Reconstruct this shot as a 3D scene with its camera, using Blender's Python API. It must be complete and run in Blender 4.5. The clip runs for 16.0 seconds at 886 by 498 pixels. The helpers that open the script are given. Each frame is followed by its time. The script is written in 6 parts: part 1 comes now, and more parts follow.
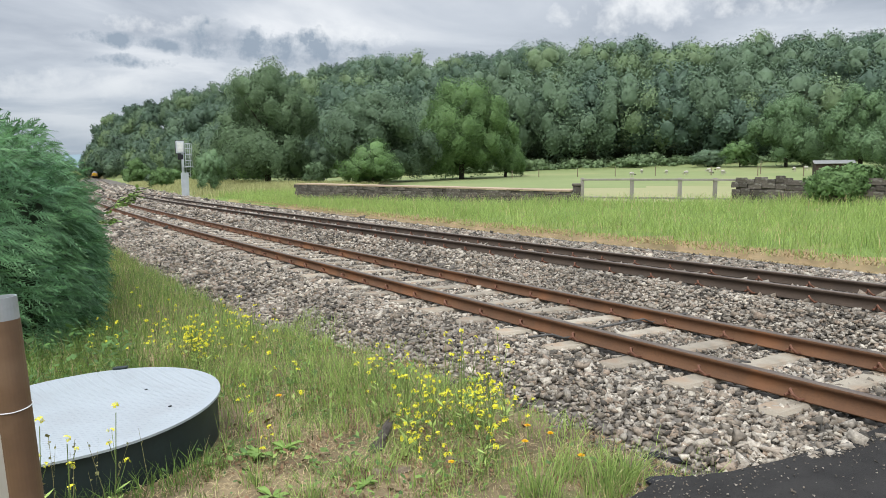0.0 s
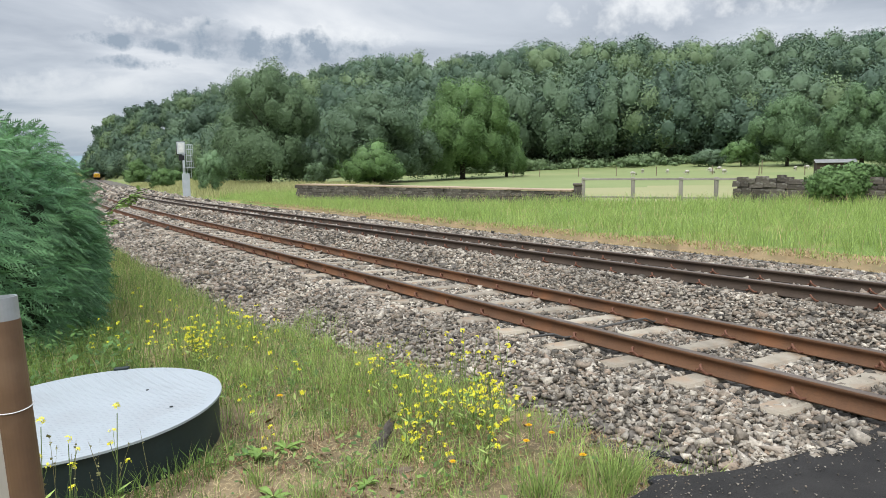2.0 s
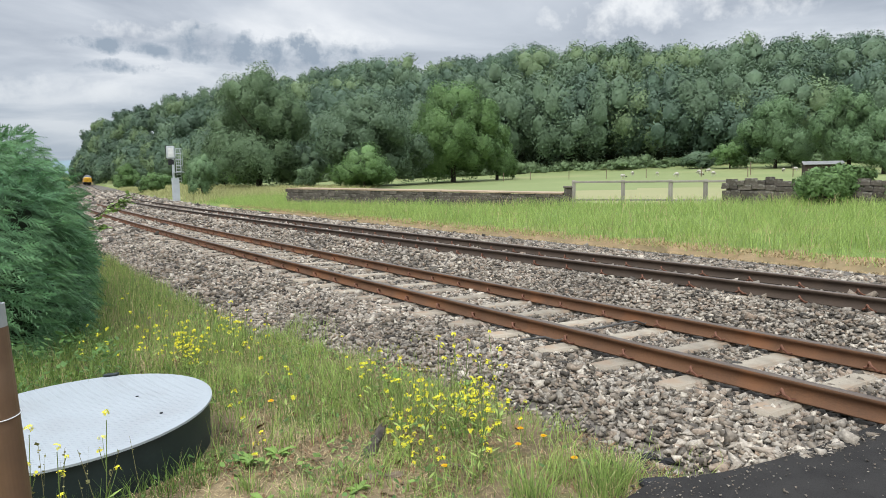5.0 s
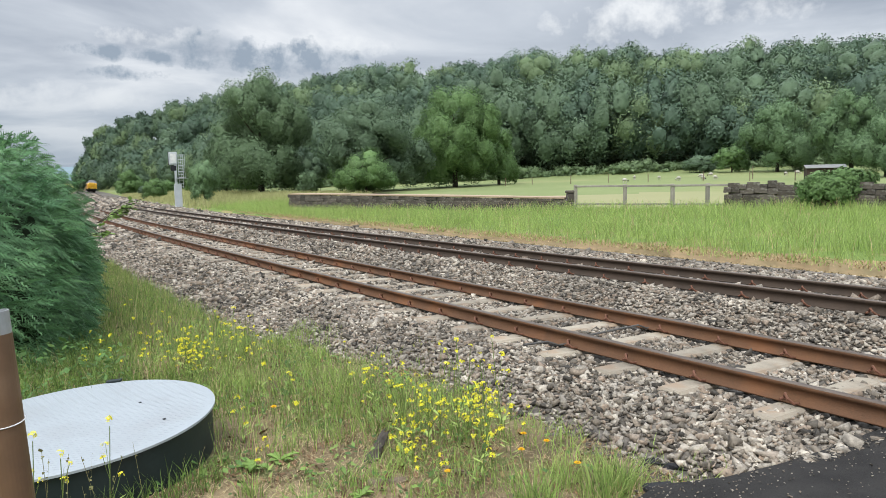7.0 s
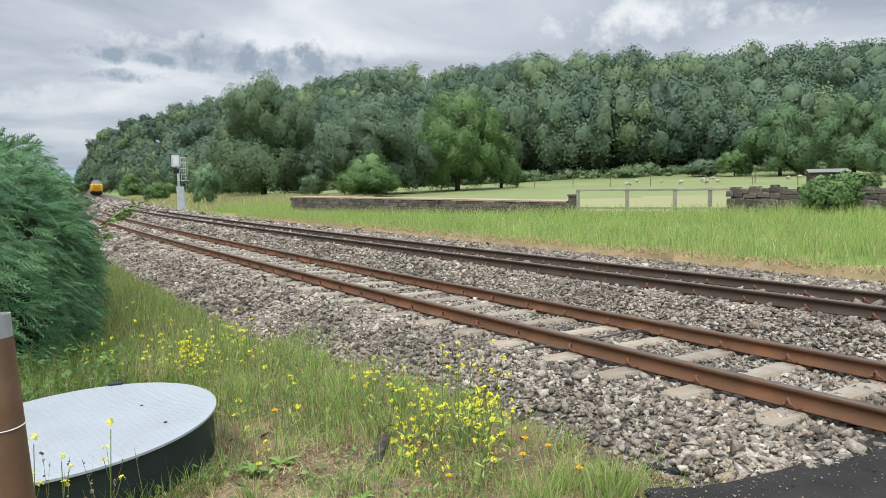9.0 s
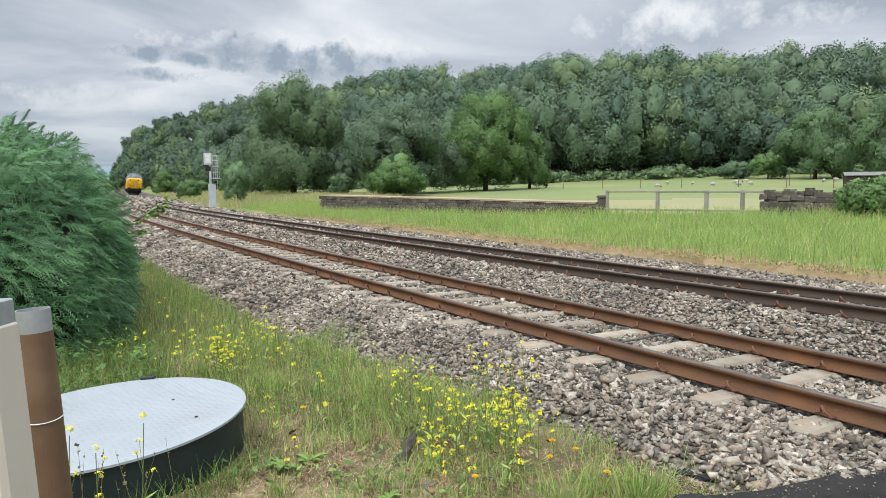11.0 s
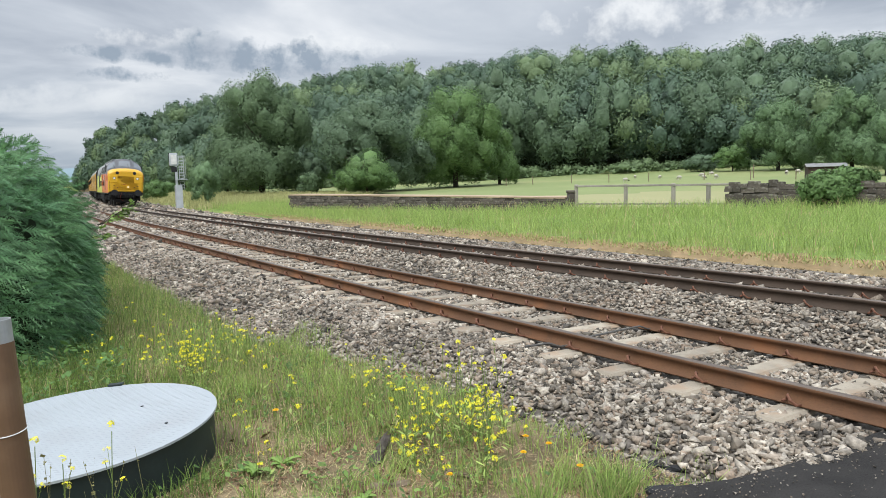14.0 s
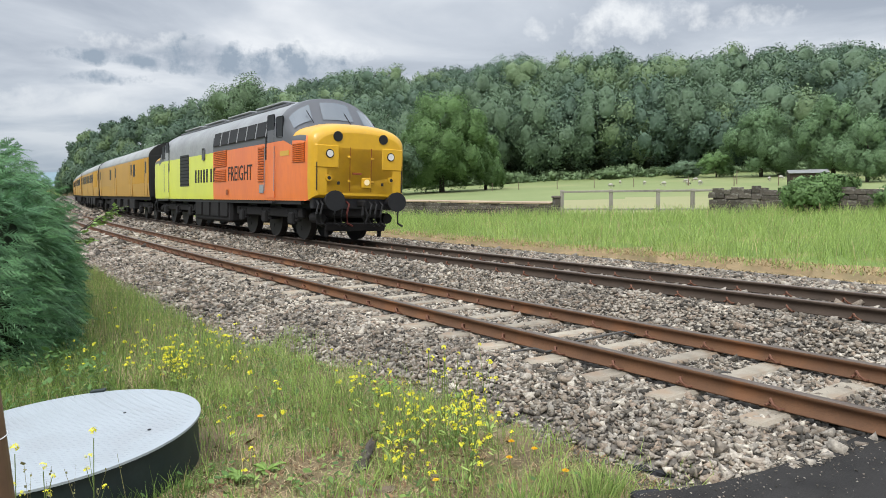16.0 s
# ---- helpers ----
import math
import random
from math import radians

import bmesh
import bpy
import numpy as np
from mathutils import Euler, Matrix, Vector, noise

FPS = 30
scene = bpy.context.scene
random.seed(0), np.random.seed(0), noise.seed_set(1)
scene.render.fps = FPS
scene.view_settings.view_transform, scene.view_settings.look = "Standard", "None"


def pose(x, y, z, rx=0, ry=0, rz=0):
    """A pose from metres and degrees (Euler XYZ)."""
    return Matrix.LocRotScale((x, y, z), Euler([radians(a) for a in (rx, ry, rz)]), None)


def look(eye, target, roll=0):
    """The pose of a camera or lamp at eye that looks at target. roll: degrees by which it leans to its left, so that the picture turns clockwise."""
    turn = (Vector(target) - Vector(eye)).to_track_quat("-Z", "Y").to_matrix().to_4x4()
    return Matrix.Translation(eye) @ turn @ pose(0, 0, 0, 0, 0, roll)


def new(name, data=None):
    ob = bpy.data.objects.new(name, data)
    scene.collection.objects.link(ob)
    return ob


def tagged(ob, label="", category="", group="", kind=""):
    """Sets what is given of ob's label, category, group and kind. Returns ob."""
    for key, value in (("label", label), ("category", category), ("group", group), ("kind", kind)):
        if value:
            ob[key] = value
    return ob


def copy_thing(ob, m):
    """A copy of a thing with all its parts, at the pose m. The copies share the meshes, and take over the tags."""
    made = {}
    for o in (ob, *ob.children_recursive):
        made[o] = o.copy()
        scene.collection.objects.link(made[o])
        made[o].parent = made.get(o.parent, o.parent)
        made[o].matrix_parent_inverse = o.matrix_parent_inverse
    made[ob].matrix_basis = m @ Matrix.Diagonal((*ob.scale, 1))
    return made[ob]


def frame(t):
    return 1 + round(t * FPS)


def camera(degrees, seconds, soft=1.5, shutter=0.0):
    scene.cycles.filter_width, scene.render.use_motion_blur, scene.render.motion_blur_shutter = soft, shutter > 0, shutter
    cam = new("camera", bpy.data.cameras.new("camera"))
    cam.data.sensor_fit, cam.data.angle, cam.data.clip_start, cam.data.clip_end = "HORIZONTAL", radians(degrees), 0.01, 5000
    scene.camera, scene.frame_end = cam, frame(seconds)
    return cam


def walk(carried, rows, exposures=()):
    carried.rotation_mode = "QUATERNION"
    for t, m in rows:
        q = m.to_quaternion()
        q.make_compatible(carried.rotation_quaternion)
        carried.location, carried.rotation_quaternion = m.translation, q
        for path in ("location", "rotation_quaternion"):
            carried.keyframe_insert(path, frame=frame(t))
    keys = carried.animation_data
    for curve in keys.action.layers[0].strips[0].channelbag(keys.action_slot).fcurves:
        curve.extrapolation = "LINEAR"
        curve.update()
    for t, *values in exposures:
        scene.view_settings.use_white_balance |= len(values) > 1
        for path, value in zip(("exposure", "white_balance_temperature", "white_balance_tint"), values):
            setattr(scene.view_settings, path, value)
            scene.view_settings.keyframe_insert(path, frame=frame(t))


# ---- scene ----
cam = camera(64.6, 16.0, soft=0.75)
PATH = (
    (0.0, -0.004, 0.003, 1.652, 83.734, 0.605, 0.404),
    (0.5, -0.008, 0.010, 1.646, 83.682, 0.619, 0.806),
    (1.0, -0.004, 0.011, 1.647, 83.619, 0.753, 0.859),
    (1.5, -0.002, 0.005, 1.649, 83.650, 0.851, 0.715),
    (2.0, -0.002, 0.006, 1.648, 83.748, 0.767, 0.482),
    (2.5, -0.003, 0.008, 1.648, 83.778, 0.692, 0.173),
    (3.0, -0.001, 0.006, 1.648, 83.753, 0.738, -0.113),
    (3.5, 0.002, 0.002, 1.648, 83.735, 0.855, -0.267),
    (4.0, 0.002, 0.007, 1.650, 83.773, 0.949, -0.324),
    (6.5, 0.000, 0.001, 1.654, 84.358, 1.128, -0.156),
    (7.0, 0.000, 0.000, 1.655, 84.403, 1.226, -0.120),
    (7.5, 0.001, -0.004, 1.658, 84.445, 1.286, -0.047),
    (8.0, 0.001, -0.000, 1.657, 84.547, 1.369, 0.017),
    (8.5, 0.002, -0.002, 1.657, 84.619, 1.358, 0.042),
    (9.0, 0.001, 0.004, 1.658, 84.675, 1.081, 0.061),
    (11.5, -0.014, 0.005, 1.665, 84.688, 0.547, 2.574),
    (12.0, -0.015, 0.003, 1.667, 84.679, 0.540, 2.197),
    (12.5, -0.014, 0.005, 1.667, 84.622, 0.660, 1.640),
    (13.0, -0.009, 0.006, 1.673, 84.553, 0.979, 1.031),
    (13.5, -0.006, 0.013, 1.671, 84.482, 1.294, 0.445),
    (14.0, -0.004, 0.007, 1.675, 84.402, 1.447, -0.075),
    (14.5, -0.006, 0.006, 1.675, 84.368, 1.462, -0.494),
    (15.0, -0.002, 0.008, 1.675, 84.381, 1.540, -0.780),
    (15.5, -0.002, 0.010, 1.677, 84.409, 1.449, -0.982),
    (16.0, -0.003, 0.006, 1.676, 84.789, 1.269, -1.198),
)
walk(cam, [(t, pose(x, y, z, rx, ry, rz)) for t, x, y, z, rx, ry, rz in PATH], exposures=[(0.0, 0.45, 6270, 10), (16.0, 0.45, 6270, 10)])

# ---- world and sun: an overcast early-summer day ----
SUN_EL, SUN_AZ = 52.0, 205.0


def sky_world():
    w = bpy.data.worlds.new("overcast_sky")
    scene.world = w
    w.use_nodes = True
    nt = w.node_tree
    n, l = nt.nodes, nt.links
    n.clear()

    def mth(op, a, b=None, c=None, clamp=False):
        m = n.new("ShaderNodeMath")
        m.operation, m.use_clamp = op, clamp
        for i, v in enumerate((a, b, c)):
            if v is None:
                continue
            if isinstance(v, (int, float)):
                m.inputs[i].default_value = v
            else:
                l.new(v, m.inputs[i])
        return m.outputs[0]

    sky = n.new("ShaderNodeTexSky")
    sky.sky_type, sky.sun_disc = "NISHITA", False
    sky.sun_elevation, sky.sun_rotation = radians(SUN_EL), radians(SUN_AZ)
    sky.air_density, sky.dust_density, sky.ozone_density = 1.0, 2.0, 1.0
    tc = n.new("ShaderNodeTexCoord")
    sep = n.new("ShaderNodeSeparateXYZ")
    l.new(tc.outputs["Generated"], sep.inputs[0])
    x, y, z = sep.outputs
    # cloud sheet seen from below: direction divided by its height
    zz = mth("MAXIMUM", z, 0.012)
    hh = mth("ADD", zz, 0.10)
    px, py = mth("DIVIDE", x, hh), mth("DIVIDE", y, hh)
    comb = n.new("ShaderNodeCombineXYZ")
    l.new(px, comb.inputs[0])
    l.new(py, comb.inputs[1])
    big = n.new("ShaderNodeTexNoise")
    big.inputs["Scale"].default_value, big.inputs["Detail"].default_value = 0.62, 7
    big.inputs["Roughness"].default_value, big.inputs["Distortion"].default_value = 0.52, 0.5
    l.new(comb.outputs[0], big.inputs["Vector"])
    ramp = n.new("ShaderNodeValToRGB")
    e = ramp.color_ramp.elements
    e[0].position, e[0].color = 0.36, (0.42, 0.46, 0.52, 1)
    e[1].position, e[1].color = 0.66, (1.0, 1.0, 0.99, 1)
    k = ramp.color_ramp.elements.new(0.50)
    k.color = (0.62, 0.655, 0.70, 1)
    l.new(big.outputs["Fac"], ramp.inputs[0])

    # low ragged cumulus: az and height of the middle, half widths
    az = mth("ARCTAN2", x, y)
    el = mth("ARCSINE", z)
    edge = n.new("ShaderNodeTexNoise")
    edge.inputs["Scale"].default_value, edge.inputs["Detail"].default_value = 24.0, 9
    edge.inputs["Roughness"].default_value = 0.62
    l.new(tc.outputs["Generated"], edge.inputs["Vector"])
    wob = mth("MULTIPLY", mth("SUBTRACT", edge.outputs["Fac"], 0.5), 8.0)
    def patches(rows, soft):
        total = None
        for a, h, wa, wh in rows:
            da = mth("DIVIDE", mth("SUBTRACT", az, radians(a)), radians(wa))
            dh = mth("DIVIDE", mth("SUBTRACT", el, radians(h)), radians(wh))
            r = mth("ADD", mth("MULTIPLY", da, da), mth("MULTIPLY", dh, dh))
            v = mth("ADD", mth("SUBTRACT", 1.0, r), wob)
            v = mth("MULTIPLY", v, soft, clamp=True)
            total = v if total is None else mth("MAXIMUM", total, v)
        return total

    gap = n.new("ShaderNodeMix")
    gap.data_type = "RGBA"
    l.new(mth("MULTIPLY", patches(GAPS, 0.45), 0.8), gap.inputs["Factor"])
    l.new(ramp.outputs[0], gap.inputs["A"])
    gap.inputs["B"].default_value = (1.0, 1.0, 0.98, 1)
    total = patches(CLOUDS, 0.75)
    mix = n.new("ShaderNodeMix")
    mix.data_type = "RGBA"
    l.new(mth("MULTIPLY", total, 0.95), mix.inputs["Factor"])
    l.new(gap.outputs["Result"], mix.inputs["A"])
    mix.inputs["B"].default_value = (0.33, 0.39, 0.46, 1)
    # bluish haze towards the skyline
    hz = n.new("ShaderNodeMix")
    hz.data_type = "RGBA"
    low = mth("SUBTRACT", 1.0, mth("DIVIDE", mth("MAXIMUM", z, 0.0), 0.16), clamp=True)
    l.new(mth("MULTIPLY", low, 0.85), hz.inputs["Factor"])
    l.new(mix.outputs["Result"], hz.inputs["A"])
    hz.inputs["B"].default_value = (0.33, 0.40, 0.475, 1)
    bg1, bg2 = n.new("ShaderNodeBackground"), n.new("ShaderNodeBackground")
    l.new(sky.outputs[0], bg1.inputs[0])
    bg1.inputs[1].default_value = 0.05
    l.new(hz.outputs["Result"], bg2.inputs[0])
    # an overcast sky brightens towards the zenith
    zen = mth("MULTIPLY", mth("DIVIDE", mth("SUBTRACT", z, 0.24), 0.76, clamp=True), 2.1)
    l.new(mth("ADD", zen, 0.77), bg2.inputs[1])
    add = n.new("ShaderNodeMixShader")
    add.inputs[0].default_value = 0.9
    l.new(bg1.outputs[0], add.inputs[1])
    l.new(bg2.outputs[0], add.inputs[2])
    out = n.new("ShaderNodeOutputWorld")
    l.new(add.outputs[0], out.inputs[0])


GAPS = ((15.5, 12.2, 6.5, 1.5), (-8.5, 10.6, 4.5, 1.0), (-29.0, 6.5, 6.0, 1.0), (-20.5, 10.9, 5.0, 0.7), (23.0, 11.5, 4.0, 0.9))
CLOUDS = ((-17.8, 10.1, 3.2, 1.2), (-13.4, 9.9, 4.4, 1.3), (-25.0, 9.8, 3.0, 0.45), (-22.0, 9.5, 2.6, 0.5), (-23.6, 8.2, 2.6, 0.5), (-9.4, 9.7, 3.4, 0.9), (-15.5, 9.3, 5.5, 0.7))
sky_world()
sun = new("sun", bpy.data.lights.new("sun", "SUN"))
sun.data.energy, sun.data.angle, sun.data.color = 1.5, radians(25), (1.0, 0.96, 0.90)
SUN_DIR = Vector((math.sin(radians(SUN_AZ)) * math.cos(radians(SUN_EL)), math.cos(radians(SUN_AZ)) * math.cos(radians(SUN_EL)), math.sin(radians(SUN_EL))))
sun.matrix_world = look(SUN_DIR * 100, (0, 0, 0))


# ---- materials ----
def shader(name, base, rough=0.7, metal=0.0, dark=None, scale=3.0, fine=40.0, mixamt=0.6, bump=0.0, bump_scale=60.0, spec=0.3, var=0.0, island=0.0, translucent=0.0, coords="Object", stain=None, stain_scale=1.0, stretch=None, coat=0.0):
    """Two scales of noise between base and dark, stains, random per object or island, and fine relief."""
    m = bpy.data.materials.new(name)
    m.use_nodes = True
    nt = m.node_tree
    n, l = nt.nodes, nt.links
    b = n["Principled BSDF"]
    b.inputs["Roughness"].default_value = rough
    b.inputs["Metallic"].default_value = metal
    b.inputs["Specular IOR Level"].default_value = spec
    b.inputs["Coat Weight"].default_value = coat
    tc = n.new("ShaderNodeTexCoord")
    vec = tc.outputs[coords]
    if stretch:
        mp = n.new("ShaderNodeMapping")
        mp.inputs["Scale"].default_value = stretch
        l.new(vec, mp.inputs[0])
        vec = mp.outputs[0]
    dark = dark or tuple(c * 0.65 for c in base)

    def noise_of(s, detail=4):
        t = n.new("ShaderNodeTexNoise")
        t.inputs["Scale"].default_value, t.inputs["Detail"].default_value = s, detail
        l.new(vec, t.inputs["Vector"])
        return t.outputs["Fac"]

    def mixer(fac, a, c):
        x = n.new("ShaderNodeMix")
        x.data_type = "RGBA"
        for v, sock in ((fac, "Factor"), (a, "A"), (c, "B")):
            if isinstance(v, (tuple, float, int)):
                x.inputs[sock].default_value = (*v, 1) if isinstance(v, tuple) else v
            else:
                l.new(v, x.inputs[sock])
        return x.outputs["Result"]

    def spread(v, lo, hi, top):
        r = n.new("ShaderNodeMapRange")
        r.inputs["From Min"].default_value, r.inputs["From Max"].default_value = lo, hi
        r.inputs["To Max"].default_value = top
        l.new(v, r.inputs["Value"])
        return r.outputs["Result"]

    col = mixer(spread(noise_of(scale), 0.35, 0.68, mixamt), base, dark)
    col = mixer(spread(noise_of(fine), 0.4, 0.75, mixamt * 0.7), col, dark)
    if stain:
        col = mixer(spread(noise_of(stain_scale, 6), 0.52, 0.66, 0.85), col, stain)
    if var or island:
        hsv = n.new("ShaderNodeHueSaturation")
        src = n.new("ShaderNodeNewGeometry").outputs["Random Per Island"] if island else n.new("ShaderNodeObjectInfo").outputs["Random"]
        amt = island or var
        r = n.new("ShaderNodeMapRange")
        r.inputs["To Min"].default_value, r.inputs["To Max"].default_value = 1 - amt, 1 + amt
        l.new(src, r.inputs["Value"])
        l.new(r.outputs[0], hsv.inputs["Value"])
        l.new(col, hsv.inputs["Color"])
        col = hsv.outputs[0]
    l.new(col, b.inputs["Base Color"])
    if bump:
        bp = n.new("ShaderNodeBump")
        bp.inputs["Strength"].default_value, bp.inputs["Distance"].default_value = bump, 0.02
        l.new(noise_of(bump_scale), bp.inputs["Height"])
        l.new(bp.outputs[0], b.inputs["Normal"])
    if translucent:
        tr = n.new("ShaderNodeBsdfTranslucent")
        l.new(col, tr.inputs[0])
        ms = n.new("ShaderNodeMixShader")
        ms.inputs[0].default_value = translucent
        l.new(b.outputs[0], ms.inputs[1])
        l.new(tr.outputs[0], ms.inputs[2])
        l.new(ms.outputs[0], n["Material Output"].inputs[0])
    return m


def glass_mat(name, tint, rough=0.05):
    m = bpy.data.materials.new(name)
    m.use_nodes = True
    b = m.node_tree.nodes["Principled BSDF"]
    b.inputs["Base Color"].default_value = (*tint, 1)
    b.inputs["Roughness"].default_value = rough
    b.inputs["Specular IOR Level"].default_value = 0.8
    b.inputs["Coat Weight"].default_value = 0.6
    return m


def lamp_mat(name, colour, strength):
    m = bpy.data.materials.new(name)
    m.use_nodes = True
    b = m.node_tree.nodes["Principled BSDF"]
    b.inputs["Base Color"].default_value = (*colour, 1)
    b.inputs["Emission Color"].default_value = (*colour, 1)
    b.inputs["Emission Strength"].default_value = strength
    return m


def stone_mat():
    m = shader("ballast_stone", (0.36, 0.335, 0.31), 0.85, scale=6, fine=60, bump=0.35)
    n, l = m.node_tree.nodes, m.node_tree.links
    ramp = n.new("ShaderNodeValToRGB")
    ramp.color_ramp.interpolation = "LINEAR"
    e = ramp.color_ramp.elements
    e[0].position, e[0].color = 0.0, (0.050, 0.045, 0.038, 1)
    e[1].position, e[1].color = 1.0, (0.51, 0.455, 0.37, 1)
    for p, c in ((0.18, (0.135, 0.117, 0.093)), (0.36, (0.245, 0.205, 0.158)), (0.5, (0.29, 0.222, 0.163)), (0.62, (0.272, 0.243, 0.20)), (0.84, (0.355, 0.312, 0.255))):
        ramp.color_ramp.elements.new(p).color = (*c, 1)
    l.new(n.new("ShaderNodeNewGeometry").outputs["Random Per Island"], ramp.inputs[0])
    tex = n.new("ShaderNodeTexNoise")
    tex.inputs["Scale"].default_value = 45.0
    l.new([q for q in n if q.type == "TEX_COORD"][0].outputs["Object"], tex.inputs["Vector"])
    big = n.new("ShaderNodeTexNoise")
    big.inputs["Scale"].default_value = 0.7
    l.new([q for q in n if q.type == "TEX_COORD"][0].outputs["Object"], big.inputs["Vector"])
    sm = n.new("ShaderNodeMath")
    l.new(tex.outputs["Fac"], sm.inputs[0])
    l.new(big.outputs["Fac"], sm.inputs[1])
    hsv = n.new("ShaderNodeHueSaturation")
    r = n.new("ShaderNodeMapRange")
    r.inputs["From Min"].default_value, r.inputs["From Max"].default_value = 0.7, 1.3
    r.inputs["To Min"].default_value, r.inputs["To Max"].default_value = 0.6, 1.35
    l.new(sm.outputs[0], r.inputs["Value"])
    l.new(r.outputs[0], hsv.inputs["Value"])
    l.new(ramp.outputs[0], hsv.inputs["Color"])
    l.new(hsv.outputs[0], n["Principled BSDF"].inputs["Base Color"])
    return m


M_STONE = stone_mat()
M_BED = shader("ballast_bed", (0.21, 0.185, 0.155), 0.9, dark=(0.055, 0.048, 0.04), scale=9, fine=14, mixamt=1.0, bump=1.0, bump_scale=13)
M_RAIL = shader("rusty_rail", (0.150, 0.074, 0.036), 0.75, dark=(0.080, 0.044, 0.026), scale=2.5, fine=50, bump=0.25, bump_scale=90, stain=(0.20, 0.088, 0.038), stain_scale=1.3)
M_RAIL2 = shader("brown_rail", (0.072, 0.050, 0.035), 0.75, dark=(0.040, 0.030, 0.022), scale=2.5, fine=50, bump=0.25, bump_scale=90)
M_HEAD = shader("worn_rail_head", (0.15, 0.115, 0.09), 0.45, metal=0.5, dark=(0.085, 0.058, 0.042), scale=3, fine=70, spec=0.5)
M_SLEEPER = shader("concrete_sleeper", (0.36, 0.315, 0.245), 0.9, dark=(0.20, 0.17, 0.13), scale=5, fine=70, var=0.2, bump=0.3, bump_scale=90, stain=(0.30, 0.22, 0.15), stain_scale=2.2)
M_CLIP = shader("rusty_clip", (0.17, 0.075, 0.045), 0.8, dark=(0.10, 0.05, 0.032), scale=20)
M_SOIL = shader("verge_soil", (0.29, 0.22, 0.125), 0.95, dark=(0.10, 0.075, 0.042), scale=2.2, fine=24, mixamt=0.9, bump=0.8, bump_scale=35, stain=(0.10, 0.15, 0.035), stain_scale=1.4)
M_BANK = shader("bank_grass_ground", (0.17, 0.24, 0.055), 0.95, dark=(0.10, 0.15, 0.035), scale=0.5, fine=6, bump=0.6, bump_scale=8, stain=(0.33, 0.25, 0.12), stain_scale=0.35)
M_FRINGE = shader("dry_mossy_ground", (0.31, 0.215, 0.115), 0.95, dark=(0.14, 0.125, 0.06), scale=1.2, fine=9, bump=0.6, bump_scale=15)
M_FIELD = shader("hay_field", (0.30, 0.285, 0.145), 0.95, dark=(0.25, 0.26, 0.115), scale=0.06, fine=2.0, bump=0.4, bump_scale=3, stain=(0.22, 0.255, 0.095), stain_scale=0.05)
M_PASTURE = shader("green_pasture", (0.215, 0.25, 0.10), 0.95, dark=(0.165, 0.21, 0.075), scale=0.09, fine=1.6, bump=0.5, bump_scale=2.5, stain=(0.25, 0.26, 0.11), stain_scale=0.05)
M_WOODFLOOR = shader("woodland_floor", (0.05, 0.07, 0.022), 0.95, scale=0.2)
M_ASPHALT = shader("asphalt", (0.040, 0.037, 0.034), 0.95, dark=(0.018, 0.017, 0.016), scale=4, fine=120, mixamt=0.8, bump=0.9, bump_scale=110)
# woodland leaf colours carry added blue that stands in for distance haze
M_LEAF = shader("woodland_leaf", (0.126, 0.190, 0.106), 0.6, dark=(0.094, 0.146, 0.085), scale=0.05, fine=0.6, mixamt=0.7, island=0.10, translucent=0.12)
M_LEAF_HAZE = shader("woodland_leaf_haze_blue", (0.102, 0.162, 0.104), 0.6, dark=(0.077, 0.126, 0.082), scale=0.05, fine=0.6, mixamt=0.7, island=0.10, translucent=0.12)
M_LEAF_C = shader("woodland_leaf_fresh", (0.166, 0.236, 0.112), 0.6, dark=(0.127, 0.186, 0.088), scale=0.05, fine=0.6, mixamt=0.7, island=0.10, translucent=0.12)
M_LEAF_D = shader("woodland_leaf_deep", (0.080, 0.130, 0.080), 0.6, dark=(0.06, 0.101, 0.063), scale=0.05, fine=0.6, mixamt=0.7, island=0.10, translucent=0.12)
M_LEAF_OAK = shader("broad_leaf", (0.15, 0.25, 0.085), 0.6, dark=(0.095, 0.17, 0.055), scale=0.3, fine=2, island=0.22, translucent=0.2)
M_LEAF_OLIVE = shader("olive_leaf", (0.135, 0.205, 0.10), 0.6, dark=(0.095, 0.15, 0.075), scale=0.25, fine=2, island=0.2, translucent=0.15)
M_LEAF_WILLOW = shader("willow_leaf", (0.165, 0.262, 0.125), 0.6, dark=(0.12, 0.195, 0.09), scale=0.3, fine=2, island=0.2, translucent=0.2)
M_BARK = shader("bark", (0.07, 0.06, 0.045), 0.95, scale=4, fine=30, bump=0.8, bump_scale=20)
M_CONIFER = shader("cypress_spray", (0.135, 0.265, 0.10), 0.55, dark=(0.06, 0.15, 0.068), scale=1.2, fine=7, mixamt=0.8, island=0.4, translucent=0.15)
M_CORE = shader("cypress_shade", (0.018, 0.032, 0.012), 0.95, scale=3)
M_GRASS = shader("verge_grass", (0.36, 0.46, 0.13), 0.6, dark=(0.20, 0.29, 0.075), scale=0.9, fine=8, island=0.45, translucent=0.3)
M_STRAW = shader("dry_grass", (0.60, 0.49, 0.28), 0.8, dark=(0.38, 0.29, 0.16), scale=2, fine=12, island=0.35, translucent=0.2)
M_TALL = shader("tall_bank_grass", (0.36, 0.46, 0.14), 0.65, dark=(0.22, 0.32, 0.085), scale=0.55, fine=3, island=0.3, translucent=0.35)
M_LID = shader("grey_cover_plastic", (0.345, 0.375, 0.395), 0.55, dark=(0.29, 0.315, 0.33), scale=2.2, fine=40, mixamt=0.5, spec=0.4, stain=(0.31, 0.33, 0.345), stain_scale=2.0)
M_TANK = shader("dark_tank_plastic", (0.022, 0.032, 0.032), 0.5, scale=4)
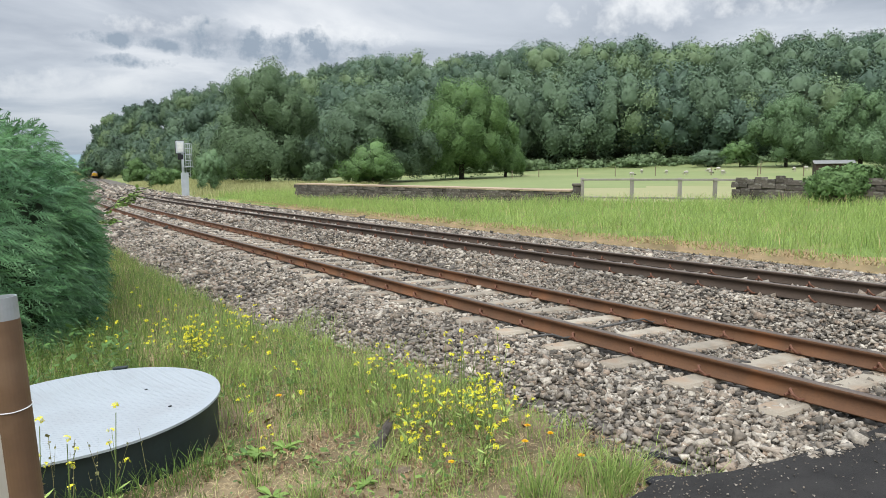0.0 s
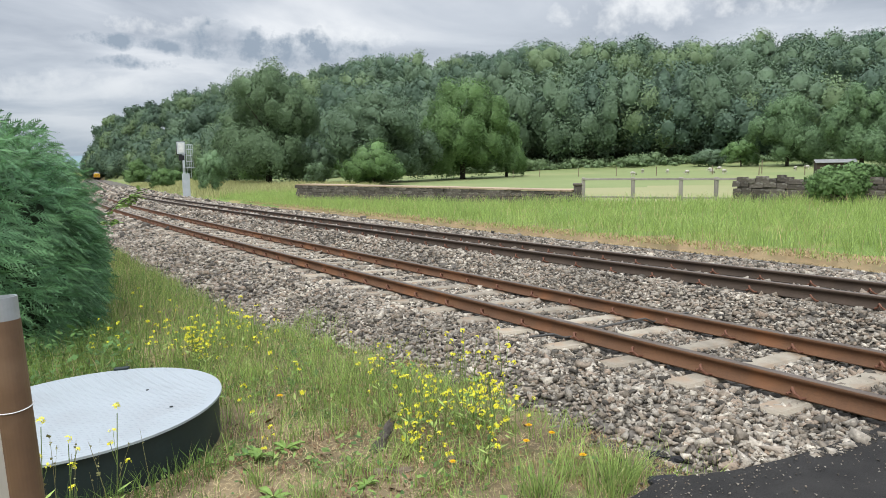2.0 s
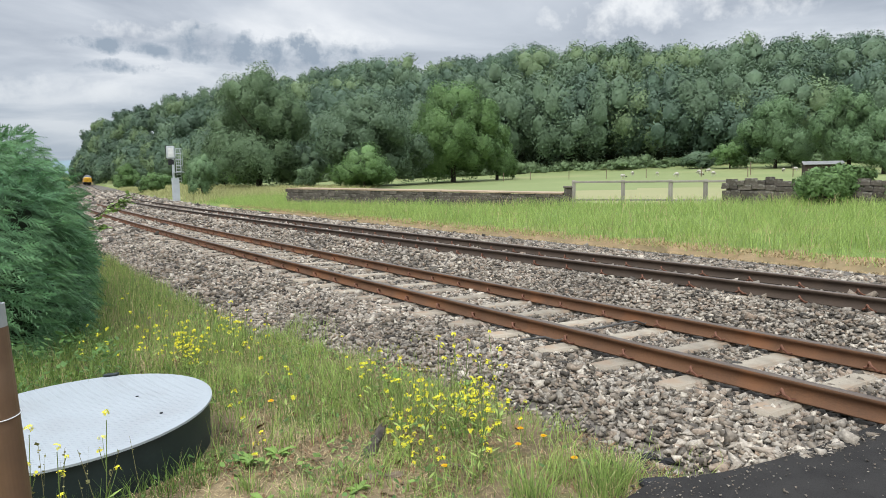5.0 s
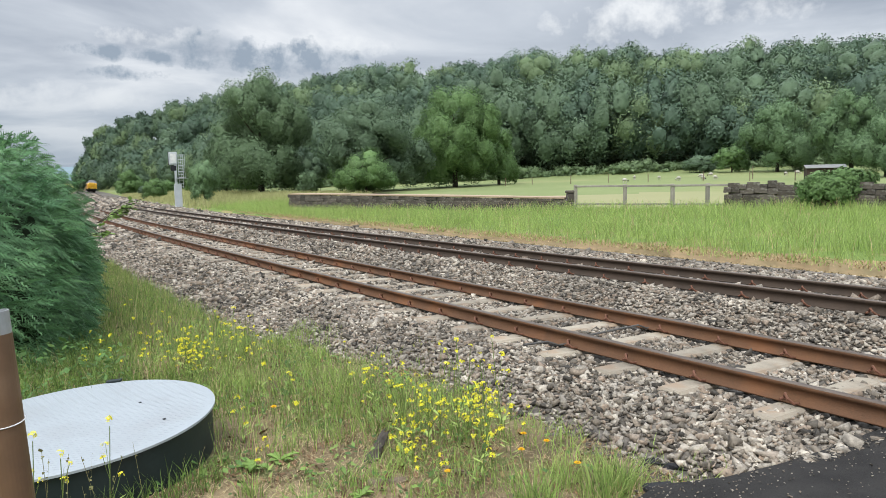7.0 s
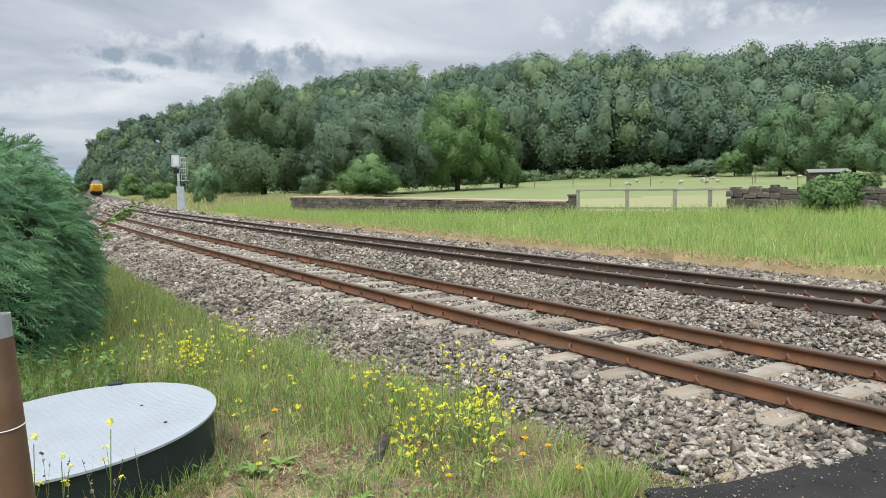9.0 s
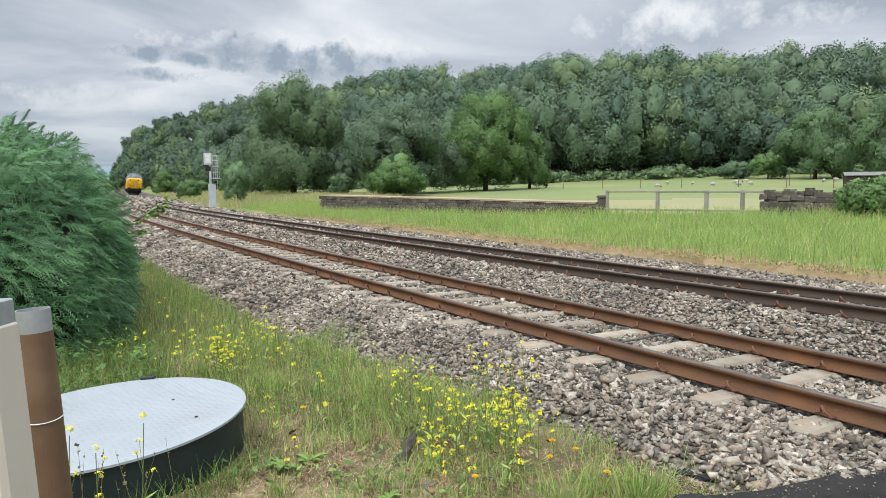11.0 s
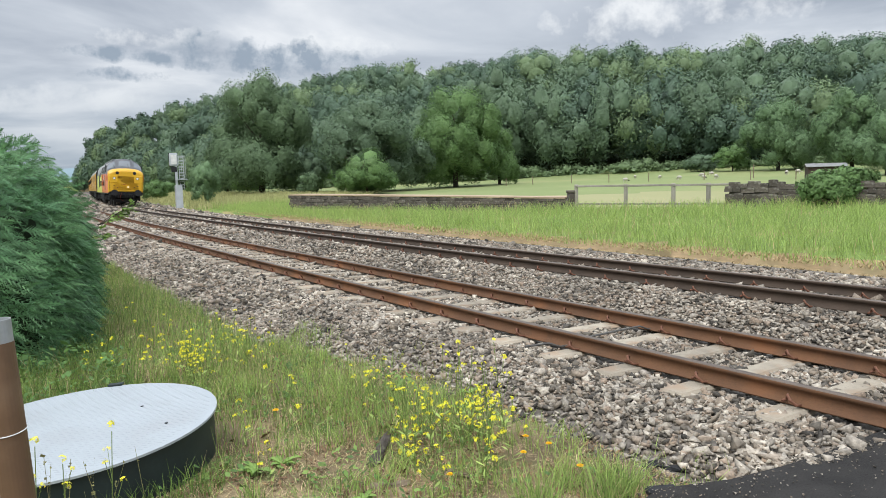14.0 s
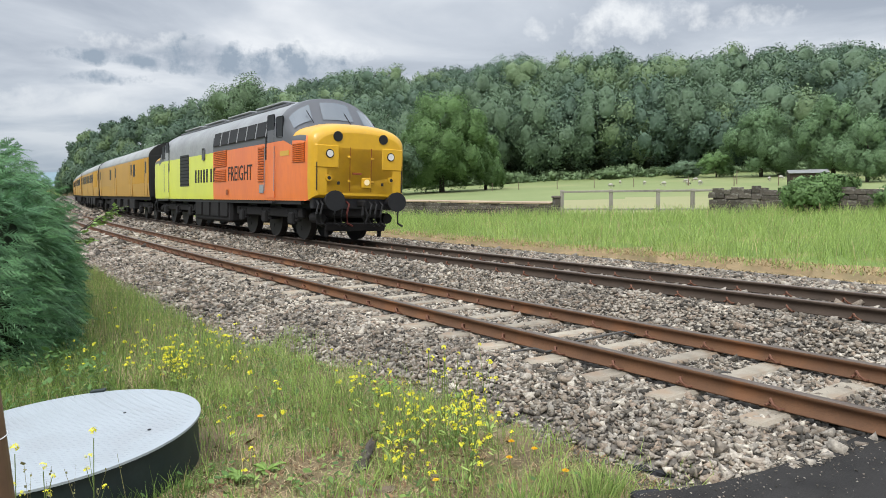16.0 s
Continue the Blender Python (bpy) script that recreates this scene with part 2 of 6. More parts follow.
M_TUBE = shader("brown_coated_steel", (0.155, 0.090, 0.048), 0.5, dark=(0.105, 0.064, 0.038), scale=3, fine=30, spec=0.4, stain=(0.20, 0.13, 0.08), stain_scale=2.5)
M_GALV = shader("galvanised_steel", (0.42, 0.44, 0.45), 0.5, metal=0.5, dark=(0.30, 0.31, 0.31), scale=6, fine=60)
M_PALE = shader("weathered_pale_paint", (0.62, 0.56, 0.46), 0.6, dark=(0.47, 0.41, 0.32), scale=1.6, fine=12, stretch=(1, 1, 0.25), stain=(0.40, 0.31, 0.21), stain_scale=3)
M_SIGNAL = shader("signal_grey", (0.50, 0.53, 0.55), 0.5, dark=(0.36, 0.39, 0.41), scale=2, fine=20, metal=0.2)
M_WALLSTONE = shader("dry_stone", (0.125, 0.108, 0.09), 0.95, dark=(0.05, 0.043, 0.036), scale=1.5, fine=11, bump=0.7, bump_scale=9, var=0.35, stain=(0.22, 0.205, 0.18), stain_scale=2.6)
M_COPING = shader("pinkish_platform_top", (0.40, 0.29, 0.215), 0.95, dark=(0.30, 0.24, 0.15), scale=0.5, fine=5, var=0.15, bump=0.4, bump_scale=12)
M_OLDWOOD = shader("weathered_fence_wood", (0.34, 0.315, 0.27), 0.9, dark=(0.21, 0.19, 0.16), scale=3, fine=30, stretch=(1, 1, 0.3), var=0.15, bump=0.4, bump_scale=30)
M_FLOWER = shader("yellow_petal", (0.82, 0.80, 0.07), 0.6, dark=(0.78, 0.66, 0.02), scale=30, translucent=0.25)
M_STEM = shader("flower_stem", (0.15, 0.21, 0.055), 0.7, scale=10)
M_SHEEP = shader("sheep_wool", (0.48, 0.45, 0.39), 0.95, scale=8)
M_DARKFACE = shader("dark_face", (0.04, 0.035, 0.03), 0.9, scale=8)
M_SHED = shader("dark_shed_boards", (0.07, 0.05, 0.04), 0.9, scale=3, fine=20)
M_SHEDROOF = shader("pale_shed_roof", (0.22, 0.22, 0.21), 0.7, scale=3, fine=12)
M_DEADWOOD = shader("dead_wood", (0.22, 0.17, 0.12), 0.95, scale=9, fine=50, bump=0.6, bump_scale=40)
M_DARKWOOD = shader("dark_dead_wood", (0.10, 0.085, 0.07), 0.95, dark=(0.03, 0.026, 0.022), scale=14, fine=60, bump=0.8, bump_scale=50)
M_RUBBER = shader("black_rubber", (0.02, 0.02, 0.022), 0.7, scale=9, bump=0.3)
M_CABLE = shader("grey_cable", (0.10, 0.095, 0.088), 0.6, scale=9)
M_PILOT = shader("painted_white", (0.75, 0.75, 0.73), 0.5, scale=5)

# train paints
M_YEL = shader("warning_yellow", (0.66, 0.37, 0.007), 0.4, dark=(0.52, 0.28, 0.01), scale=0.9, fine=9, mixamt=0.5, spec=0.5, coat=0.2)
M_ORANGE = shader("orange_paint", (0.80, 0.185, 0.016), 0.4, dark=(0.60, 0.12, 0.03), scale=0.8, fine=8, mixamt=0.55, spec=0.5, coat=0.2, stretch=(1, 1, 0.4))
M_LIME = shader("lime_paint", (0.66, 0.70, 0.045), 0.4, dark=(0.52, 0.54, 0.07), scale=0.8, fine=8, mixamt=0.5, spec=0.5, coat=0.2, stretch=(1, 1, 0.4))
M_GREY = shader("grey_roof_paint", (0.10, 0.105, 0.115), 0.5, dark=(0.10, 0.10, 0.105), scale=1.2, fine=9)
M_SILVER = shader("silver_roof_paint", (0.30, 0.31, 0.315), 0.5, dark=(0.17, 0.17, 0.175), scale=1.0, fine=9)
M_COACH = shader("coach_yellow", (0.46, 0.25, 0.035), 0.5, dark=(0.38, 0.21, 0.04), scale=0.7, fine=7, mixamt=0.6, stretch=(1, 1, 0.4))
M_COACHROOF = shader("coach_roof", (0.34, 0.35, 0.35), 0.7, dark=(0.24, 0.24, 0.235), scale=0.8, fine=8)
M_UNDER = shader("underframe_grime", (0.013, 0.012, 0.012), 0.85, dark=(0.007, 0.0065, 0.0065), scale=3, fine=14)
M_STEEL = shader("worn_wheel_steel", (0.02, 0.018, 0.017), 0.6, metal=0.2, scale=9)
M_GLASS = glass_mat("cab_glass", (0.11, 0.125, 0.14))
M_GLASSD = shader("dark_glass", (0.012, 0.013, 0.015), 0.45, scale=5, spec=0.2)
M_BLACK = shader("black_paint", (0.018, 0.018, 0.02), 0.6, scale=6)
# dark orange paints the shade behind the slats; seams and small plates share it
M_LOUVRE = shader("louvre_shadow_and_trim", (0.30, 0.075, 0.02), 0.6, scale=6)
M_HEADLIGHT = lamp_mat("headlight_glow", (0.9, 0.72, 0.42), 0.06)
M_MARKER = lamp_mat("marker_glow", (0.62, 0.60, 0.58), 0.05)
M_RED = shader("red_hose", (0.11, 0.022, 0.015), 0.6, scale=9)
M_HOSE = shader("rubber_hose", (0.02, 0.02, 0.02), 0.6, scale=9)


# ---- mesh helpers ----
def mk(name, V, F, mat, parent=None, label="", smooth=False, normals=None):
    """One mesh object from arrays: vertices (n,3), faces (m,k), and where given the vertices' soft normals."""
    V, F = np.asarray(V, dtype=np.float32), np.asarray(F, dtype=np.int32)
    me = bpy.data.meshes.new(name)
    me.vertices.add(len(V))
    me.vertices.foreach_set("co", V.ravel())
    k = F.shape[1]
    me.loops.add(F.size)
    me.loops.foreach_set("vertex_index", F.ravel())
    me.polygons.add(len(F))
    me.polygons.foreach_set("loop_start", np.arange(0, F.size, k, dtype=np.int32))
    me.polygons.foreach_set("loop_total", np.full(len(F), k, dtype=np.int32))
    if smooth:
        me.polygons.foreach_set("use_smooth", np.ones(len(F), dtype=bool))
    me.update(calc_edges=True)
    if normals is not None:
        me.polygons.foreach_set("use_smooth", np.ones(len(F), dtype=bool))
        me.normals_split_custom_set_from_vertices(np.asarray(normals, dtype=np.float32))
    for m in (mat if isinstance(mat, (list, tuple)) else [mat]):
        me.materials.append(m)
    ob = new(name, me)
    if parent:
        ob.parent = parent
    return tagged(ob, label)


def part(name, bm, mat, parent=None, label="", smooth=False):
    me = bpy.data.meshes.new(name)
    if smooth:
        for f in bm.faces:
            f.smooth = True
    bm.to_mesh(me)
    bm.free()
    for m in (mat if isinstance(mat, (list, tuple)) else [mat]):
        me.materials.append(m)
    ob = new(name, me)
    if parent:
        ob.parent = parent
    return tagged(ob, label)


def empty(name, m, label, category, group="", kind=""):
    ob = new(name)
    ob.matrix_world = m
    return tagged(ob, label, category, group, kind)


def add_box(bm, c, size, bevel=0.0, rot=None, mi=0):
    r = bmesh.ops.create_cube(bm, size=1.0)
    vs = r["verts"]
    m = Matrix.Translation(c) @ (rot or Matrix()) @ Matrix.Diagonal((*size, 1))
    bmesh.ops.transform(bm, matrix=m, verts=vs)
    fs = {f for v in vs for f in v.link_faces}
    if bevel:
        es = {e for f in fs for e in f.edges}
        res = bmesh.ops.bevel(bm, geom=list(es), offset=bevel, segments=1, affect="EDGES", profile=0.5)
        fs = set(res["faces"]) | {f for f in fs if f.is_valid}
    for f in fs:
        if f.is_valid:
            f.material_index = mi
    return bm


def add_cyl(bm, a, b, r1, r2=None, seg=12, caps=True, mi=0):
    a, b = Vector(a), Vector(b)
    r2 = r1 if r2 is None else r2
    r = bmesh.ops.create_cone(bm, cap_ends=caps, segments=seg, radius1=r1, radius2=r2, depth=(b - a).length)
    q = (b - a).to_track_quat("Z", "Y").to_matrix().to_4x4()
    bmesh.ops.transform(bm, matrix=Matrix.Translation((a + b) / 2) @ q, verts=r["verts"])
    for f in {f for v in r["verts"] for f in v.link_faces}:
        f.material_index = mi
    return bm


def box(c, size, bevel=0.0, rot=None):
    return add_box(bmesh.new(), c, size, bevel, rot)


def cyl(a, b, r1, r2=None, seg=12):
    return add_cyl(bmesh.new(), a, b, r1, r2, seg)


def tube(points, r, seg=6):
    """A bent round bar through the points, one skin."""
    bm = bmesh.new()
    P = [Vector(p) for p in points]
    rings, up = [], Vector((0.31, 0.17, 0.93))
    for i, p in enumerate(P):
        d = (P[min(i + 1, len(P) - 1)] - P[max(i - 1, 0)])
        if d.length < 1e-6:
            d = P[1] - P[0]
        d.normalize()
        u = d.cross(up)
        if u.length < 1e-3:
            u = d.cross(Vector((1, 0, 0)))
        u.normalize()
        v = d.cross(u)
        rings.append([bm.verts.new(p + (u * math.cos(a) + v * math.sin(a)) * r) for a in np.linspace(0, 2 * math.pi, seg, endpoint=False)])
    for a, b in zip(rings[:-1], rings[1:]):
        for i in range(seg):
            j = (i + 1) % seg
            bm.faces.new((a[i], a[j], b[j], b[i]))
    bm.faces.new(rings[0])
    bm.faces.new(rings[-1])
    return bm


# ---- the line of the railway ----
TH0, K0, K1, K2 = 0.60764, -0.00171, 0.00134, -0.0005
SS = np.arange(-45.0, 640.0, 0.25)


def heading(s):
    s = np.clip(s, -30, 330)
    return TH0 + K0 * s + K1 * s * s / 200 + K2 * s ** 3 / 60000


def line_points():
    t = heading(SS)
    tm = (t[1:] + t[:-1]) / 2
    x = np.concatenate([[0], np.cumsum(-np.sin(tm) * 0.25)])
    y = np.concatenate([[0], np.cumsum(np.cos(tm) * 0.25)])
    i = np.argmin(abs(SS))
    # a slight kink to the right between 40 and 150 m
    f = np.clip((SS - 40) / 110, 0, 1)
    side = 1.2 * f * f * (3 - 2 * f)
    x, y = x + side * np.cos(t), y + side * np.sin(t)
    return x - x[i] + 2.92448, y - y[i] + 5.2, t - 1.2 * 6 * f * (1 - f) / 110


LX, LY, LT = line_points()
B_OFF, C_OFF, D_OFF, CANT, FAR_Z, FAR_CANT = 1.505, 3.20, 4.705, -0.0296, 0.18, -0.0532


def on_line(s, o):
    """World x, y at the distance s along the near rail and o to its right."""
    x, y, t = np.interp(s, SS, LX), np.interp(s, SS, LY), np.interp(s, SS, LT)
    return x + o * np.cos(t), y + o * np.sin(t)


def line_so(x, y):
    """Distance along and to the right of the near rail, for arrays."""
    x, y = np.asarray(x, float), np.asarray(y, float)
    sx, sy, st_, stt = LX[::8], LY[::8], SS[::8], LT[::8]
    s, o = np.empty_like(x), np.empty_like(x)
    for a in range(0, len(x), 20000):
        xx, yy = x[a:a + 20000, None], y[a:a + 20000, None]
        i = np.argmin((xx - sx) ** 2 + (yy - sy) ** 2, axis=1)
        dx, dy = x[a:a + 20000] - sx[i], y[a:a + 20000] - sy[i]
        s[a:a + 20000] = st_[i] - dx * np.sin(stt[i]) + dy * np.cos(stt[i])
        o[a:a + 20000] = dx * np.cos(stt[i]) + dy * np.sin(stt[i])
    return s, o


BED_O = np.array([-3.0, -2.3, -1.7, -0.95, -0.4, 1.9, 2.25, 2.72, 5.2, 5.7, 6.6, 7.7, 9.2, 10.5])
BED_Z = np.array([-0.62, -0.44, -0.37, -0.202, -0.205, -0.272, -0.14, 0.008, -0.13, -0.15, -0.28, -0.36, -0.40, -0.62])


def bed_z(o):
    return np.interp(o, BED_O, BED_Z)


# ---- ground ----
RIDGE = np.array([(420, 190), (170, 200), (60, 225), (-20, 265), (-90, 330), (-160, 405), (-252, 522), (-318, 632)], float)
FOOT = np.array([(420, 105), (170, 112), (60, 126), (0, 146), (-55, 205), (-110, 290), (-165, 370), (-240, 480), (-306, 596)], float)


def dist_poly(x, y, P):
    best = np.full(x.shape, 1e9)
    for (ax, ay), (bx, by) in zip(P[:-1], P[1:]):
        dx, dy = bx - ax, by - ay
        k = np.clip(((x - ax) * dx + (y - ay) * dy) / (dx * dx + dy * dy), 0, 1)
        best = np.minimum(best, np.hypot(x - ax - k * dx, y - ay - k * dy))
    return best


def beyond(x, y, P):
    """True on the hill's side of a line that runs from right to left."""
    ys = np.interp(x, P[::-1, 0], P[::-1, 1])
    return y > ys


def ground_z(x, y):
    x, y = np.asarray(x, float).ravel(), np.asarray(y, float).ravel()
    s, o = line_so(x, y)
    z = np.full(x.shape, -0.33)
    # trackbed cutting
    shoulder = -2.4 + 0.85 * np.clip((6.0 - s) / 2.5, 0, 1)
    z = np.where((o > shoulder) & (o < 9.9), -0.75, z)
    near = (o >= 9.9)
    rise = np.clip((o - 9.9) / 14.0, 0, 1)
    z = np.where(near, -0.36 + 0.42 * rise, z)
    df, dr = dist_poly(x, y, FOOT), dist_poly(x, y, RIDGE)
    b = beyond(x, y, FOOT)
    right = np.clip((x + 30) / 90, 0, 1)
    f = np.clip(1 - df / 85, 0, 1) * (o > 14)
    z = z + np.where(b, 1, f ** 1.3) * (0.4 + 2.4 * right)
    k = np.where(beyond(x, y, RIDGE), 1.0, df / (df + dr + 1e-6))
    ease = np.clip((x + 330) / 70, 0.3, 1)
    z = z + np.where(b, (21.0 + 8.0 * np.clip((70 - x) / 110, 0, 1)) * k ** 0.85 * ease, 0)
    # far side behind the camera falls gently away
    z = z + np.where((o < -9), -0.02 * np.clip(-o - 9, 0, 60), 0)
    return z


def build_ground():
    rr = np.concatenate([[0.0], np.geomspace(0.6, 3800, 150)])
    aa = np.concatenate([np.linspace(-50, 50, 240), np.linspace(53, 307, 86)])
    A, R = np.meshgrid(np.radians(aa), rr)
    x, y = (R * np.sin(A)).ravel(), (R * np.cos(A)).ravel()
    z = ground_z(x, y)
    nz = np.array([noise.noise((a * 0.9, b * 0.9, 0.0)) for a, b in zip(x, y)])
    z = z + np.where(R.ravel() < 40, nz * 0.05, 0)
    n, m = len(rr), len(aa)
    idx = np.arange(n * m).reshape(n, m)
    F = []
    for j in range(m):
        j2 = (j + 1) % m
        F.append(np.stack([idx[:-1, j], idx[1:, j], idx[1:, j2], idx[:-1, j2]], 1))
    F = np.concatenate(F)
    ob = mk("ground", np.stack([x, y, z], 1), F, [M_SOIL, M_BANK, M_FIELD, M_PASTURE, M_WOODFLOOR, M_FRINGE], smooth=True)
    c = np.stack([x, y], 1)[F].mean(1)
    s, o = line_so(c[:, 0], c[:, 1])
    mi = np.zeros(len(F), int)
    mi[o > 9] = 1
    mi[(o > 9) & (o < 11.2) & (s < 42)] = 5
    mi[(o < -14) | ((o < -4.2) & (s > 18))] = 1
    wall_y = np.interp(c[:, 0], [-11, 0.2, 6.7, 18.3, 60], [51.7, 41, 36.9, 29.8, 20])
    past = (o > 12) & (c[:, 1] > wall_y + 1)
    mi[past] = 2
    mi[past & ((c[:, 1] > 60 + 0.1 * c[:, 0]) | (c[:, 0] < -14))] = 3
    mi[beyond(c[:, 0], c[:, 1], FOOT)] = 4
    ob.data.polygons.foreach_set("material_index", mi.astype(np.int32))
    tagged(ob, "uneven verge, grassy bank, hay field and wooded hillside", "ground", kind="structure")


build_ground()


# ---- ballast bed, asphalt ----
def build_bed():
    s = np.concatenate([np.arange(-40, 40, 0.5), np.arange(40, 330, 2.0), np.arange(330, 630, 10.0)])
    o = np.concatenate([np.linspace(-3.0, 10.5, 55)])
    S, O = np.meshgrid(s, o, indexing="ij")
    x, y = on_line(S.ravel(), O.ravel())
    z = bed_z(O.ravel())
    nz = np.array([noise.noise((a * 1.7, b * 1.7, 3.0)) for a, b in zip(x, y)])
    z = z + 0.022 * nz
    idx = np.arange(S.size).reshape(S.shape)
    F = np.stack([idx[:-1, :-1].ravel(), idx[1:, :-1].ravel(), idx[1:, 1:].ravel(), idx[:-1, 1:].ravel()], 1)
    ob = mk("ballast_bed", np.stack([x, y, z], 1), F[:, ::-1], M_BED, smooth=True)
    tagged(ob, "grey crushed stone trackbed under two railway lines", "trackbed", kind="structure")


build_bed()


def build_asphalt():
    pts = []
    bm = bmesh.new()
    edge = [(1.22, 3.98), (1.7, 4.12), (2.1, 4.3), (2.5, 4.52), (3.0, 4.78), (3.6, 5.02), (4.2, 4.9), (8.0, -3.0), (3.0, -4.0), (-1.2, -4.0), (-1.0, 1.2), (0.1, 2.7), (0.8, 3.6)]
    for x, y in edge:
        pts.append((x + random.uniform(-0.03, 0.03), y + random.uniform(-0.03, 0.03)))
    top = [bm.verts.new((x, y, -0.178 + 0.008 * math.sin(3 * x + y))) for x, y in pts]
    low = [bm.verts.new((x * 1.01 + 0.02, y, -0.5)) for x, y in pts]
    bm.faces.new(top)
    for i in range(len(pts)):
        j = (i + 1) % len(pts)
        bm.faces.new((low[i], low[j], top[j], top[i]))
    bmesh.ops.recalc_face_normals(bm, faces=bm.faces)
    ob = part("asphalt_path", bm, M_ASPHALT)
    tagged(ob, "dark worn asphalt crossing path with a crumbling edge", "path", kind="structure")


build_asphalt()


# ---- rails and sleepers ----
RAIL_PROFILE = [(-0.070, -0.159), (0.070, -0.159), (0.070, -0.147), (0.012, -0.128), (0.010, -0.048), (0.035, -0.036), (0.036, -0.008), (0.026, 0.0), (-0.026, 0.0), (-0.036, -0.008), (-0.035, -0.036), (-0.010, -0.048), (-0.012, -0.128), (-0.070, -0.147)]


def build_rail(o, z, mat, label):
    s = np.concatenate([np.arange(-40, 40, 0.5), np.arange(40, 640, 2.5)])
    P = np.array(RAIL_PROFILE)
    S, I = np.meshgrid(s, np.arange(len(P)), indexing="ij")
    x, y = on_line(S.ravel(), o + P[I.ravel(), 0])
    zz = z + P[I.ravel(), 1]
    n, k = S.shape
    idx = np.arange(n * k).reshape(n, k)
    nx = np.roll(idx, -1, axis=1)
    F = np.stack([idx[:-1], nx[:-1], nx[1:], idx[1:]], -1).reshape(-1, 4)
    ob = mk("rail", np.stack([x, y, zz], 1), F[:, ::-1], [mat, M_HEAD])
    mi = np.tile(np.array([1 if i in (6, 7, 8) else 0 for i in range(k)]), n - 1)
    ob.data.polygons.foreach_set("material_index", mi.astype(np.int32))
    tagged(ob, label, "rail", "running rails")


for o_, z_, m_, t_ in ((0.0, 0.0, M_RAIL, "rusty orange-brown steel rail on concrete sleepers"), (B_OFF, -0.0446, M_RAIL, "rusty orange-brown steel rail on concrete sleepers"),
                       (C_OFF, FAR_Z, M_RAIL2, "dark brown steel rail sunk in ballast"), (D_OFF, FAR_Z + FAR_CANT * B_OFF, M_RAIL2, "dark brown steel rail sunk in ballast")):
    build_rail(o_, z_, m_, t_)

SLEEPER_STEP, SLEEPER_0 = 0.80, 0.28


def line_pose(s, o, z, tilt=True, cant=CANT):
    x, y = on_line(s, o)
    t = float(np.interp(s, SS, LT))
    m = Matrix.Translation((float(x), float(y), z)) @ Matrix.Rotation(t, 4, "Z")
    return m @ Matrix.Rotation(math.atan(-cant), 4, "Y") if tilt else m


def sleeper_mesh():
    bm = bmesh.new()
    add_box(bm, (0, 0, -0.10), (2.5, 0.25, 0.20), 0.025)
    for v in bm.verts:
        if abs(v.co.x) < 0.3 and v.co.z > 0:
            v.co.z -= 0.03
    return bm


def clip_bm(side):
    """A sprung steel clip, bent like a paper clip."""
    pts = [(0.055, -0.05, 0.005), (0.13, -0.05, 0.012), (0.155, -0.02, 0.035), (0.13, 0.012, 0.055), (0.085, 0.03, 0.05), (0.06, 0.05, 0.022), (0.10, 0.062, 0.012)]
    return tube([(x * side, y * 1.15, z * 1.5) for x, y, z in pts], 0.012, 6)


def build_sleepers():
    first = None
    z0 = -0.172
    for o, zc, lab, s_to in ((B_OFF / 2, -0.0223, "pale worn concrete sleeper with rusty spring clips", 46), (C_OFF + B_OFF / 2, FAR_Z + FAR_CANT * B_OFF / 2, "concrete sleeper buried in ballast with rusty clips", 34)):
        first = None
        k = 0 if o < 3 else -12
        while True:
            s = SLEEPER_0 + k * SLEEPER_STEP
            if s > s_to:
                break
            m = line_pose(s + random.uniform(-0.03, 0.03), o, zc + z0 + (0 if o < 3 else -0.012) + random.uniform(-0.004, 0.004), cant=CANT if o < 3 else FAR_CANT) @ Matrix.Rotation(random.uniform(-0.012, 0.012), 4, "Z")
            if first is None:
                first = part("sleeper", sleeper_mesh(), M_SLEEPER)
                tagged(first, lab, "sleeper", "sleepers of the near track" if o < 3 else "sleepers of the far track")
                first.matrix_world = m
                for rx in (-B_OFF / 2, B_OFF / 2):
                    for side in (-1, 1):
                        c = part("clip", clip_bm(side), M_CLIP, first, "rusty sprung steel clip")
                        c.location = (rx, 0.0, 0.016)
            else:
                copy_thing(first, m)
            k += 1
        # the far rest of the track, too small to pick apart
        V, F = [], []
        while s < 230:
            m = line_pose(s, o, zc + z0, cant=CANT if o < 3 else FAR_CANT)
            b = len(V)
            for dz in (-0.1, 0.0):
                for dx, dy in ((-1.25, -0.12), (1.25, -0.12), (1.25, 0.12), (-1.25, 0.12)):
                    V.append(m @ Vector((dx, dy, dz)))
            F += [(b + 4, b + 5, b + 6, b + 7), (b, b + 1, b + 5, b + 4), (b + 2, b + 3, b + 7, b + 6), (b + 1, b + 2, b + 6, b + 5), (b + 3, b, b + 4, b + 7)]
            s += SLEEPER_STEP
        ob = mk("distant_sleepers", np.array([tuple(v) for v in V]), F, M_SLEEPER)
        tagged(ob, "distant row of concrete sleepers in ballast", "sleepers", kind="stuff")


build_sleepers()


# ---- ballast stones ----
SHARD_V = np.array([(1.15, 0.0, -0.8), (-0.75, 0.95, -0.8), (-0.75, -0.95, -0.8), (1.05, 0.2, 0.8), (-0.6, 0.9, 0.8), (-0.75, -0.85, 0.8)], float)
SHARD_F = np.array([(3, 4, 5), (0, 2, 1), (0, 1, 4), (0, 4, 3), (1, 2, 5), (1, 5, 4), (2, 0, 3), (2, 3, 5)])


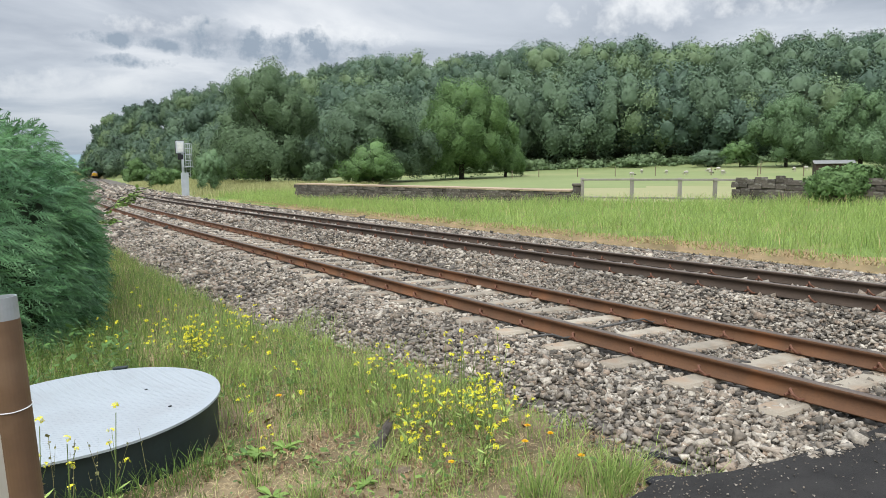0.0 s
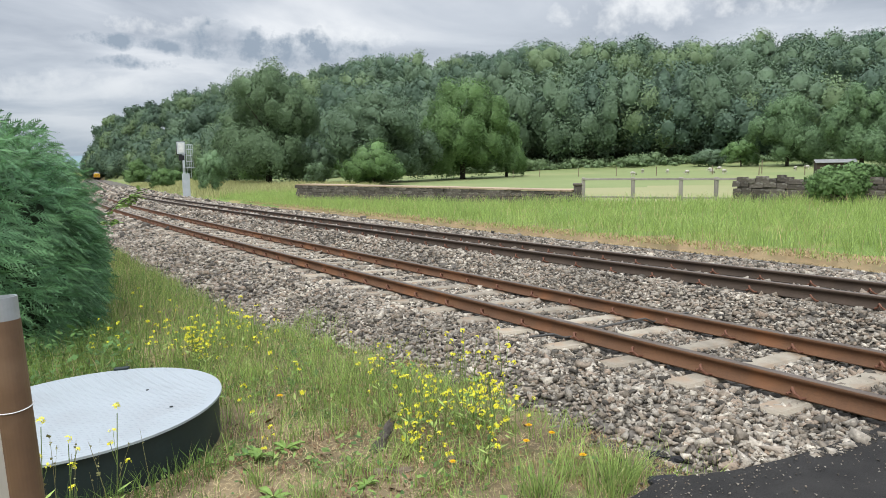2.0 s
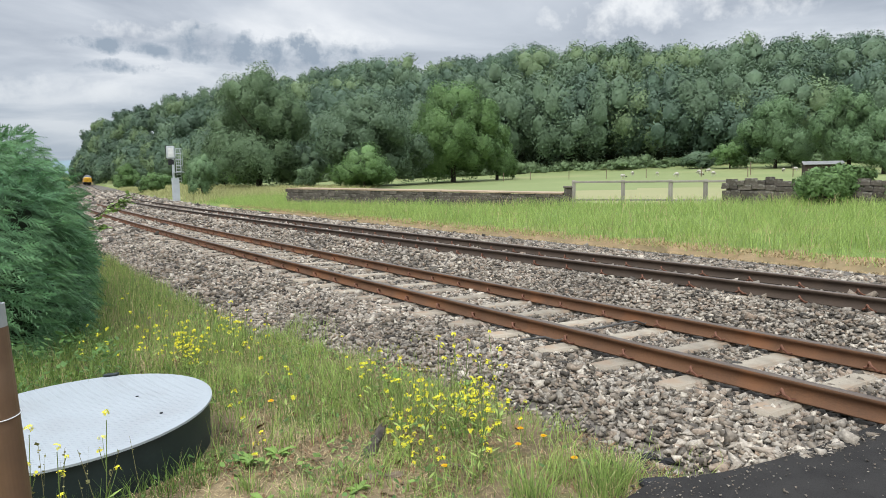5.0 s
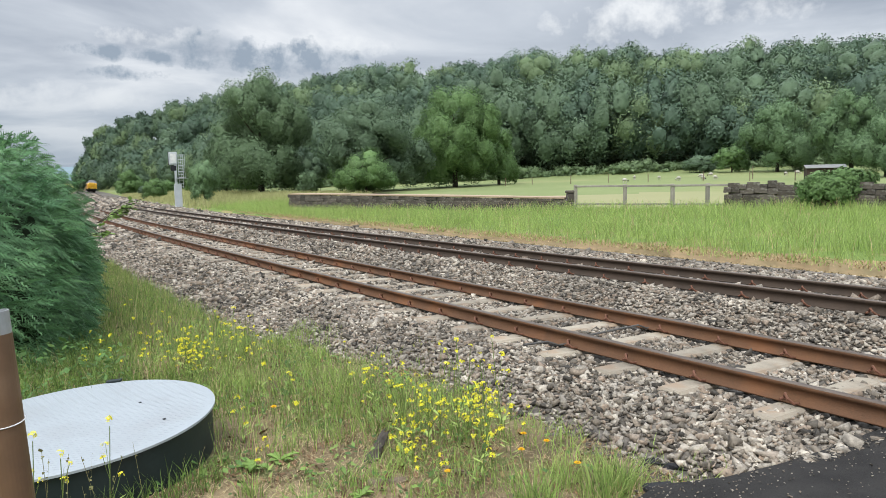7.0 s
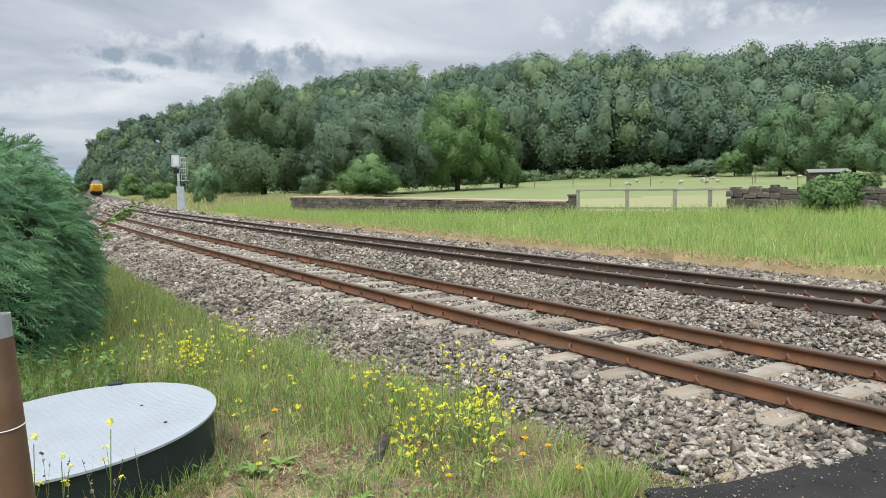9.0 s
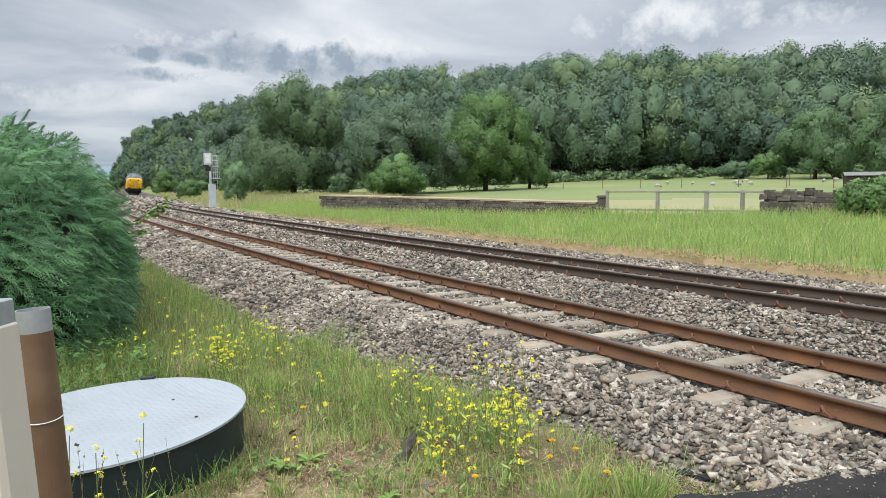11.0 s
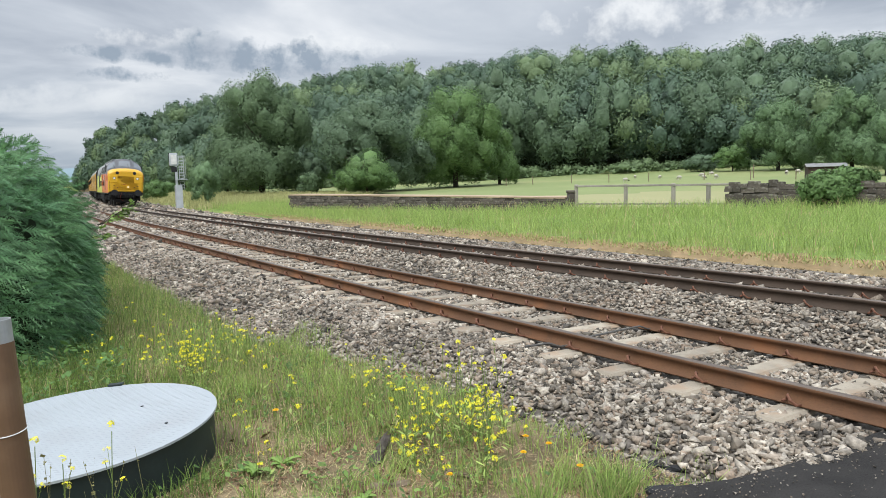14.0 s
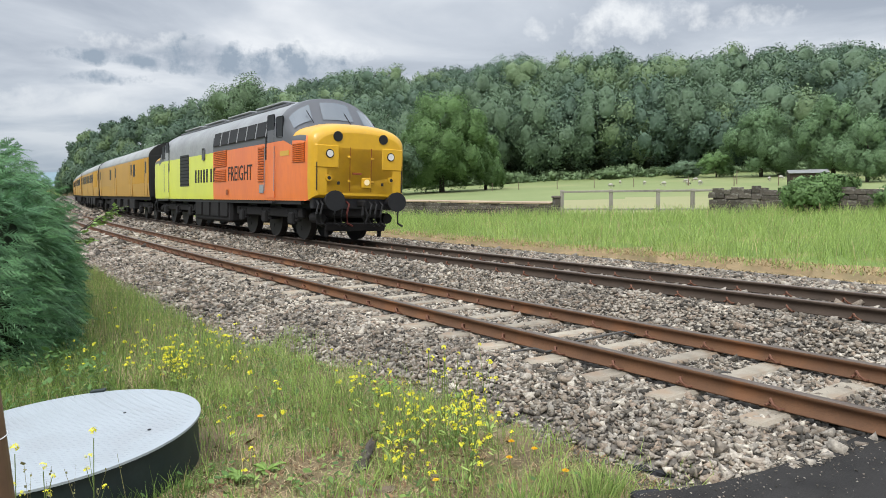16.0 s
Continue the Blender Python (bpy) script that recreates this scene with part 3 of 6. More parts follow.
def rand_rot(rng, n, tilt=math.pi):
    """Random turns: a spin about z, then a lean of up to tilt."""
    a, b, c = rng.uniform(0, 2 * np.pi, n), rng.uniform(-tilt, tilt, n), rng.uniform(-tilt, tilt, n)
    ca, sa, cb, sb, cc, sc = np.cos(a), np.sin(a), np.cos(b), np.sin(b), np.cos(c), np.sin(c)
    z = np.zeros(n)
    o = np.ones(n)
    Rz = np.stack([ca, -sa, z, sa, ca, z, z, z, o], 1).reshape(n, 3, 3)
    Rx = np.stack([o, z, z, z, cb, -sb, z, sb, cb], 1).reshape(n, 3, 3)
    Ry = np.stack([cc, z, sc, z, o, z, -sc, z, cc], 1).reshape(n, 3, 3)
    return Rx @ Ry @ Rz


def stones(name, s0, s1, per_m2, size, seed, o0=-2.5, o1=9.0, label="grey angular crushed ballast stones", grit=False):
    rng = np.random.default_rng(seed)
    n = int((s1 - s0) * (o1 - o0) * per_m2)
    s, o = rng.uniform(s0, s1, n), rng.uniform(o0, o1, n)
    ph = (s - SLEEPER_0) / SLEEPER_STEP
    onsl = (np.abs(ph - np.round(ph)) * SLEEPER_STEP < 0.125) & (o > -0.44) & (o < 1.92) & (s > 0.5)
    keep = ~(onsl & (rng.random(n) > 0.13))
    for r in (0, B_OFF, C_OFF, D_OFF):
        keep &= np.abs(o - r) > 0.085
    x, y = on_line(s, o)
    # the crossing path's surface stays clear, the verge thins the shoulder out
    edge = np.interp(x, [0.8, 1.22, 2.1, 3.0, 3.6, 4.2, 9.5], [3.5, 3.95, 4.28, 4.76, 5.0, 4.9, -3.2])
    if grit:
        keep = (x > 0.5) & (y < edge + 0.12) & (y > edge - 0.75) & (rng.random(n) < np.clip(1.05 - (edge + 0.12 - y) / 0.9, 0, 1) ** 2)
    else:
        keep &= ~((x > 0.8) & (y < edge - 0.05 - 0.1 * rng.random(n)) & (o < -0.02))
    thin = np.clip((o + 2.5 - 0.8 * np.clip((5.0 - s) / 2.0, 0, 1)) / 0.5, 0, 1) * np.clip((9.0 - o) / 1.2, 0, 1)
    keep &= (rng.random(n) < np.maximum(thin, 0.1)) | grit
    s, o, x, y = s[keep], o[keep], x[keep], y[keep]
    n = len(s)
    sz = size * 1.12 * rng.lognormal(0, 0.3, n)
    sc = np.stack([sz * rng.uniform(0.85, 1.3, n), sz * rng.uniform(0.65, 1.05, n), sz * rng.uniform(0.34, 0.7, n)], 1)
    shape, faces = (SHARD_V, SHARD_F)
    V = shape[None] * (1 + rng.uniform(-0.35, 0.3, (n, len(shape), 3))) + rng.uniform(-0.22, 0.22, (n, len(shape), 3))
    V = V * sc[:, None, :]
    V = np.einsum("nij,nkj->nki", rand_rot(rng, n, 0.6), V)
    z = bed_z(o) + sz * rng.uniform(-0.4, 0.5, n) + 0.010
    if grit:
        z = np.full(n, -0.172)
    V = V + np.stack([x, y, z], 1)[:, None, :]
    F = (faces[None] + len(shape) * np.arange(n)[:, None, None]).reshape(-1, faces.shape[1])
    ob = mk(name, V.reshape(-1, 3), F, M_STONE)
    tagged(ob, label, "ballast", kind="stuff")


stones("ballast_stones", -3, 8, 900, 0.0230, 1, -2.5, 3.0)
stones("ballast_stones", -6, 9, 290, 0.031, 4, 3.0, 9.0)
stones("ballast_stones", 8, 22, 300, 0.029, 2, -2.5, 3.0)
stones("ballast_stones", 9, 24, 170, 0.036, 5, 3.0, 9.0)
stones("ballast_stones", 22, 52, 55, 0.056, 3)
stones("ballast_stones", 52, 140, 8, 0.12, 7)
stones("path_edge_grit", -3, 1.2, 700, 0.0045, 6, -3.2, -0.3, grit=True, label="fine grit and small stones on the asphalt edge")


# ---- woods: leaf clumps in uneven crowns ----
def crown(rng, centre, rad, n, leaf, lobes=9, drop=0.0):
    """Leaves on the rounded lobes of an uneven crown. Returns vertices, faces and soft normals."""
    rad = np.array(rad, float)
    # lobes spread evenly over the dome, the top ones proudest
    g = np.arange(lobes) + rng.uniform(0, 1)
    cz = 1 - 1.55 * (g % lobes + 0.3) / lobes
    ca = g * 2.39996 + rng.normal(0, 0.25, lobes)
    cr = np.sqrt(np.clip(1 - cz * cz, 0.02, 1))
    lc = np.stack([cr * np.cos(ca), cr * np.sin(ca), cz], 1) * rng.uniform(0.5, 0.74, (lobes, 1))
    lr = rng.uniform(0.30, 0.48, lobes) * (13.0 / max(lobes, 6)) ** 0.4
    i = rng.choice(lobes, n, p=lr ** 2 / (lr ** 2).sum())
    d = rng.normal(0, 1, (n, 3)) + lc[i] * 1.1
    d /= np.linalg.norm(d, axis=1)[:, None]
    r = lr[i] * (1.04 - 0.42 * rng.random(n) ** 1.4 + 0.06 * rng.normal(0, 1, n))
    P = (lc[i] + d * r[:, None]) * rad
    P[:, 2] -= drop * rng.random(n) ** 2 * rad[2]
    soft = d * 0.8 + lc[i] * 0.8 + rng.normal(0, 0.26, (n, 3))
    soft /= np.linalg.norm(soft, axis=1)[:, None]
    nrm = d + rng.normal(0, 0.42, (n, 3))
    nrm /= np.linalg.norm(nrm, axis=1)[:, None]
    u = np.cross(nrm, rng.normal(0, 1, (n, 3)))
    u /= np.linalg.norm(u, axis=1)[:, None] + 1e-9
    v = np.cross(nrm, u)
    w = leaf * rng.uniform(0.55, 1.35, n)[:, None]
    a = rng.uniform(0.35, 0.8, (n, 1))
    C = P + np.array(centre)
    V = np.stack([C - u * w * 0.8, C + u * w * (0.3 + a), C + v * w * 1.3], 1).reshape(-1, 3)
    F = np.arange(3 * n).reshape(n, 3)
    # the dense inside of each lobe
    K = (lc[:, None] + BALL_V[None] * (lr * 0.6)[:, None, None]) * rad + np.array(centre)
    KF = (BALL_F[None] + 3 * n + len(BALL_V) * np.arange(lobes)[:, None, None]).reshape(-1, 3)
    KN = BALL_V[None] * 0.75 + lc[:, None] * 0.9
    KN = (KN / np.linalg.norm(KN, axis=2)[:, :, None]).reshape(-1, 3)
    return np.concatenate([V, K.reshape(-1, 3)]), np.concatenate([F, KF]), np.concatenate([np.repeat(soft, 3, axis=0), KN])


_ball = bmesh.new()
bmesh.ops.create_icosphere(_ball, subdivisions=1, radius=1.0)
BALL_V = np.array([v.co[:] for v in _ball.verts])
BALL_F = np.array([[v.index for v in f.verts] for f in _ball.faces])
_ball.free()


def build_woods():
    rng = np.random.default_rng(7)
    # candidates on the slope, one about every 9 m
    gx, gy = np.meshgrid(np.arange(-380, 240, 9.0), np.arange(95, 680, 9.0))
    x = (gx + rng.uniform(-3.2, 3.2, gx.shape)).ravel()
    y = (gy + rng.uniform(-3.2, 3.2, gx.shape)).ravel()
    b = beyond(x, y, FOOT)
    past = beyond(x, y, RIDGE)
    k = b & (~past | (dist_poly(x, y, RIDGE) < 14))
    ang = np.degrees(np.arctan2(x, y))
    k &= (ang > -26.8) & (ang < 42)
    x, y = x[k], y[k]
    # a close front row along the foot of the slope
    for a, b_ in zip(FOOT[1:-1], FOOT[2:]):
        m = int(np.hypot(*(b_ - a)) / 5.0)
        f = (np.arange(m) + 0.5) / m
        x = np.concatenate([x, a[0] + (b_[0] - a[0]) * f + rng.normal(0, 0.8, m)])
        y = np.concatenate([y, a[1] + (b_[1] - a[1]) * f + 2.5 + rng.normal(0, 0.8, m)])
    z = ground_z(x, y)
    d = np.hypot(x, y)
    df = dist_poly(x, y, FOOT)
    Vs, Fs, Ns, Ms, base = [], [], [], [], 0
    for i in range(len(x)):
        hgt = rng.uniform(10.5, 19.5)
        r = rng.uniform(5.2, 8.0) * (0.8 + 0.2 * hgt / 15)
        front = df[i] < 14
        n = int(np.clip(400000 / d[i], 600, 2800) * (1.3 if front else 0.95))
        leaf = 0.29 if d[i] < 200 else 0.29 * d[i] / 200
        cz = hgt * (0.46 if front else 0.62)
        rz = hgt * (0.54 if front else 0.40)
        V, F, N = crown(rng, (x[i], y[i], z[i] + cz), (r, r, rz), n, leaf, lobes=int(rng.integers(8, 14)), drop=0.15 if front else 0.03)
        Vs.append(V)
        Fs.append(F + base)
        Ns.append(N)
        base += len(V)
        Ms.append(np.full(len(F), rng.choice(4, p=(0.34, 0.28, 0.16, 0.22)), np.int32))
    ob = mk("woodland", np.concatenate(Vs), np.concatenate(Fs), [M_LEAF, M_LEAF_HAZE, M_LEAF_C, M_LEAF_D], normals=np.concatenate(Ns))
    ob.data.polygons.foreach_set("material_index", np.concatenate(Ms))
    tagged(ob, "dense green broadleaf wood covering the hillside", "woodland", kind="stuff")


build_woods()


def limb_bm(rng, height, r0, spread, limbs=7):
    bm = bmesh.new()
    p = Vector((0, 0, -0.3))
    top = height * 0.72
    segs = 5
    q = p
    for i in range(segs):
        nx = Vector((rng.uniform(-0.15, 0.15) * i, rng.uniform(-0.15, 0.15) * i, top * (i + 1) / segs))
        add_cyl(bm, q, nx, r0 * (1 - i / segs * 0.8), r0 * (1 - (i + 1) / segs * 0.8), 8)
        if i >= 1:
            for _ in range(max(1, limbs // 4)):
                a = rng.uniform(0, 2 * math.pi)
                e = q + Vector((math.cos(a) * spread * rng.uniform(0.5, 0.8), math.sin(a) * spread * rng.uniform(0.5, 0.8), height * rng.uniform(0.12, 0.28)))
                mid = (q + e) / 2 + Vector((0, 0, -0.15 * spread * 0.3))
                add_cyl(bm, q, mid, r0 * 0.36, r0 * 0.22, 6)
                add_cyl(bm, mid, e, r0 * 0.22, r0 * 0.07, 6)
        q = nx
    return bm


def tree(name, x, y, height, rad, mat, label, seed, n=7000, leaf=0.22, low=0.12, lobes=14, drop=0.1, category="tree", z=None):
    rng = np.random.default_rng(seed)
    z = float(ground_z([x], [y])[0]) if z is None else z
    t = empty(name, Matrix.Translation((x, y, z)), label, category)
    part("trunk", limb_bm(rng, height, 0.028 * height, rad * 0.8), M_BARK, t)
    # several uneven masses round the trunk, the widest low down
    Vs, Fs, Ns, base = [], [], [], 0
    masses = [(0.0, 0.0, 0.70, 0.62, 0.32)]
    for k in range(6):
        a = 6.283 * k / 6 + rng.uniform(-0.4, 0.4)
        q = rng.uniform(0.38, 0.62)
        masses.append((q * math.cos(a), q * math.sin(a), rng.uniform(0.2, 0.6), rng.uniform(0.38, 0.58), rng.uniform(0.2, 0.3)))
    masses.append((rng.uniform(-0.2, 0.2), rng.uniform(-0.2, 0.2), 0.27, 0.74, 0.30))
    if category == "bush":
        masses[0] = (0.0, 0.0, 0.52, 0.9, 0.44)
    for mx, my, mz, mr, mh in masses:
        V, F, N = crown(rng, (mx * rad, my * rad, height * max(mz, mh * 0.68 + low)), (mr * rad, mr * rad, mh * height), int(n * 2.9 / len(masses)), leaf * 0.56, 11, max(drop, 0.2))
        Ns.append(N)
        Vs.append(V)
        Fs.append(F + base)
        base += len(V)
    V, F = np.concatenate(Vs), np.concatenate(Fs)
    mk("crown", V, F, mat, t, normals=np.concatenate(Ns))
    return t


# ---- trees and bushes that stand alone ----
tree("ash_tree", -25.6, 100, 17.4, 7.8, M_LEAF_OLIVE, "tall olive-green tree with drooping crown by the railway", 11, n=26000, leaf=0.26, low=0.04, lobes=22, drop=0.22)
tree("sycamore_tree", -9.2, 95, 12.8, 8.2, M_LEAF, "broad dark green tree standing at the field edge", 12, n=20000, leaf=0.27, low=-0.05, lobes=18)
tree("oak_tree", 2.0, 104, 15.0, 7.6, M_LEAF_OAK, "rounded lighter green tree at the field edge", 13, n=20000, leaf=0.28, low=-0.05, lobes=20)
tree("oak_tree", 8.8, 108, 9.4, 3.2, M_LEAF_OAK, "small green tree beside the larger one", 14, n=7000, leaf=0.26, low=-0.05)
tree("hawthorn_bush", -9.0, 84, 5.6, 3.6, M_LEAF_OAK, "rounded light green hawthorn bush in rough grass", 15, n=9000, leaf=0.18, low=-0.05, lobes=12, category="bush")
tree("willow_bush", -26.3, 78, 5.4, 1.9, M_LEAF_WILLOW, "pale green bush beside the signal post", 16, n=5000, leaf=0.14, low=0.04, category="bush")
tree("round_bush", -44.8, 110, 3.6, 2.0, M_LEAF_OAK, "small round green bush by the line", 17, n=3500, leaf=0.2, low=0.02, category="bush")
tree("lineside_tree", -83.2, 191, 8.6, 4.3, M_LEAF, "distant rounded tree beside the railway", 18, n=4500, leaf=0.4, low=0.02)
tree("lineside_tree", -78.6, 177, 6.2, 3.6, M_LEAF_OAK, "distant rounded tree beside the railway", 19, n=3500, leaf=0.38, low=0.02)
tree("lineside_bush", -17.2, 92, 3.4, 1.8, M_LEAF_OLIVE, "low bush under the tall tree", 20, n=2500, leaf=0.2, low=0.02, category="bush")
tree("alder_tree", 51.5, 108, 11.0, 5.4, M_LEAF_WILLOW, "pale green tree at the edge of the pasture", 21, n=15000, leaf=0.28, low=0.02, lobes=16)
tree("alder_tree", 57.0, 98, 11.4, 4.6, M_LEAF_WILLOW, "pale green tree at the edge of the pasture", 22, n=13000, leaf=0.27, low=0.02, lobes=14)
tree("alder_tree", 50.5, 80, 7.4, 3.2, M_LEAF_WILLOW, "pale green tree near the shed", 23, n=8000, leaf=0.2, low=0.02)
for i, (bx, by, bh, br) in enumerate(((44, 120, 3.2, 3.4), (47, 114, 4.6, 3.0), (66, 92, 9.0, 4.4), (-52, 150, 4.0, 3.0), (-58, 140, 2.6, 2.4), (-62, 158, 3.4, 3.0), (-68, 168, 3.0, 2.6), (-20.5, 110, 5.5, 3.6), (-36, 118, 6.5, 3.4), (-31, 112, 6.0, 3.4), (-19, 101, 6.5, 3.0))):
    tree("scrub_bush", bx, by, bh, br, M_LEAF_OAK if i % 2 else M_LEAF, "low green scrub at the edge of the trees", 40 + i, n=2600, leaf=0.24, low=0.0, lobes=9, category="bush")


# ---- conifer hedge beside the line ----
HEDGE = (((-7.0, 9.7, -0.25), (1.74, 2.25, 2.68)), ((-9.15, 13.6, -0.25), (1.85, 2.5, 2.25)), ((-5.95, 8.0, -0.25), (1.62, 1.6, 2.35)), ((-8.6, 8.2, -0.25), (2.6, 2.6, 2.75)), ((-11.0, 16.5, -0.3), (2.2, 3.0, 2.3)))


def build_hedge():
    rng = np.random.default_rng(5)
    t = empty("conifer_hedge", Matrix.Translation((-6.75, 9.7, -0.33)), "overgrown green cypress hedge with feathery drooping sprays", "hedge")
    # near-black hulls paint the shade inside the hedge, behind the sprays
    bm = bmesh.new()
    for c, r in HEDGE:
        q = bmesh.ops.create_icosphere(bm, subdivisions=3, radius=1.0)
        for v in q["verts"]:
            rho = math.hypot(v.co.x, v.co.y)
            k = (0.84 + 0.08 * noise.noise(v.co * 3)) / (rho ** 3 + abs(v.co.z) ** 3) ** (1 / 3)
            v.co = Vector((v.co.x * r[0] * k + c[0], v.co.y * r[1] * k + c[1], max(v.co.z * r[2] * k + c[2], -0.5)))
    core = part("inner_growth", bm, M_CORE, t, "dark hull painting the shade behind the sprays")
    core.matrix_parent_inverse = t.matrix_world.inverted()
    Vs, Fs, base = [], [], 0
    for ci, (c, r) in enumerate(HEDGE):
        n = (10500, 5200, 8600, 6000, 1200)[ci]
        d = rng.normal(0, 1, (n * 2, 3))
        d /= np.linalg.norm(d, axis=1)[:, None]
        d = d[(d[:, 2] > -0.12)][:n]
        rho = np.hypot(d[:, 0], d[:, 1])
        d = d / ((rho ** 3 + np.abs(d[:, 2]) ** 3) ** (1 / 3))[:, None]
        rr = np.array(r)
        lump = np.array([1.0 + 0.10 * noise.noise((a[0] * 4, a[1] * 4, a[2] * 4 + ci)) for a in d])
        P = np.array(c) + d * rr * (lump * rng.uniform(0.88, 1.03, len(d)))[:, None]
        ok = P[:, 2] > -0.3
        for cj, (c2, r2) in enumerate(HEDGE):
            if cj != ci:
                ok &= (((P - np.array(c2)) / np.array(r2)) ** 2).sum(1) > 0.72
        ok &= (P[:, 0] - c[0]) * P[:, 0] + (P[:, 1] - c[1]) * P[:, 1] < 1.6 * np.hypot(P[:, 0], P[:, 1])
        P, d = P[ok], d[ok]
        n = len(P)
        # a frond: a stem that leans out and droops, with paired narrow leaflets
        nrm = d / rr
        nrm /= np.linalg.norm(nrm, axis=1)[:, None]
        side = np.cross((0, 0, 1.0), nrm) + rng.normal(0, 0.2, (n, 3))
        side /= np.linalg.norm(side, axis=1)[:, None]
        drift = np.array([noise.noise((p[0] * 1.3, p[1] * 1.3, p[2] * 1.3)) for p in P])
        out = nrm * 0.5 + np.array((0, 0, 1.0)) * rng.uniform(-0.7, 0.3, (n, 1)) + side * (0.3 + 0.9 * drift + rng.normal(0, 0.5, n))[:, None]
        out /= np.linalg.norm(out, axis=1)[:, None]
        flat = np.cross(out, nrm) + rng.normal(0, 0.15, (n, 3))
        flat /= np.linalg.norm(flat, axis=1)[:, None]
        L = rng.uniform(0.16, 0.33, n)
        V = []
        for fr in (0.10, 0.24, 0.38, 0.52, 0.66, 0.8, 0.92):
            for sgn in (-1, 1):
                a = P + out * (L * fr)[:, None] - np.array((0, 0, 1.0)) * (L * fr ** 2 * 0.35)[:, None]
                ll = (L * 0.36 * (1.1 - fr * 0.75))[:, None]
                tip = a + flat * sgn * ll * 0.62 + out * ll * 0.75 - np.array((0, 0, 1.0)) * ll * 0.22
                wid = (L * 0.040)[:, None]
                V.append(np.stack([a - out * wid, a + out * wid, tip], 1))
        b_ = P + out * (L * 1.1)[:, None] - np.array((0, 0, 1.0)) * (L * 0.42)[:, None]
        wid = (L * 0.028)[:, None]
        V.append(np.stack([P - flat * wid, P + flat * wid, b_], 1))
        V = np.concatenate([v[:, None] for v in V], 1).reshape(-1, 3)
        Vs.append(V)
    V = np.concatenate(Vs)
    F = np.arange(len(V)).reshape(-1, 3)
    ob = mk("foliage", V, F, M_CONIFER, t, "feathery green sprays")
    ob.matrix_parent_inverse = t.matrix_world.inverted()


build_hedge()


# ---- buried tank with a round cover ----
LID_C, LID_R = Vector((-2.74, 4.92, -0.03)), 1.02


def build_tank():
    tilt = Matrix.Rotation(0.02, 4, "X") @ Matrix.Rotation(-0.06, 4, "Y")
    t = empty("buried_tank", Matrix.Translation(LID_C) @ tilt, "buried tank with a large round pale grey cover in the verge", "tank")
    bm = bmesh.new()
    ring = []
    prof = [(0.0, 0.0), (LID_R * 0.5, 0.006), (LID_R * 0.97, 0.0), (LID_R, -0.006), (LID_R, -0.022), (LID_R * 0.97, -0.024)]
    seg = 96
    rows = [[bm.verts.new((r * math.cos(2 * math.pi * i / seg), r * math.sin(2 * math.pi * i / seg), z)) for i in range(seg)] for r, z in prof[1:]]
    c = bm.verts.new((0, 0, 0.008))
    for i in range(seg):
        j = (i + 1) % seg
        bm.faces.new((c, rows[0][i], rows[0][j]))
        for a, b in zip(rows[:-1], rows[1:]):
            bm.faces.new((a[i], b[i], b[j], a[j]))
    part("cover", bm, M_LID, t, "pale grey round cover with raised grip bars", smooth=False)
    # raised grip bars, too many to count
    V, F = [], []
    k = 0
    for iy in range(-30, 31):
        for ix in range(-18, 19):
            x, y = ix * 0.056 + (0.028 if iy % 2 else 0), iy * 0.033
            if x * x + y * y < (LID_R * 0.95) ** 2:
                q = math.hypot(x, y) / LID_R
                z = 0.0079 - 0.004 * q if q < 0.5 else 0.0061 - 0.0128 * (q - 0.5)
                b = len(V)
                for dx, dy, dz in ((-0.018, -0.003, 0), (0.018, -0.003, 0), (0.018, 0.003, 0), (-0.018, 0.003, 0), (-0.016, -0.0025, 0.0006), (0.016, -0.0025, 0.0006), (0.016, 0.0025, 0.0006), (-0.016, 0.0025, 0.0006)):
                    V.append((x + dx, y + dy, z + 3.2 * dz))
                F += [(b + 4, b + 5, b + 6, b + 7), (b, b + 1, b + 5, b + 4), (b + 1, b + 2, b + 6, b + 5), (b + 2, b + 3, b + 7, b + 6), (b + 3, b, b + 4, b + 7)]
    tagged(mk("grip_pattern", V, F, M_LID, t), kind="stuff")
    bm = bmesh.new()
    lo = [bm.verts.new((0.93 * LID_R * math.cos(2 * math.pi * i / seg), 0.93 * LID_R * math.sin(2 * math.pi * i / seg), -0.9)) for i in range(seg)]
    hi = [bm.verts.new((0.975 * LID_R * math.cos(2 * math.pi * i / seg), 0.975 * LID_R * math.sin(2 * math.pi * i / seg), -0.02)) for i in range(seg)]
    for i in range(seg):
        j = (i + 1) % seg
        bm.faces.new((lo[i], lo[j], hi[j], hi[i]))
    part("tank_wall", bm, M_TANK, t, "dark green-black tank wall", smooth=True)
    for a in (97, 222):
        b = part("latch", box((0, 0, 0.01), (0.12, 0.05, 0.02), 0.004), M_TANK, t, "small dark latch")
        b.location, b.rotation_euler = (0.985 * LID_R * math.cos(radians(a)), 0.985 * LID_R * math.sin(radians(a)), 0.0), (0, 0, radians(a + 90))
    for a, r in ((-8, 0.74), (165, 0.7), (40, 0.5)):
        bm = cyl((0, 0, 0), (0, 0, 0.004), 0.012, seg=10)
        b = part("key_hole", bm, M_BLACK, t)
        b.location = (r * LID_R * math.cos(radians(a)), r * LID_R * math.sin(radians(a)), 0.006)


build_tank()


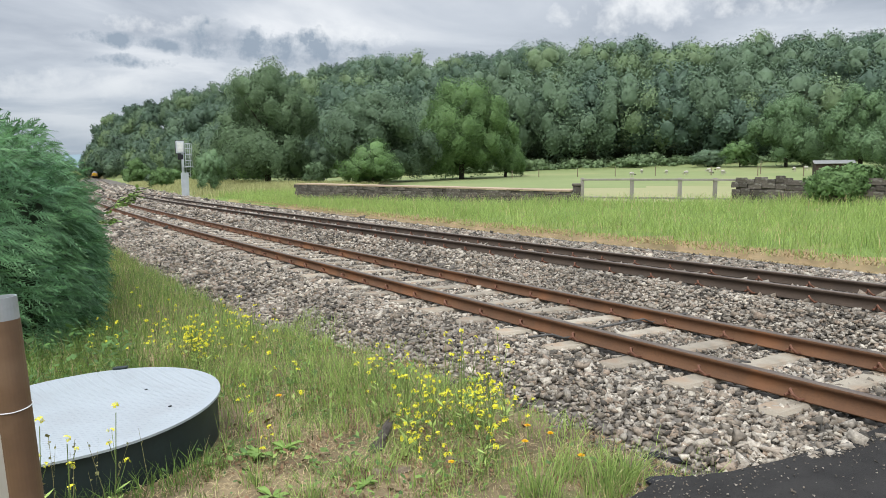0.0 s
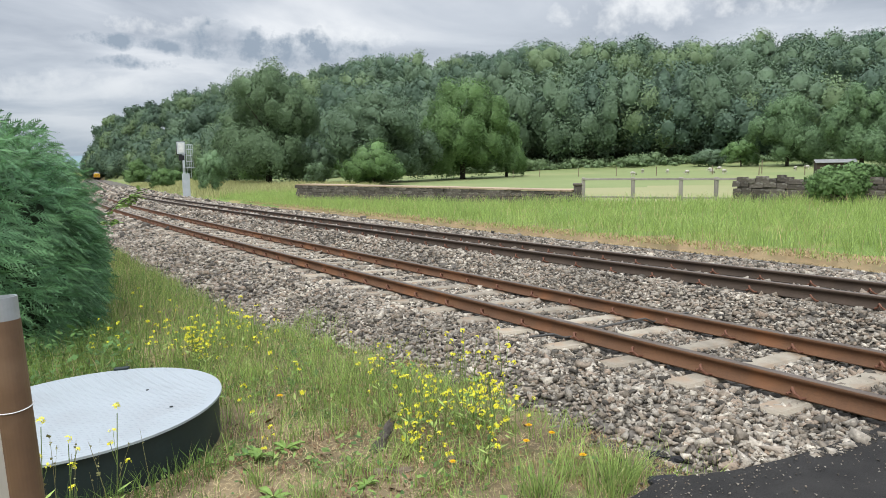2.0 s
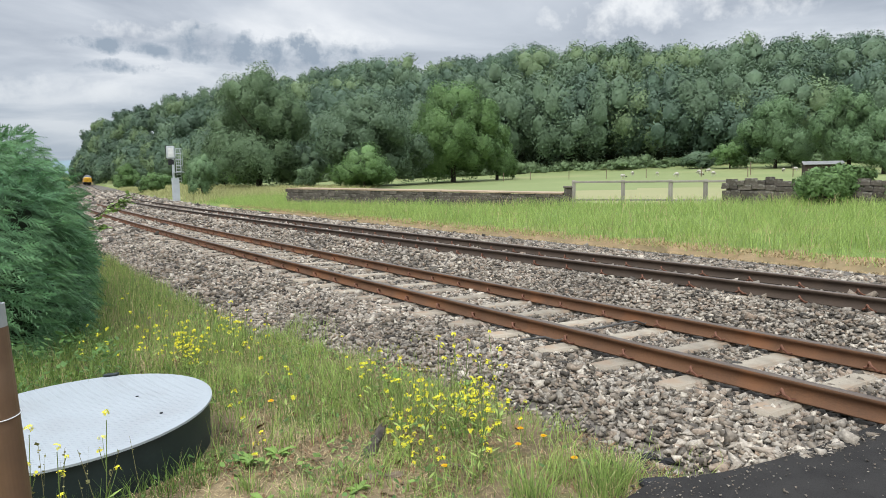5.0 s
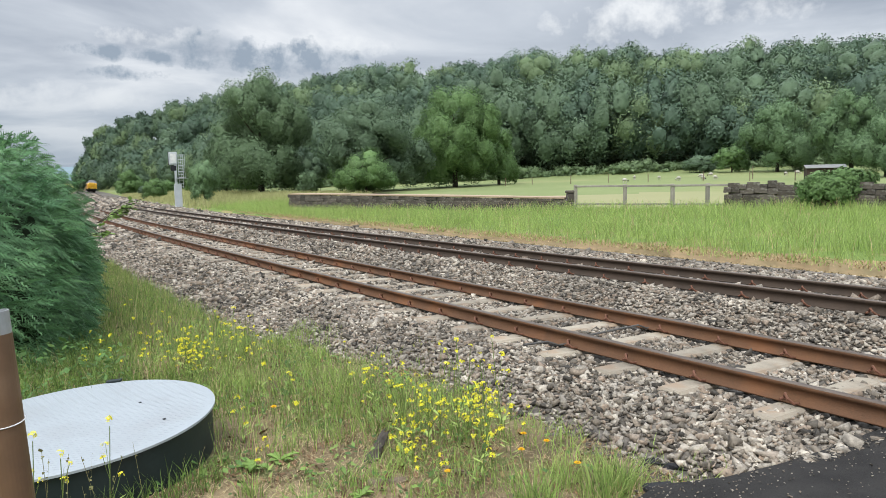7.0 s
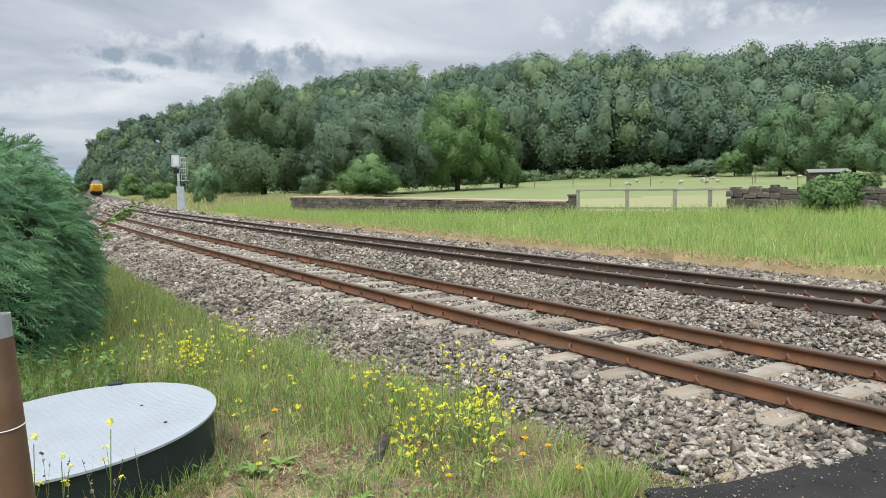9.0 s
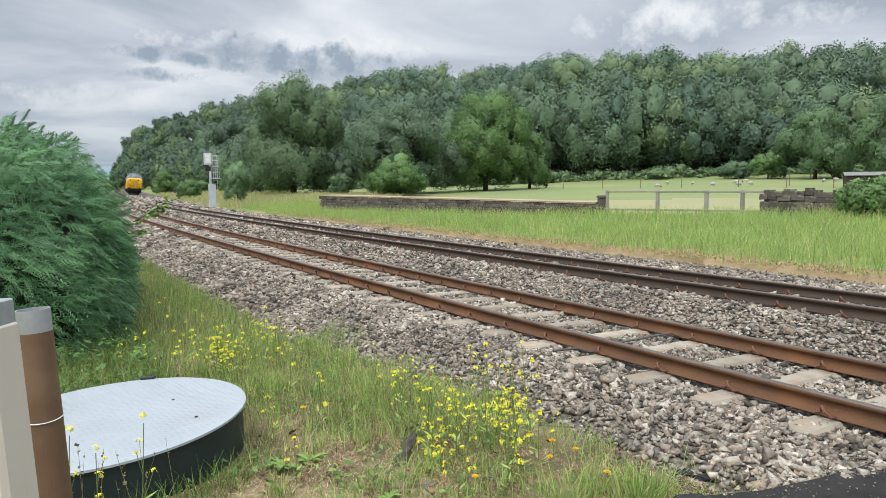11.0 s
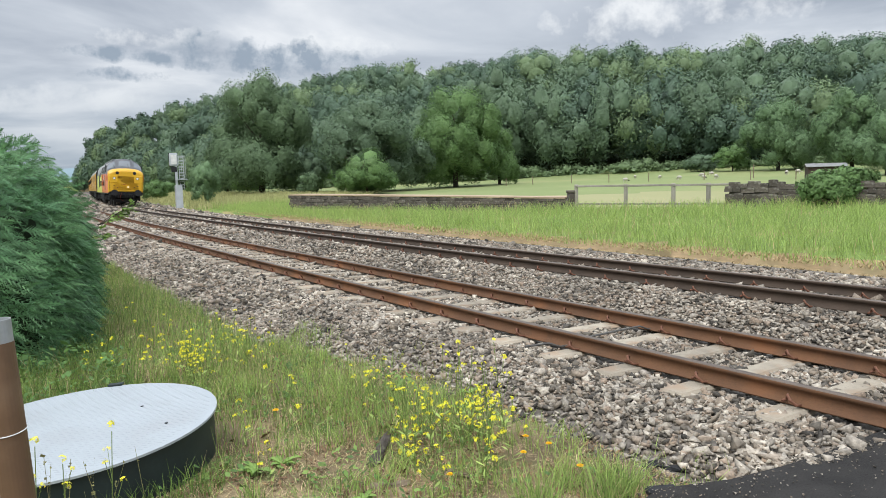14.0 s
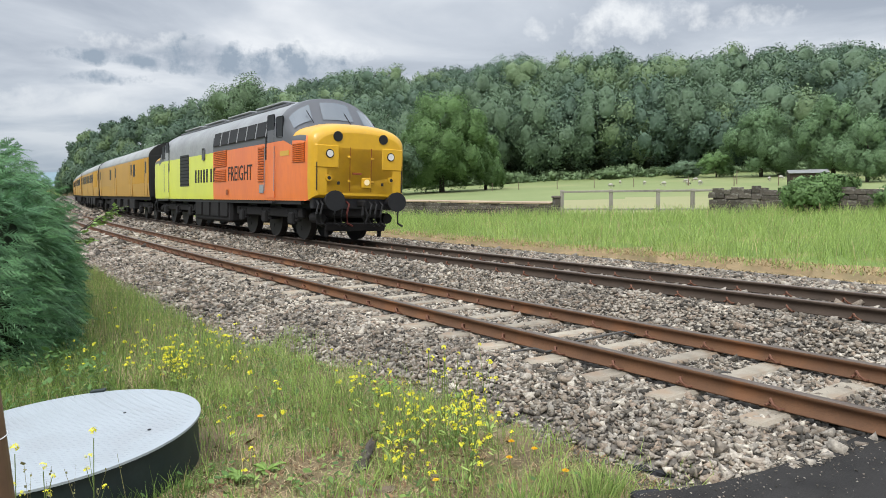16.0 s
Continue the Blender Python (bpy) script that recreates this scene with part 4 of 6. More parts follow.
# ---- gate posts at the crossing ----
def pipe_bm(r, r_in, h, seg=28):
    bm = bmesh.new()
    prof = [(r, 0), (r, h), (r_in, h), (r_in, h - 0.35)]
    rows = [[bm.verts.new((a * math.cos(2 * math.pi * i / seg), a * math.sin(2 * math.pi * i / seg), z)) for i in range(seg)] for a, z in prof]
    for i in range(seg):
        j = (i + 1) % seg
        for p, q in zip(rows[:-1], rows[1:]):
            bm.faces.new((p[i], p[j], q[j], q[i]))
    bm.faces.new(rows[-1])
    return bm


def build_posts():
    h = TUBE_Z + 0.33
    t = empty("gate_post", Matrix.Translation((TUBE_X, TUBE_Y, -0.33)) @ Matrix.Rotation(TUBE_LEAN, 4, "Y"), "brown coated steel tube post with bare top and wire", "post")
    part("tube", pipe_bm(TUBE_R, TUBE_R - 0.006, h - 0.07), M_TUBE, t, smooth=False)
    b = part("bare_top", pipe_bm(TUBE_R - 0.001, TUBE_R - 0.006, 0.09), M_GALV, t, "bare galvanised top")
    b.location = (0, 0, h - 0.09)
    pts = [((TUBE_R + 0.003) * math.cos(a), (TUBE_R + 0.003) * math.sin(a), h - 0.345 + 0.006 * math.sin(a)) for a in np.linspace(0, 2 * math.pi, 25)]
    part("wire_tie", tube([Vector(p) for p in pts], 0.0019, 5), M_PILOT, t, "pale wire tied round the post")
    p = empty("gate_end", Matrix.Translation((PALE_X, PALE_Y, -0.33)) @ Matrix.Rotation(TUBE_LEAN, 4, "Y"), "pale weathered gate upright with galvanised inner tube", "post")
    hp = PALE_Z + 0.33
    part("upright", box((0, 0, (hp - 0.05) / 2), (0.12, 0.12, hp - 0.05), 0.012), M_PALE, p)
    part("inner_tube", box((0.003, 0.0, hp / 2), (0.104, 0.104, hp), 0.004), M_GALV, p, "galvanised square tube")


TUBE_X, TUBE_Y, TUBE_Z, TUBE_R, TUBE_LEAN = -1.288, 2.1, 1.29, 0.05, -0.055
PALE_X, PALE_Y, PALE_Z = -1.055, 1.55, 1.405
build_posts()


# ---- old platform wall, fence and parapet ----
WALL = ((-11.0, 51.7, 0.93), (0.2, 41.0, 0.78), (6.55, 36.9, 0.63))


def stone_wall(name, pts, base, label, coping, courses, seed, length=0.45, thick=0.5):
    """Courses of separate rough stones in front of a core."""
    rng = random.Random(seed)
    a0 = Vector((pts[0][0], pts[0][1], 0))
    t = empty(name, Matrix.Translation((pts[0][0], pts[0][1], base)), label, "wall", kind="structure")
    inv = t.matrix_world.inverted()
    meshes = []
    for i in range(6):
        bm = bmesh.new()
        add_box(bm, (0, 0, 0), (1, 1, 1), 0.06)
        for v in bm.verts:
            v.co += Vector([rng.uniform(-0.06, 0.06) for _ in range(3)])
        me = bpy.data.meshes.new("stone")
        bm.to_mesh(me)
        bm.free()
        me.materials.append(M_WALLSTONE)
        meshes.append(me)
    for p, q in zip(pts[:-1], pts[1:]):
        d = Vector((q[0] - p[0], q[1] - p[1], 0))
        ln = d.length
        d.normalize()
        ang = math.atan2(d.y, d.x)
        rot = Matrix.Rotation(ang, 4, "Z")
        nrm = Vector((d.y, -d.x, 0))
        mid = (Vector((p[0], p[1], 0)) + Vector((q[0], q[1], 0))) / 2
        bm = bmesh.new()
        ht = min(p[2], q[2]) - 0.06
        add_box(bm, (0, 0, 0), (ln, thick - 0.1, ht - base), 0)
        c = part("core", bm, M_WALLSTONE, t)
        c.matrix_world = Matrix.Translation((*((mid - nrm * 0.0).xy), (ht + base) / 2)) @ rot
        k = 0.0
        for row in range(courses):
            u = -rng.uniform(0, length * 0.5)
            while u < ln:
                w = length * rng.uniform(0.6, 1.5)
                f = min(max((u + w / 2) / ln, 0), 1)
                top = p[2] + (q[2] - p[2]) * f
                hh = (top - base - (0.08 if coping else 0)) / courses
                pos = Vector((p[0], p[1], 0)) + d * min(u + w / 2, ln) + nrm * (thick / 2 - 0.12 + rng.uniform(-0.02, 0.03))
                st = new("stone", meshes[rng.randrange(6)])
                st.parent = t
                jag = 0 if coping or row < courses - 1 else rng.uniform(-0.08, 0.12)
                hh *= rng.uniform(0.96, 1.06)
                st.matrix_world = Matrix.Translation((pos.x, pos.y, base + hh * (row + 0.5) + jag / 2)) @ rot @ Matrix.Rotation(rng.uniform(-0.02, 0.02), 4, "Y") @ Matrix.Diagonal((w * 0.97, 0.3, hh * 0.95 + jag, 1))
                u += w
        if coping:
            u = 0.0
            while u < ln:
                w = min(rng.uniform(0.9, 1.6), ln - u)
                f = (u + w / 2) / ln
                pos = Vector((p[0], p[1], 0)) + d * (u + w / 2) - nrm * 0.55
                st = new("coping_slab", coping_mesh)
                st.parent = t
                slope = math.atan2(q[2] - p[2], ln)
                st.matrix_world = Matrix.Translation((pos.x, pos.y, p[2] + (q[2] - p[2]) * f - 0.04)) @ rot @ Matrix.Rotation(-slope, 4, "Y") @ Matrix.Diagonal((w * 0.985, 1.75, 0.085, 1))
                u += w
    return t


_bm = box((0, 0, 0), (1, 1, 1), 0.03)
coping_mesh = bpy.data.meshes.new("coping_slab")
_bm.to_mesh(coping_mesh)
_bm.free()
coping_mesh.materials.append(M_COPING)
stone_wall("platform_wall", WALL, -0.1, "low disused platform wall of dark stone with pinkish slabs", True, 4, 3)
stone_wall("parapet_wall", ((13.6, 33.2, 1.28), (15.6, 31.7, 1.16), (19.2, 29.0, 1.1), (23.5, 25.6, 1.1)), -0.05, "ruined grey stone wall overgrown with ivy", False, 5, 4, 0.5)


def build_fence():
    posts = ((6.95, 36.5, 1.28), (9.2, 35.3, 1.27), (11.3, 34.4, 1.25), (12.75, 33.7, 1.24))
    t = empty("field_fence", Matrix.Translation((6.95, 36.5, 0)), "weathered grey wooden post and rail fence", "fence")
    ends = [Vector(p) for p in posts] + [Vector((13.7, 33.1, 1.23))]
    for p in ends[:-1]:
        q = part("post", box((0, 0, 0), (0.17, 0.17, p.z + 0.25), 0.02), M_OLDWOOD, t)
        q.location = (p.x - 6.95, p.y - 36.5, (p.z - 0.25) / 2)
    for a, b in zip(ends[:-1], ends[1:]):
        for dz in (-0.09, -1.0):
            d = Vector((b.x - a.x, b.y - a.y, b.z - a.z))
            c = (a + b) / 2
            q = part("fence_rail", box((0, 0, 0), (d.length + 0.1, 0.06, 0.10), 0.012), M_OLDWOOD, t)
            q.location = (c.x - 6.95, c.y - 36.5 - 0.1, c.z + dz)
            q.rotation_euler = (0, 0, math.atan2(d.y, d.x))
    s = empty("stone_pillar", Matrix.Translation((6.75, 36.7, -0.1)), "squat grey stone pillar at the platform end", "pillar")
    for i, (w, h, z) in enumerate(((0.5, 0.5, 0.25), (0.46, 0.45, 0.72), (0.55, 0.14, 1.02))):
        part("block", box((0, 0, z), (w, w, h), 0.04), M_WALLSTONE, s)


build_fence()


# ---- colour-light signal ----
def build_signal():
    x, y = on_line(66.0, 8.6)
    t = empty("railway_signal", line_pose(66.0, 8.6, -0.35, tilt=False), "grey colour-light signal on a steel post with ladder", "signal")
    part("base_post", box((0, 0, 1.05), (0.62, 0.5, 2.3), 0.02), M_SIGNAL, t, "pale lower casing")
    part("post", box((-0.12, 0, 3.2), (0.2, 0.2, 2.4), 0.01), M_SIGNAL, t)
    h = part("signal_head", box((-0.3, 0.0, 4.55), (0.72, 0.30, 1.15), 0.05), M_SIGNAL, t, "grey signal head case")
    part("backboard", box((-0.3, 0.17, 4.55), (0.8, 0.04, 1.25), 0.01), M_BLACK, h)
    part("case_door", box((-0.3, -0.16, 4.55), (0.5, 0.03, 0.85), 0.01), M_PILOT, h)
    part("lower_head", box((-0.28, 0.02, 3.65), (0.5, 0.25, 0.5), 0.03), M_BLACK, t, "dark lower unit")
    for dx in (0.16, 0.52):
        part("ladder_stile", cyl((dx, 0, 1.8), (dx, 0, 4.9), 0.022, seg=6), M_SIGNAL, t)
    for k in range(11):
        part("rung", cyl((0.16, 0, 1.95 + k * 0.28), (0.52, 0, 1.95 + k * 0.28), 0.018, seg=6), M_SIGNAL, t)
    for z in (2.75, 3.3, 3.85, 4.4, 4.85):
        pts = [Vector((0.34 + 0.3 * math.cos(a), -0.42 + 0.42 * math.sin(a), z)) for a in np.linspace(0, 2 * math.pi, 13)]
        part("cage_hoop", tube(pts, 0.02, 5), M_SIGNAL, t)
    for a in (200, 250, 290, 340):
        part("cage_bar", cyl((0.34 + 0.3 * math.cos(radians(a)), -0.42 + 0.42 * math.sin(radians(a)), 2.75), (0.34 + 0.3 * math.cos(radians(a)), -0.42 + 0.42 * math.sin(radians(a)), 4.85), 0.018, seg=5), M_SIGNAL, t)
    part("platform", box((0.3, -0.1, 2.72), (1.0, 0.9, 0.05), 0.0), M_SIGNAL, t)


build_signal()


# ---- grass, weeds and flowers ----
def blades(name, x, y, z, h, w, lean, mat, seed, label, category="grass", bend=0.5):
    """Narrow bent blades, two quads each."""
    rng = np.random.default_rng(seed)
    n = len(x)
    a = rng.uniform(0, 2 * np.pi, n)
    d = np.stack([np.cos(a), np.sin(a), np.zeros(n)], 1)
    b = rng.uniform(0, 2 * np.pi, n)
    sd = np.stack([np.cos(b), np.sin(b), np.zeros(n)], 1) * (w * rng.uniform(0.6, 1.3, n))[:, None]
    P = np.stack([x, y, z], 1)
    L = (lean * rng.uniform(0.2, 1.4, n))[:, None]
    up = np.array((0, 0, 1.0))
    hh = np.asarray(h)[:, None]
    m = P + up * hh * 0.55 + d * hh * L * 0.35
    t = P + up * hh * (1 - 0.25 * L * bend) + d * hh * L
    V = np.stack([P - sd, P + sd, m + sd * 0.75, m - sd * 0.75, t + sd * 0.12, t - sd * 0.12], 1).reshape(-1, 3)
    k = 6 * np.arange(n)[:, None]
    F = np.concatenate([k + np.array([[0, 1, 2, 3]]), k + np.array([[3, 2, 4, 5]])])
    return tagged(mk(name, V, F, mat), label, category, kind="stuff")


def scatter(seed, n, s0, s1, o0, o1):
    rng = np.random.default_rng(seed)
    s, o = rng.uniform(s0, s1, n), rng.uniform(o0, o1, n)
    x, y = on_line(s, o)
    return rng, s, o, x, y


def off_cover(x, y, r=1.0):
    return np.hypot(x - LID_C.x, y - LID_C.y) > LID_R * r


def off_path(x, y):
    edge = np.interp(x, [0.0, 0.8, 1.22, 2.1, 3.0], [2.6, 3.55, 3.98, 4.3, 4.78])
    return ~((x > -0.2) & (y < edge + 0.03))


def clump(x, y, f, seed):
    """Patchiness between 0 and 1."""
    return np.array([0.5 + 0.5 * noise.noise((a * f, b * f, seed * 7.3)) for a, b in zip(x, y)])


def near_ground(x, y):
    return ground_z(x, y) + 0.0


def leaflets(name, x, y, z, size, mat, seed, label, category="weeds"):
    """Small pointed leaves at many tilts, one quad each: low broad growth."""
    rng = np.random.default_rng(seed)
    n = len(x)
    a, up = rng.uniform(0, 2 * np.pi, n), rng.uniform(-0.1, 0.8, n)
    d = np.stack([np.cos(a), np.sin(a), up], 1)
    e = np.stack([-np.sin(a), np.cos(a), rng.uniform(-0.35, 0.35, n)], 1)
    L = (size * rng.lognormal(0, 0.4, n))[:, None]
    P = np.stack([x, y, z], 1)
    w = rng.uniform(0.2, 0.38, n)[:, None]
    V = np.stack([P, P + d * L * 0.55 + e * L * w, P + d * L, P + d * L * 0.55 - e * L * w], 1).reshape(-1, 3)
    return tagged(mk(name, V, 4 * np.arange(n)[:, None] + np.array([[0, 1, 2, 3]]), mat), label, category, kind="stuff")


def seed_stems(name, x, y, z, h, mat, seed, label):
    """Thin upright stems with a few buds along their tops."""
    rng = np.random.default_rng(seed)
    V, F = [], []
    for px, py, pz, hh in zip(x, y, z, h):
        lean = rng.normal(0, 0.10, 2)
        a = rng.uniform(0, 3.1416)
        sx, sy = 0.0013 * np.cos(a), 0.0013 * np.sin(a)
        P = [(px + lean[0] * hh * f * f, py + lean[1] * hh * f * f, pz + hh * f) for f in (0.0, 0.5, 1.0)]
        b = len(V)
        for q in P:
            V += [(q[0] - sx, q[1] - sy, q[2]), (q[0] + sx, q[1] + sy, q[2])]
        F += [(b, b + 1, b + 3, b + 2), (b + 2, b + 3, b + 5, b + 4)]
        for _ in range(int(rng.integers(4, 10))):
            f = rng.uniform(0.55, 1.0)
            c = np.array((px + lean[0] * hh * f * f, py + lean[1] * hh * f * f, pz + hh * f))
            u = rng.normal(0, 1, 3) * 0.006 + np.array((0, 0, 0.008))
            v = np.cross(u, rng.normal(0, 1, 3)) * 0.35
            b = len(V)
            V += [tuple(c), tuple(c + u * 0.6 + v), tuple(c + u * 1.4), tuple(c + u * 0.6 - v)]
            F.append((b, b + 1, b + 2, b + 3))
    return tagged(mk(name, V, F, mat), label, "wild plant", kind="stuff")


def build_near_grass():
    # fine meadow grass between tank, hedge and ballast
    rng, s, o, x, y = scatter(61, 62000, 2.0, 17.0, -5.8, -1.95)
    c, c2 = clump(x, y, 1.1, 1), clump(x, y, 3.4, 9)
    k = off_cover(x, y, 1.0) & (rng.random(len(x)) < np.clip((s - 1.4) / 2.6, 0.10, 1) * (0.25 + 0.9 * c + 0.4 * (c2 > 0.55))) & (rng.random(len(x)) < np.clip((-1.75 - o) / 0.55, 0.05, 1))
    x, y, s, c2 = x[k], y[k], s[k], c2[k]
    h = rng.uniform(0.08, 0.34, len(x)) * (0.5 + 0.8 * c2)
    far = rng.random(len(x))
    for lo, hi, m, tag in ((0.0, 0.5, M_GRASS, "fresh green"), (0.5, 0.86, M_GRASS_D, "dark green"), (0.86, 1.01, M_STRAW, "pale dry")):
        q = (far >= lo) & (far < hi)
        blades("meadow_grass", x[q], y[q], near_ground(x[q], y[q]) - 0.02, h[q] * (1.25 if m is M_STRAW else 1), 0.0030 if m is not M_STRAW else 0.0020, 0.42, m, 71 + int(lo * 10), tag + " meadow grass beside the ballast")
    # low broad leaves under the grass
    rng, s, o, x, y = scatter(68, 46000, 0.5, 14.0, -6.0, -1.75)
    c = clump(x, y, 2.1, 12)
    k = off_cover(x, y, 1.01) & off_path(x, y) & (rng.random(len(x)) < np.clip((c - 0.34) * 3.2, 0, 1) * np.clip((s + 1.0) / 4.0, 0.4, 1))
    x, y = x[k], y[k]
    half = rng.random(len(x)) < 0.5
    for q, m, tag in ((half, M_WEED, "light green"), (~half, M_WEED_D, "dark green")):
        leaflets("low_weeds", x[q], y[q], near_ground(x[q], y[q]) + rng.uniform(-0.01, 0.07, q.sum()), 0.034, m, 69, tag + " low leafy weeds in the verge")
    # short patchy grass on the bare front verge
    rng, s, o, x, y = scatter(63, 36000, -1.5, 5.0, -6.6, -1.5)
    c = clump(x, y, 2.3, 2)
    k = off_cover(x, y, 1.0) & off_path(x, y) & (c > 0.44) & (rng.random(len(x)) < (c - 0.38) * 3.2)
    x, y = x[k], y[k]
    dk = rng.random(len(x)) < 0.4
    for q, m in ((~dk, M_GRASS), (dk, M_GRASS_D)):
        blades("short_grass", x[q], y[q], near_ground(x[q], y[q]) - 0.02, rng.uniform(0.03, 0.13, q.sum()), 0.0026, 0.7, m, 73, "short patchy green grass on bare soil")
    # straw litter, dead leaves and crumbs of bark lying on the soil
    rng, s, o, x, y = scatter(64, 32000, -1.5, 6.0, -5.4, -1.5)
    k = off_cover(x, y, 1.0) & off_path(x, y)
    x, y = x[k], y[k]
    blades("straw_litter", x, y, near_ground(x, y) + 0.004, rng.uniform(0.012, 0.045, len(x)), 0.0020, 3.6, M_STRAW, 74, "dry straw litter lying on soil", bend=0.9)
    rng, s, o, x, y = scatter(67, 26000, -1.5, 5.5, -5.2, -1.5)
    k = off_cover(x, y, 1.0) & off_path(x, y) & (clump(x, y, 1.6, 14) > 0.42)
    x, y = x[k], y[k]
    leaflets("dead_leaves", x, y, near_ground(x, y) + 0.006, 0.026, M_DEADLEAF, 67, "brown dead leaves and bark crumbs on soil", "leaf litter")
    # weedy tufts creeping onto the edge of the ballast
    rng, s, o, x, y = scatter(66, 24000, -1.0, 6.5, -3.6, -1.35)
    c = clump(x, y, 2.9, 5)
    k = off_cover(x, y, 1.0) & off_path(x, y) & (c > 0.48) & (rng.random(len(x)) < (c - 0.42) * 2.6) & (rng.random(len(x)) < np.clip((-1.3 - o) / 0.5, 0.0, 1))
    x, y, o = x[k], y[k], o[k]
    z = np.where(o > -3.0, np.maximum(near_ground(x, y), bed_z(o)), near_ground(x, y))
    blades("weed_tufts", x, y, z - 0.02, rng.uniform(0.06, 0.24, len(x)), 0.003, 0.55, M_GRASS, 76, "green weedy grass tufts at the ballast edge")
    # foot of the hedge
    rng, s, o, x, y = scatter(65, 12000, 2.5, 16, -6.4, -4.0)
    k = off_cover(x, y, 1.02)
    x, y = x[k], y[k]
    blades("rank_grass", x, y, near_ground(x, y) - 0.02, rng.uniform(0.15, 0.42, len(x)), 0.004, 0.6, M_GRASS_D, 75, "rank dark grass along the foot of the hedge")
    # nettles and cleavers against the hedge
    rng, s, o, x, y = scatter(94, 9000, 2.5, 12, -6.2, -4.1)
    c = clump(x, y, 1.5, 21)
    k = off_cover(x, y, 1.05) & (c > 0.42)
    x, y, c = x[k], y[k], c[k]
    leaflets("hedge_foot_weeds", x, y, near_ground(x, y) + rng.random(len(x)) * (0.15 + 0.9 * (c - 0.3)), 0.052, M_WEED_D, 95, "leafy green weeds climbing the hedge foot")
    # thin stalks with buds, tall before the tank and scattered in the verge
    rng = np.random.default_rng(92)
    x = np.concatenate([rng.uniform(-2.75, -1.75, 26), rng.uniform(-4.0, 0.4, 260)])
    y = np.concatenate([rng.uniform(3.62, 3.95, 26), rng.uniform(4.6, 8.6, 260)])
    h = np.concatenate([rng.uniform(0.3, 0.62, 26), rng.uniform(0.2, 0.5, 260)])
    k = off_cover(x, y, 1.03)
    seed_stems("seeding_stems", x[k], y[k], near_ground(x[k], y[k]), h[k], M_SEED, 93, "thin dry stems with buds and seed heads")
    # tufts before and beside the tank
    rng = np.random.default_rng(66)
    a = rng.uniform(radians(195), radians(350), 1100)
    r = LID_R * rng.uniform(1.0, 1.28, 1100)
    x, y = LID_C.x + r * np.cos(a), LID_C.y + r * np.sin(a)
    blades("tank_side_grass", x, y, near_ground(x, y) - 0.02, rng.uniform(0.05, 0.24, len(x)), 0.003, 0.5, M_GRASS_D, 76, "grass growing up round the tank")


M_GRASS_D = shader("dark_verge_grass", (0.19, 0.285, 0.07), 0.6, dark=(0.095, 0.16, 0.036), scale=0.9, fine=8, island=0.45, translucent=0.25)
M_WEED = shader("weed_leaf", (0.25, 0.37, 0.09), 0.55, dark=(0.12, 0.22, 0.05), scale=8, fine=40, island=0.25, translucent=0.25)
M_WEED_D = shader("dark_weed_leaf", (0.10, 0.19, 0.045), 0.55, dark=(0.06, 0.12, 0.03), scale=8, fine=40, island=0.3, translucent=0.2)
M_DEADLEAF = shader("dead_leaf", (0.24, 0.145, 0.075), 0.85, dark=(0.09, 0.055, 0.032), scale=6, fine=40, island=0.5)
M_SEED = shader("seeding_stem", (0.22, 0.23, 0.09), 0.8, dark=(0.16, 0.12, 0.06), scale=6, island=0.35)
build_near_grass()


def tuft(x, y, r, n, h, seed):
    rng = np.random.default_rng(seed)
    for m, share, tall, tag in ((M_TALL, 0.5, 1.0, "bright green"), (M_GRASS_D, 0.35, 0.8, "dark green"), (M_STRAW, 0.15, 0.6, "dry")):
        k = int(n * share)
        a, q = rng.uniform(0, 2 * np.pi, k), r * 1.25 * rng.random(k) ** 0.8
        xs, ys = x + q * np.cos(a), y + q * np.sin(a)
        blades("grass_tuft", xs, ys, near_ground(xs, ys) - 0.01, h * tall * rng.uniform(0.3, 1.15, k), 0.0032, 0.55, m, seed, tag + " blades of a grass tuft by the path")


for i_, (tx, ty, tr_, tn, th_) in enumerate(((0.52, 4.08, 0.11, 190, 0.30), (0.96, 4.12, 0.13, 300, 0.30), (1.12, 4.32, 0.10, 170, 0.27), (0.75, 4.35, 0.09, 110, 0.22), (-0.85, 4.05, 0.09, 110, 0.2), (-1.25, 4.3, 0.08, 90, 0.18), (-1.0, 3.9, 0.10, 120, 0.12), (-0.2, 5.9, 0.3, 300, 0.30), (-0.75, 6.3, 0.35, 340, 0.30), (0.2, 5.4, 0.22, 190, 0.24), (-0.45, 5.5, 0.2, 160, 0.26))):
    tuft(tx, ty, tr_, tn, th_, 90 + i_)


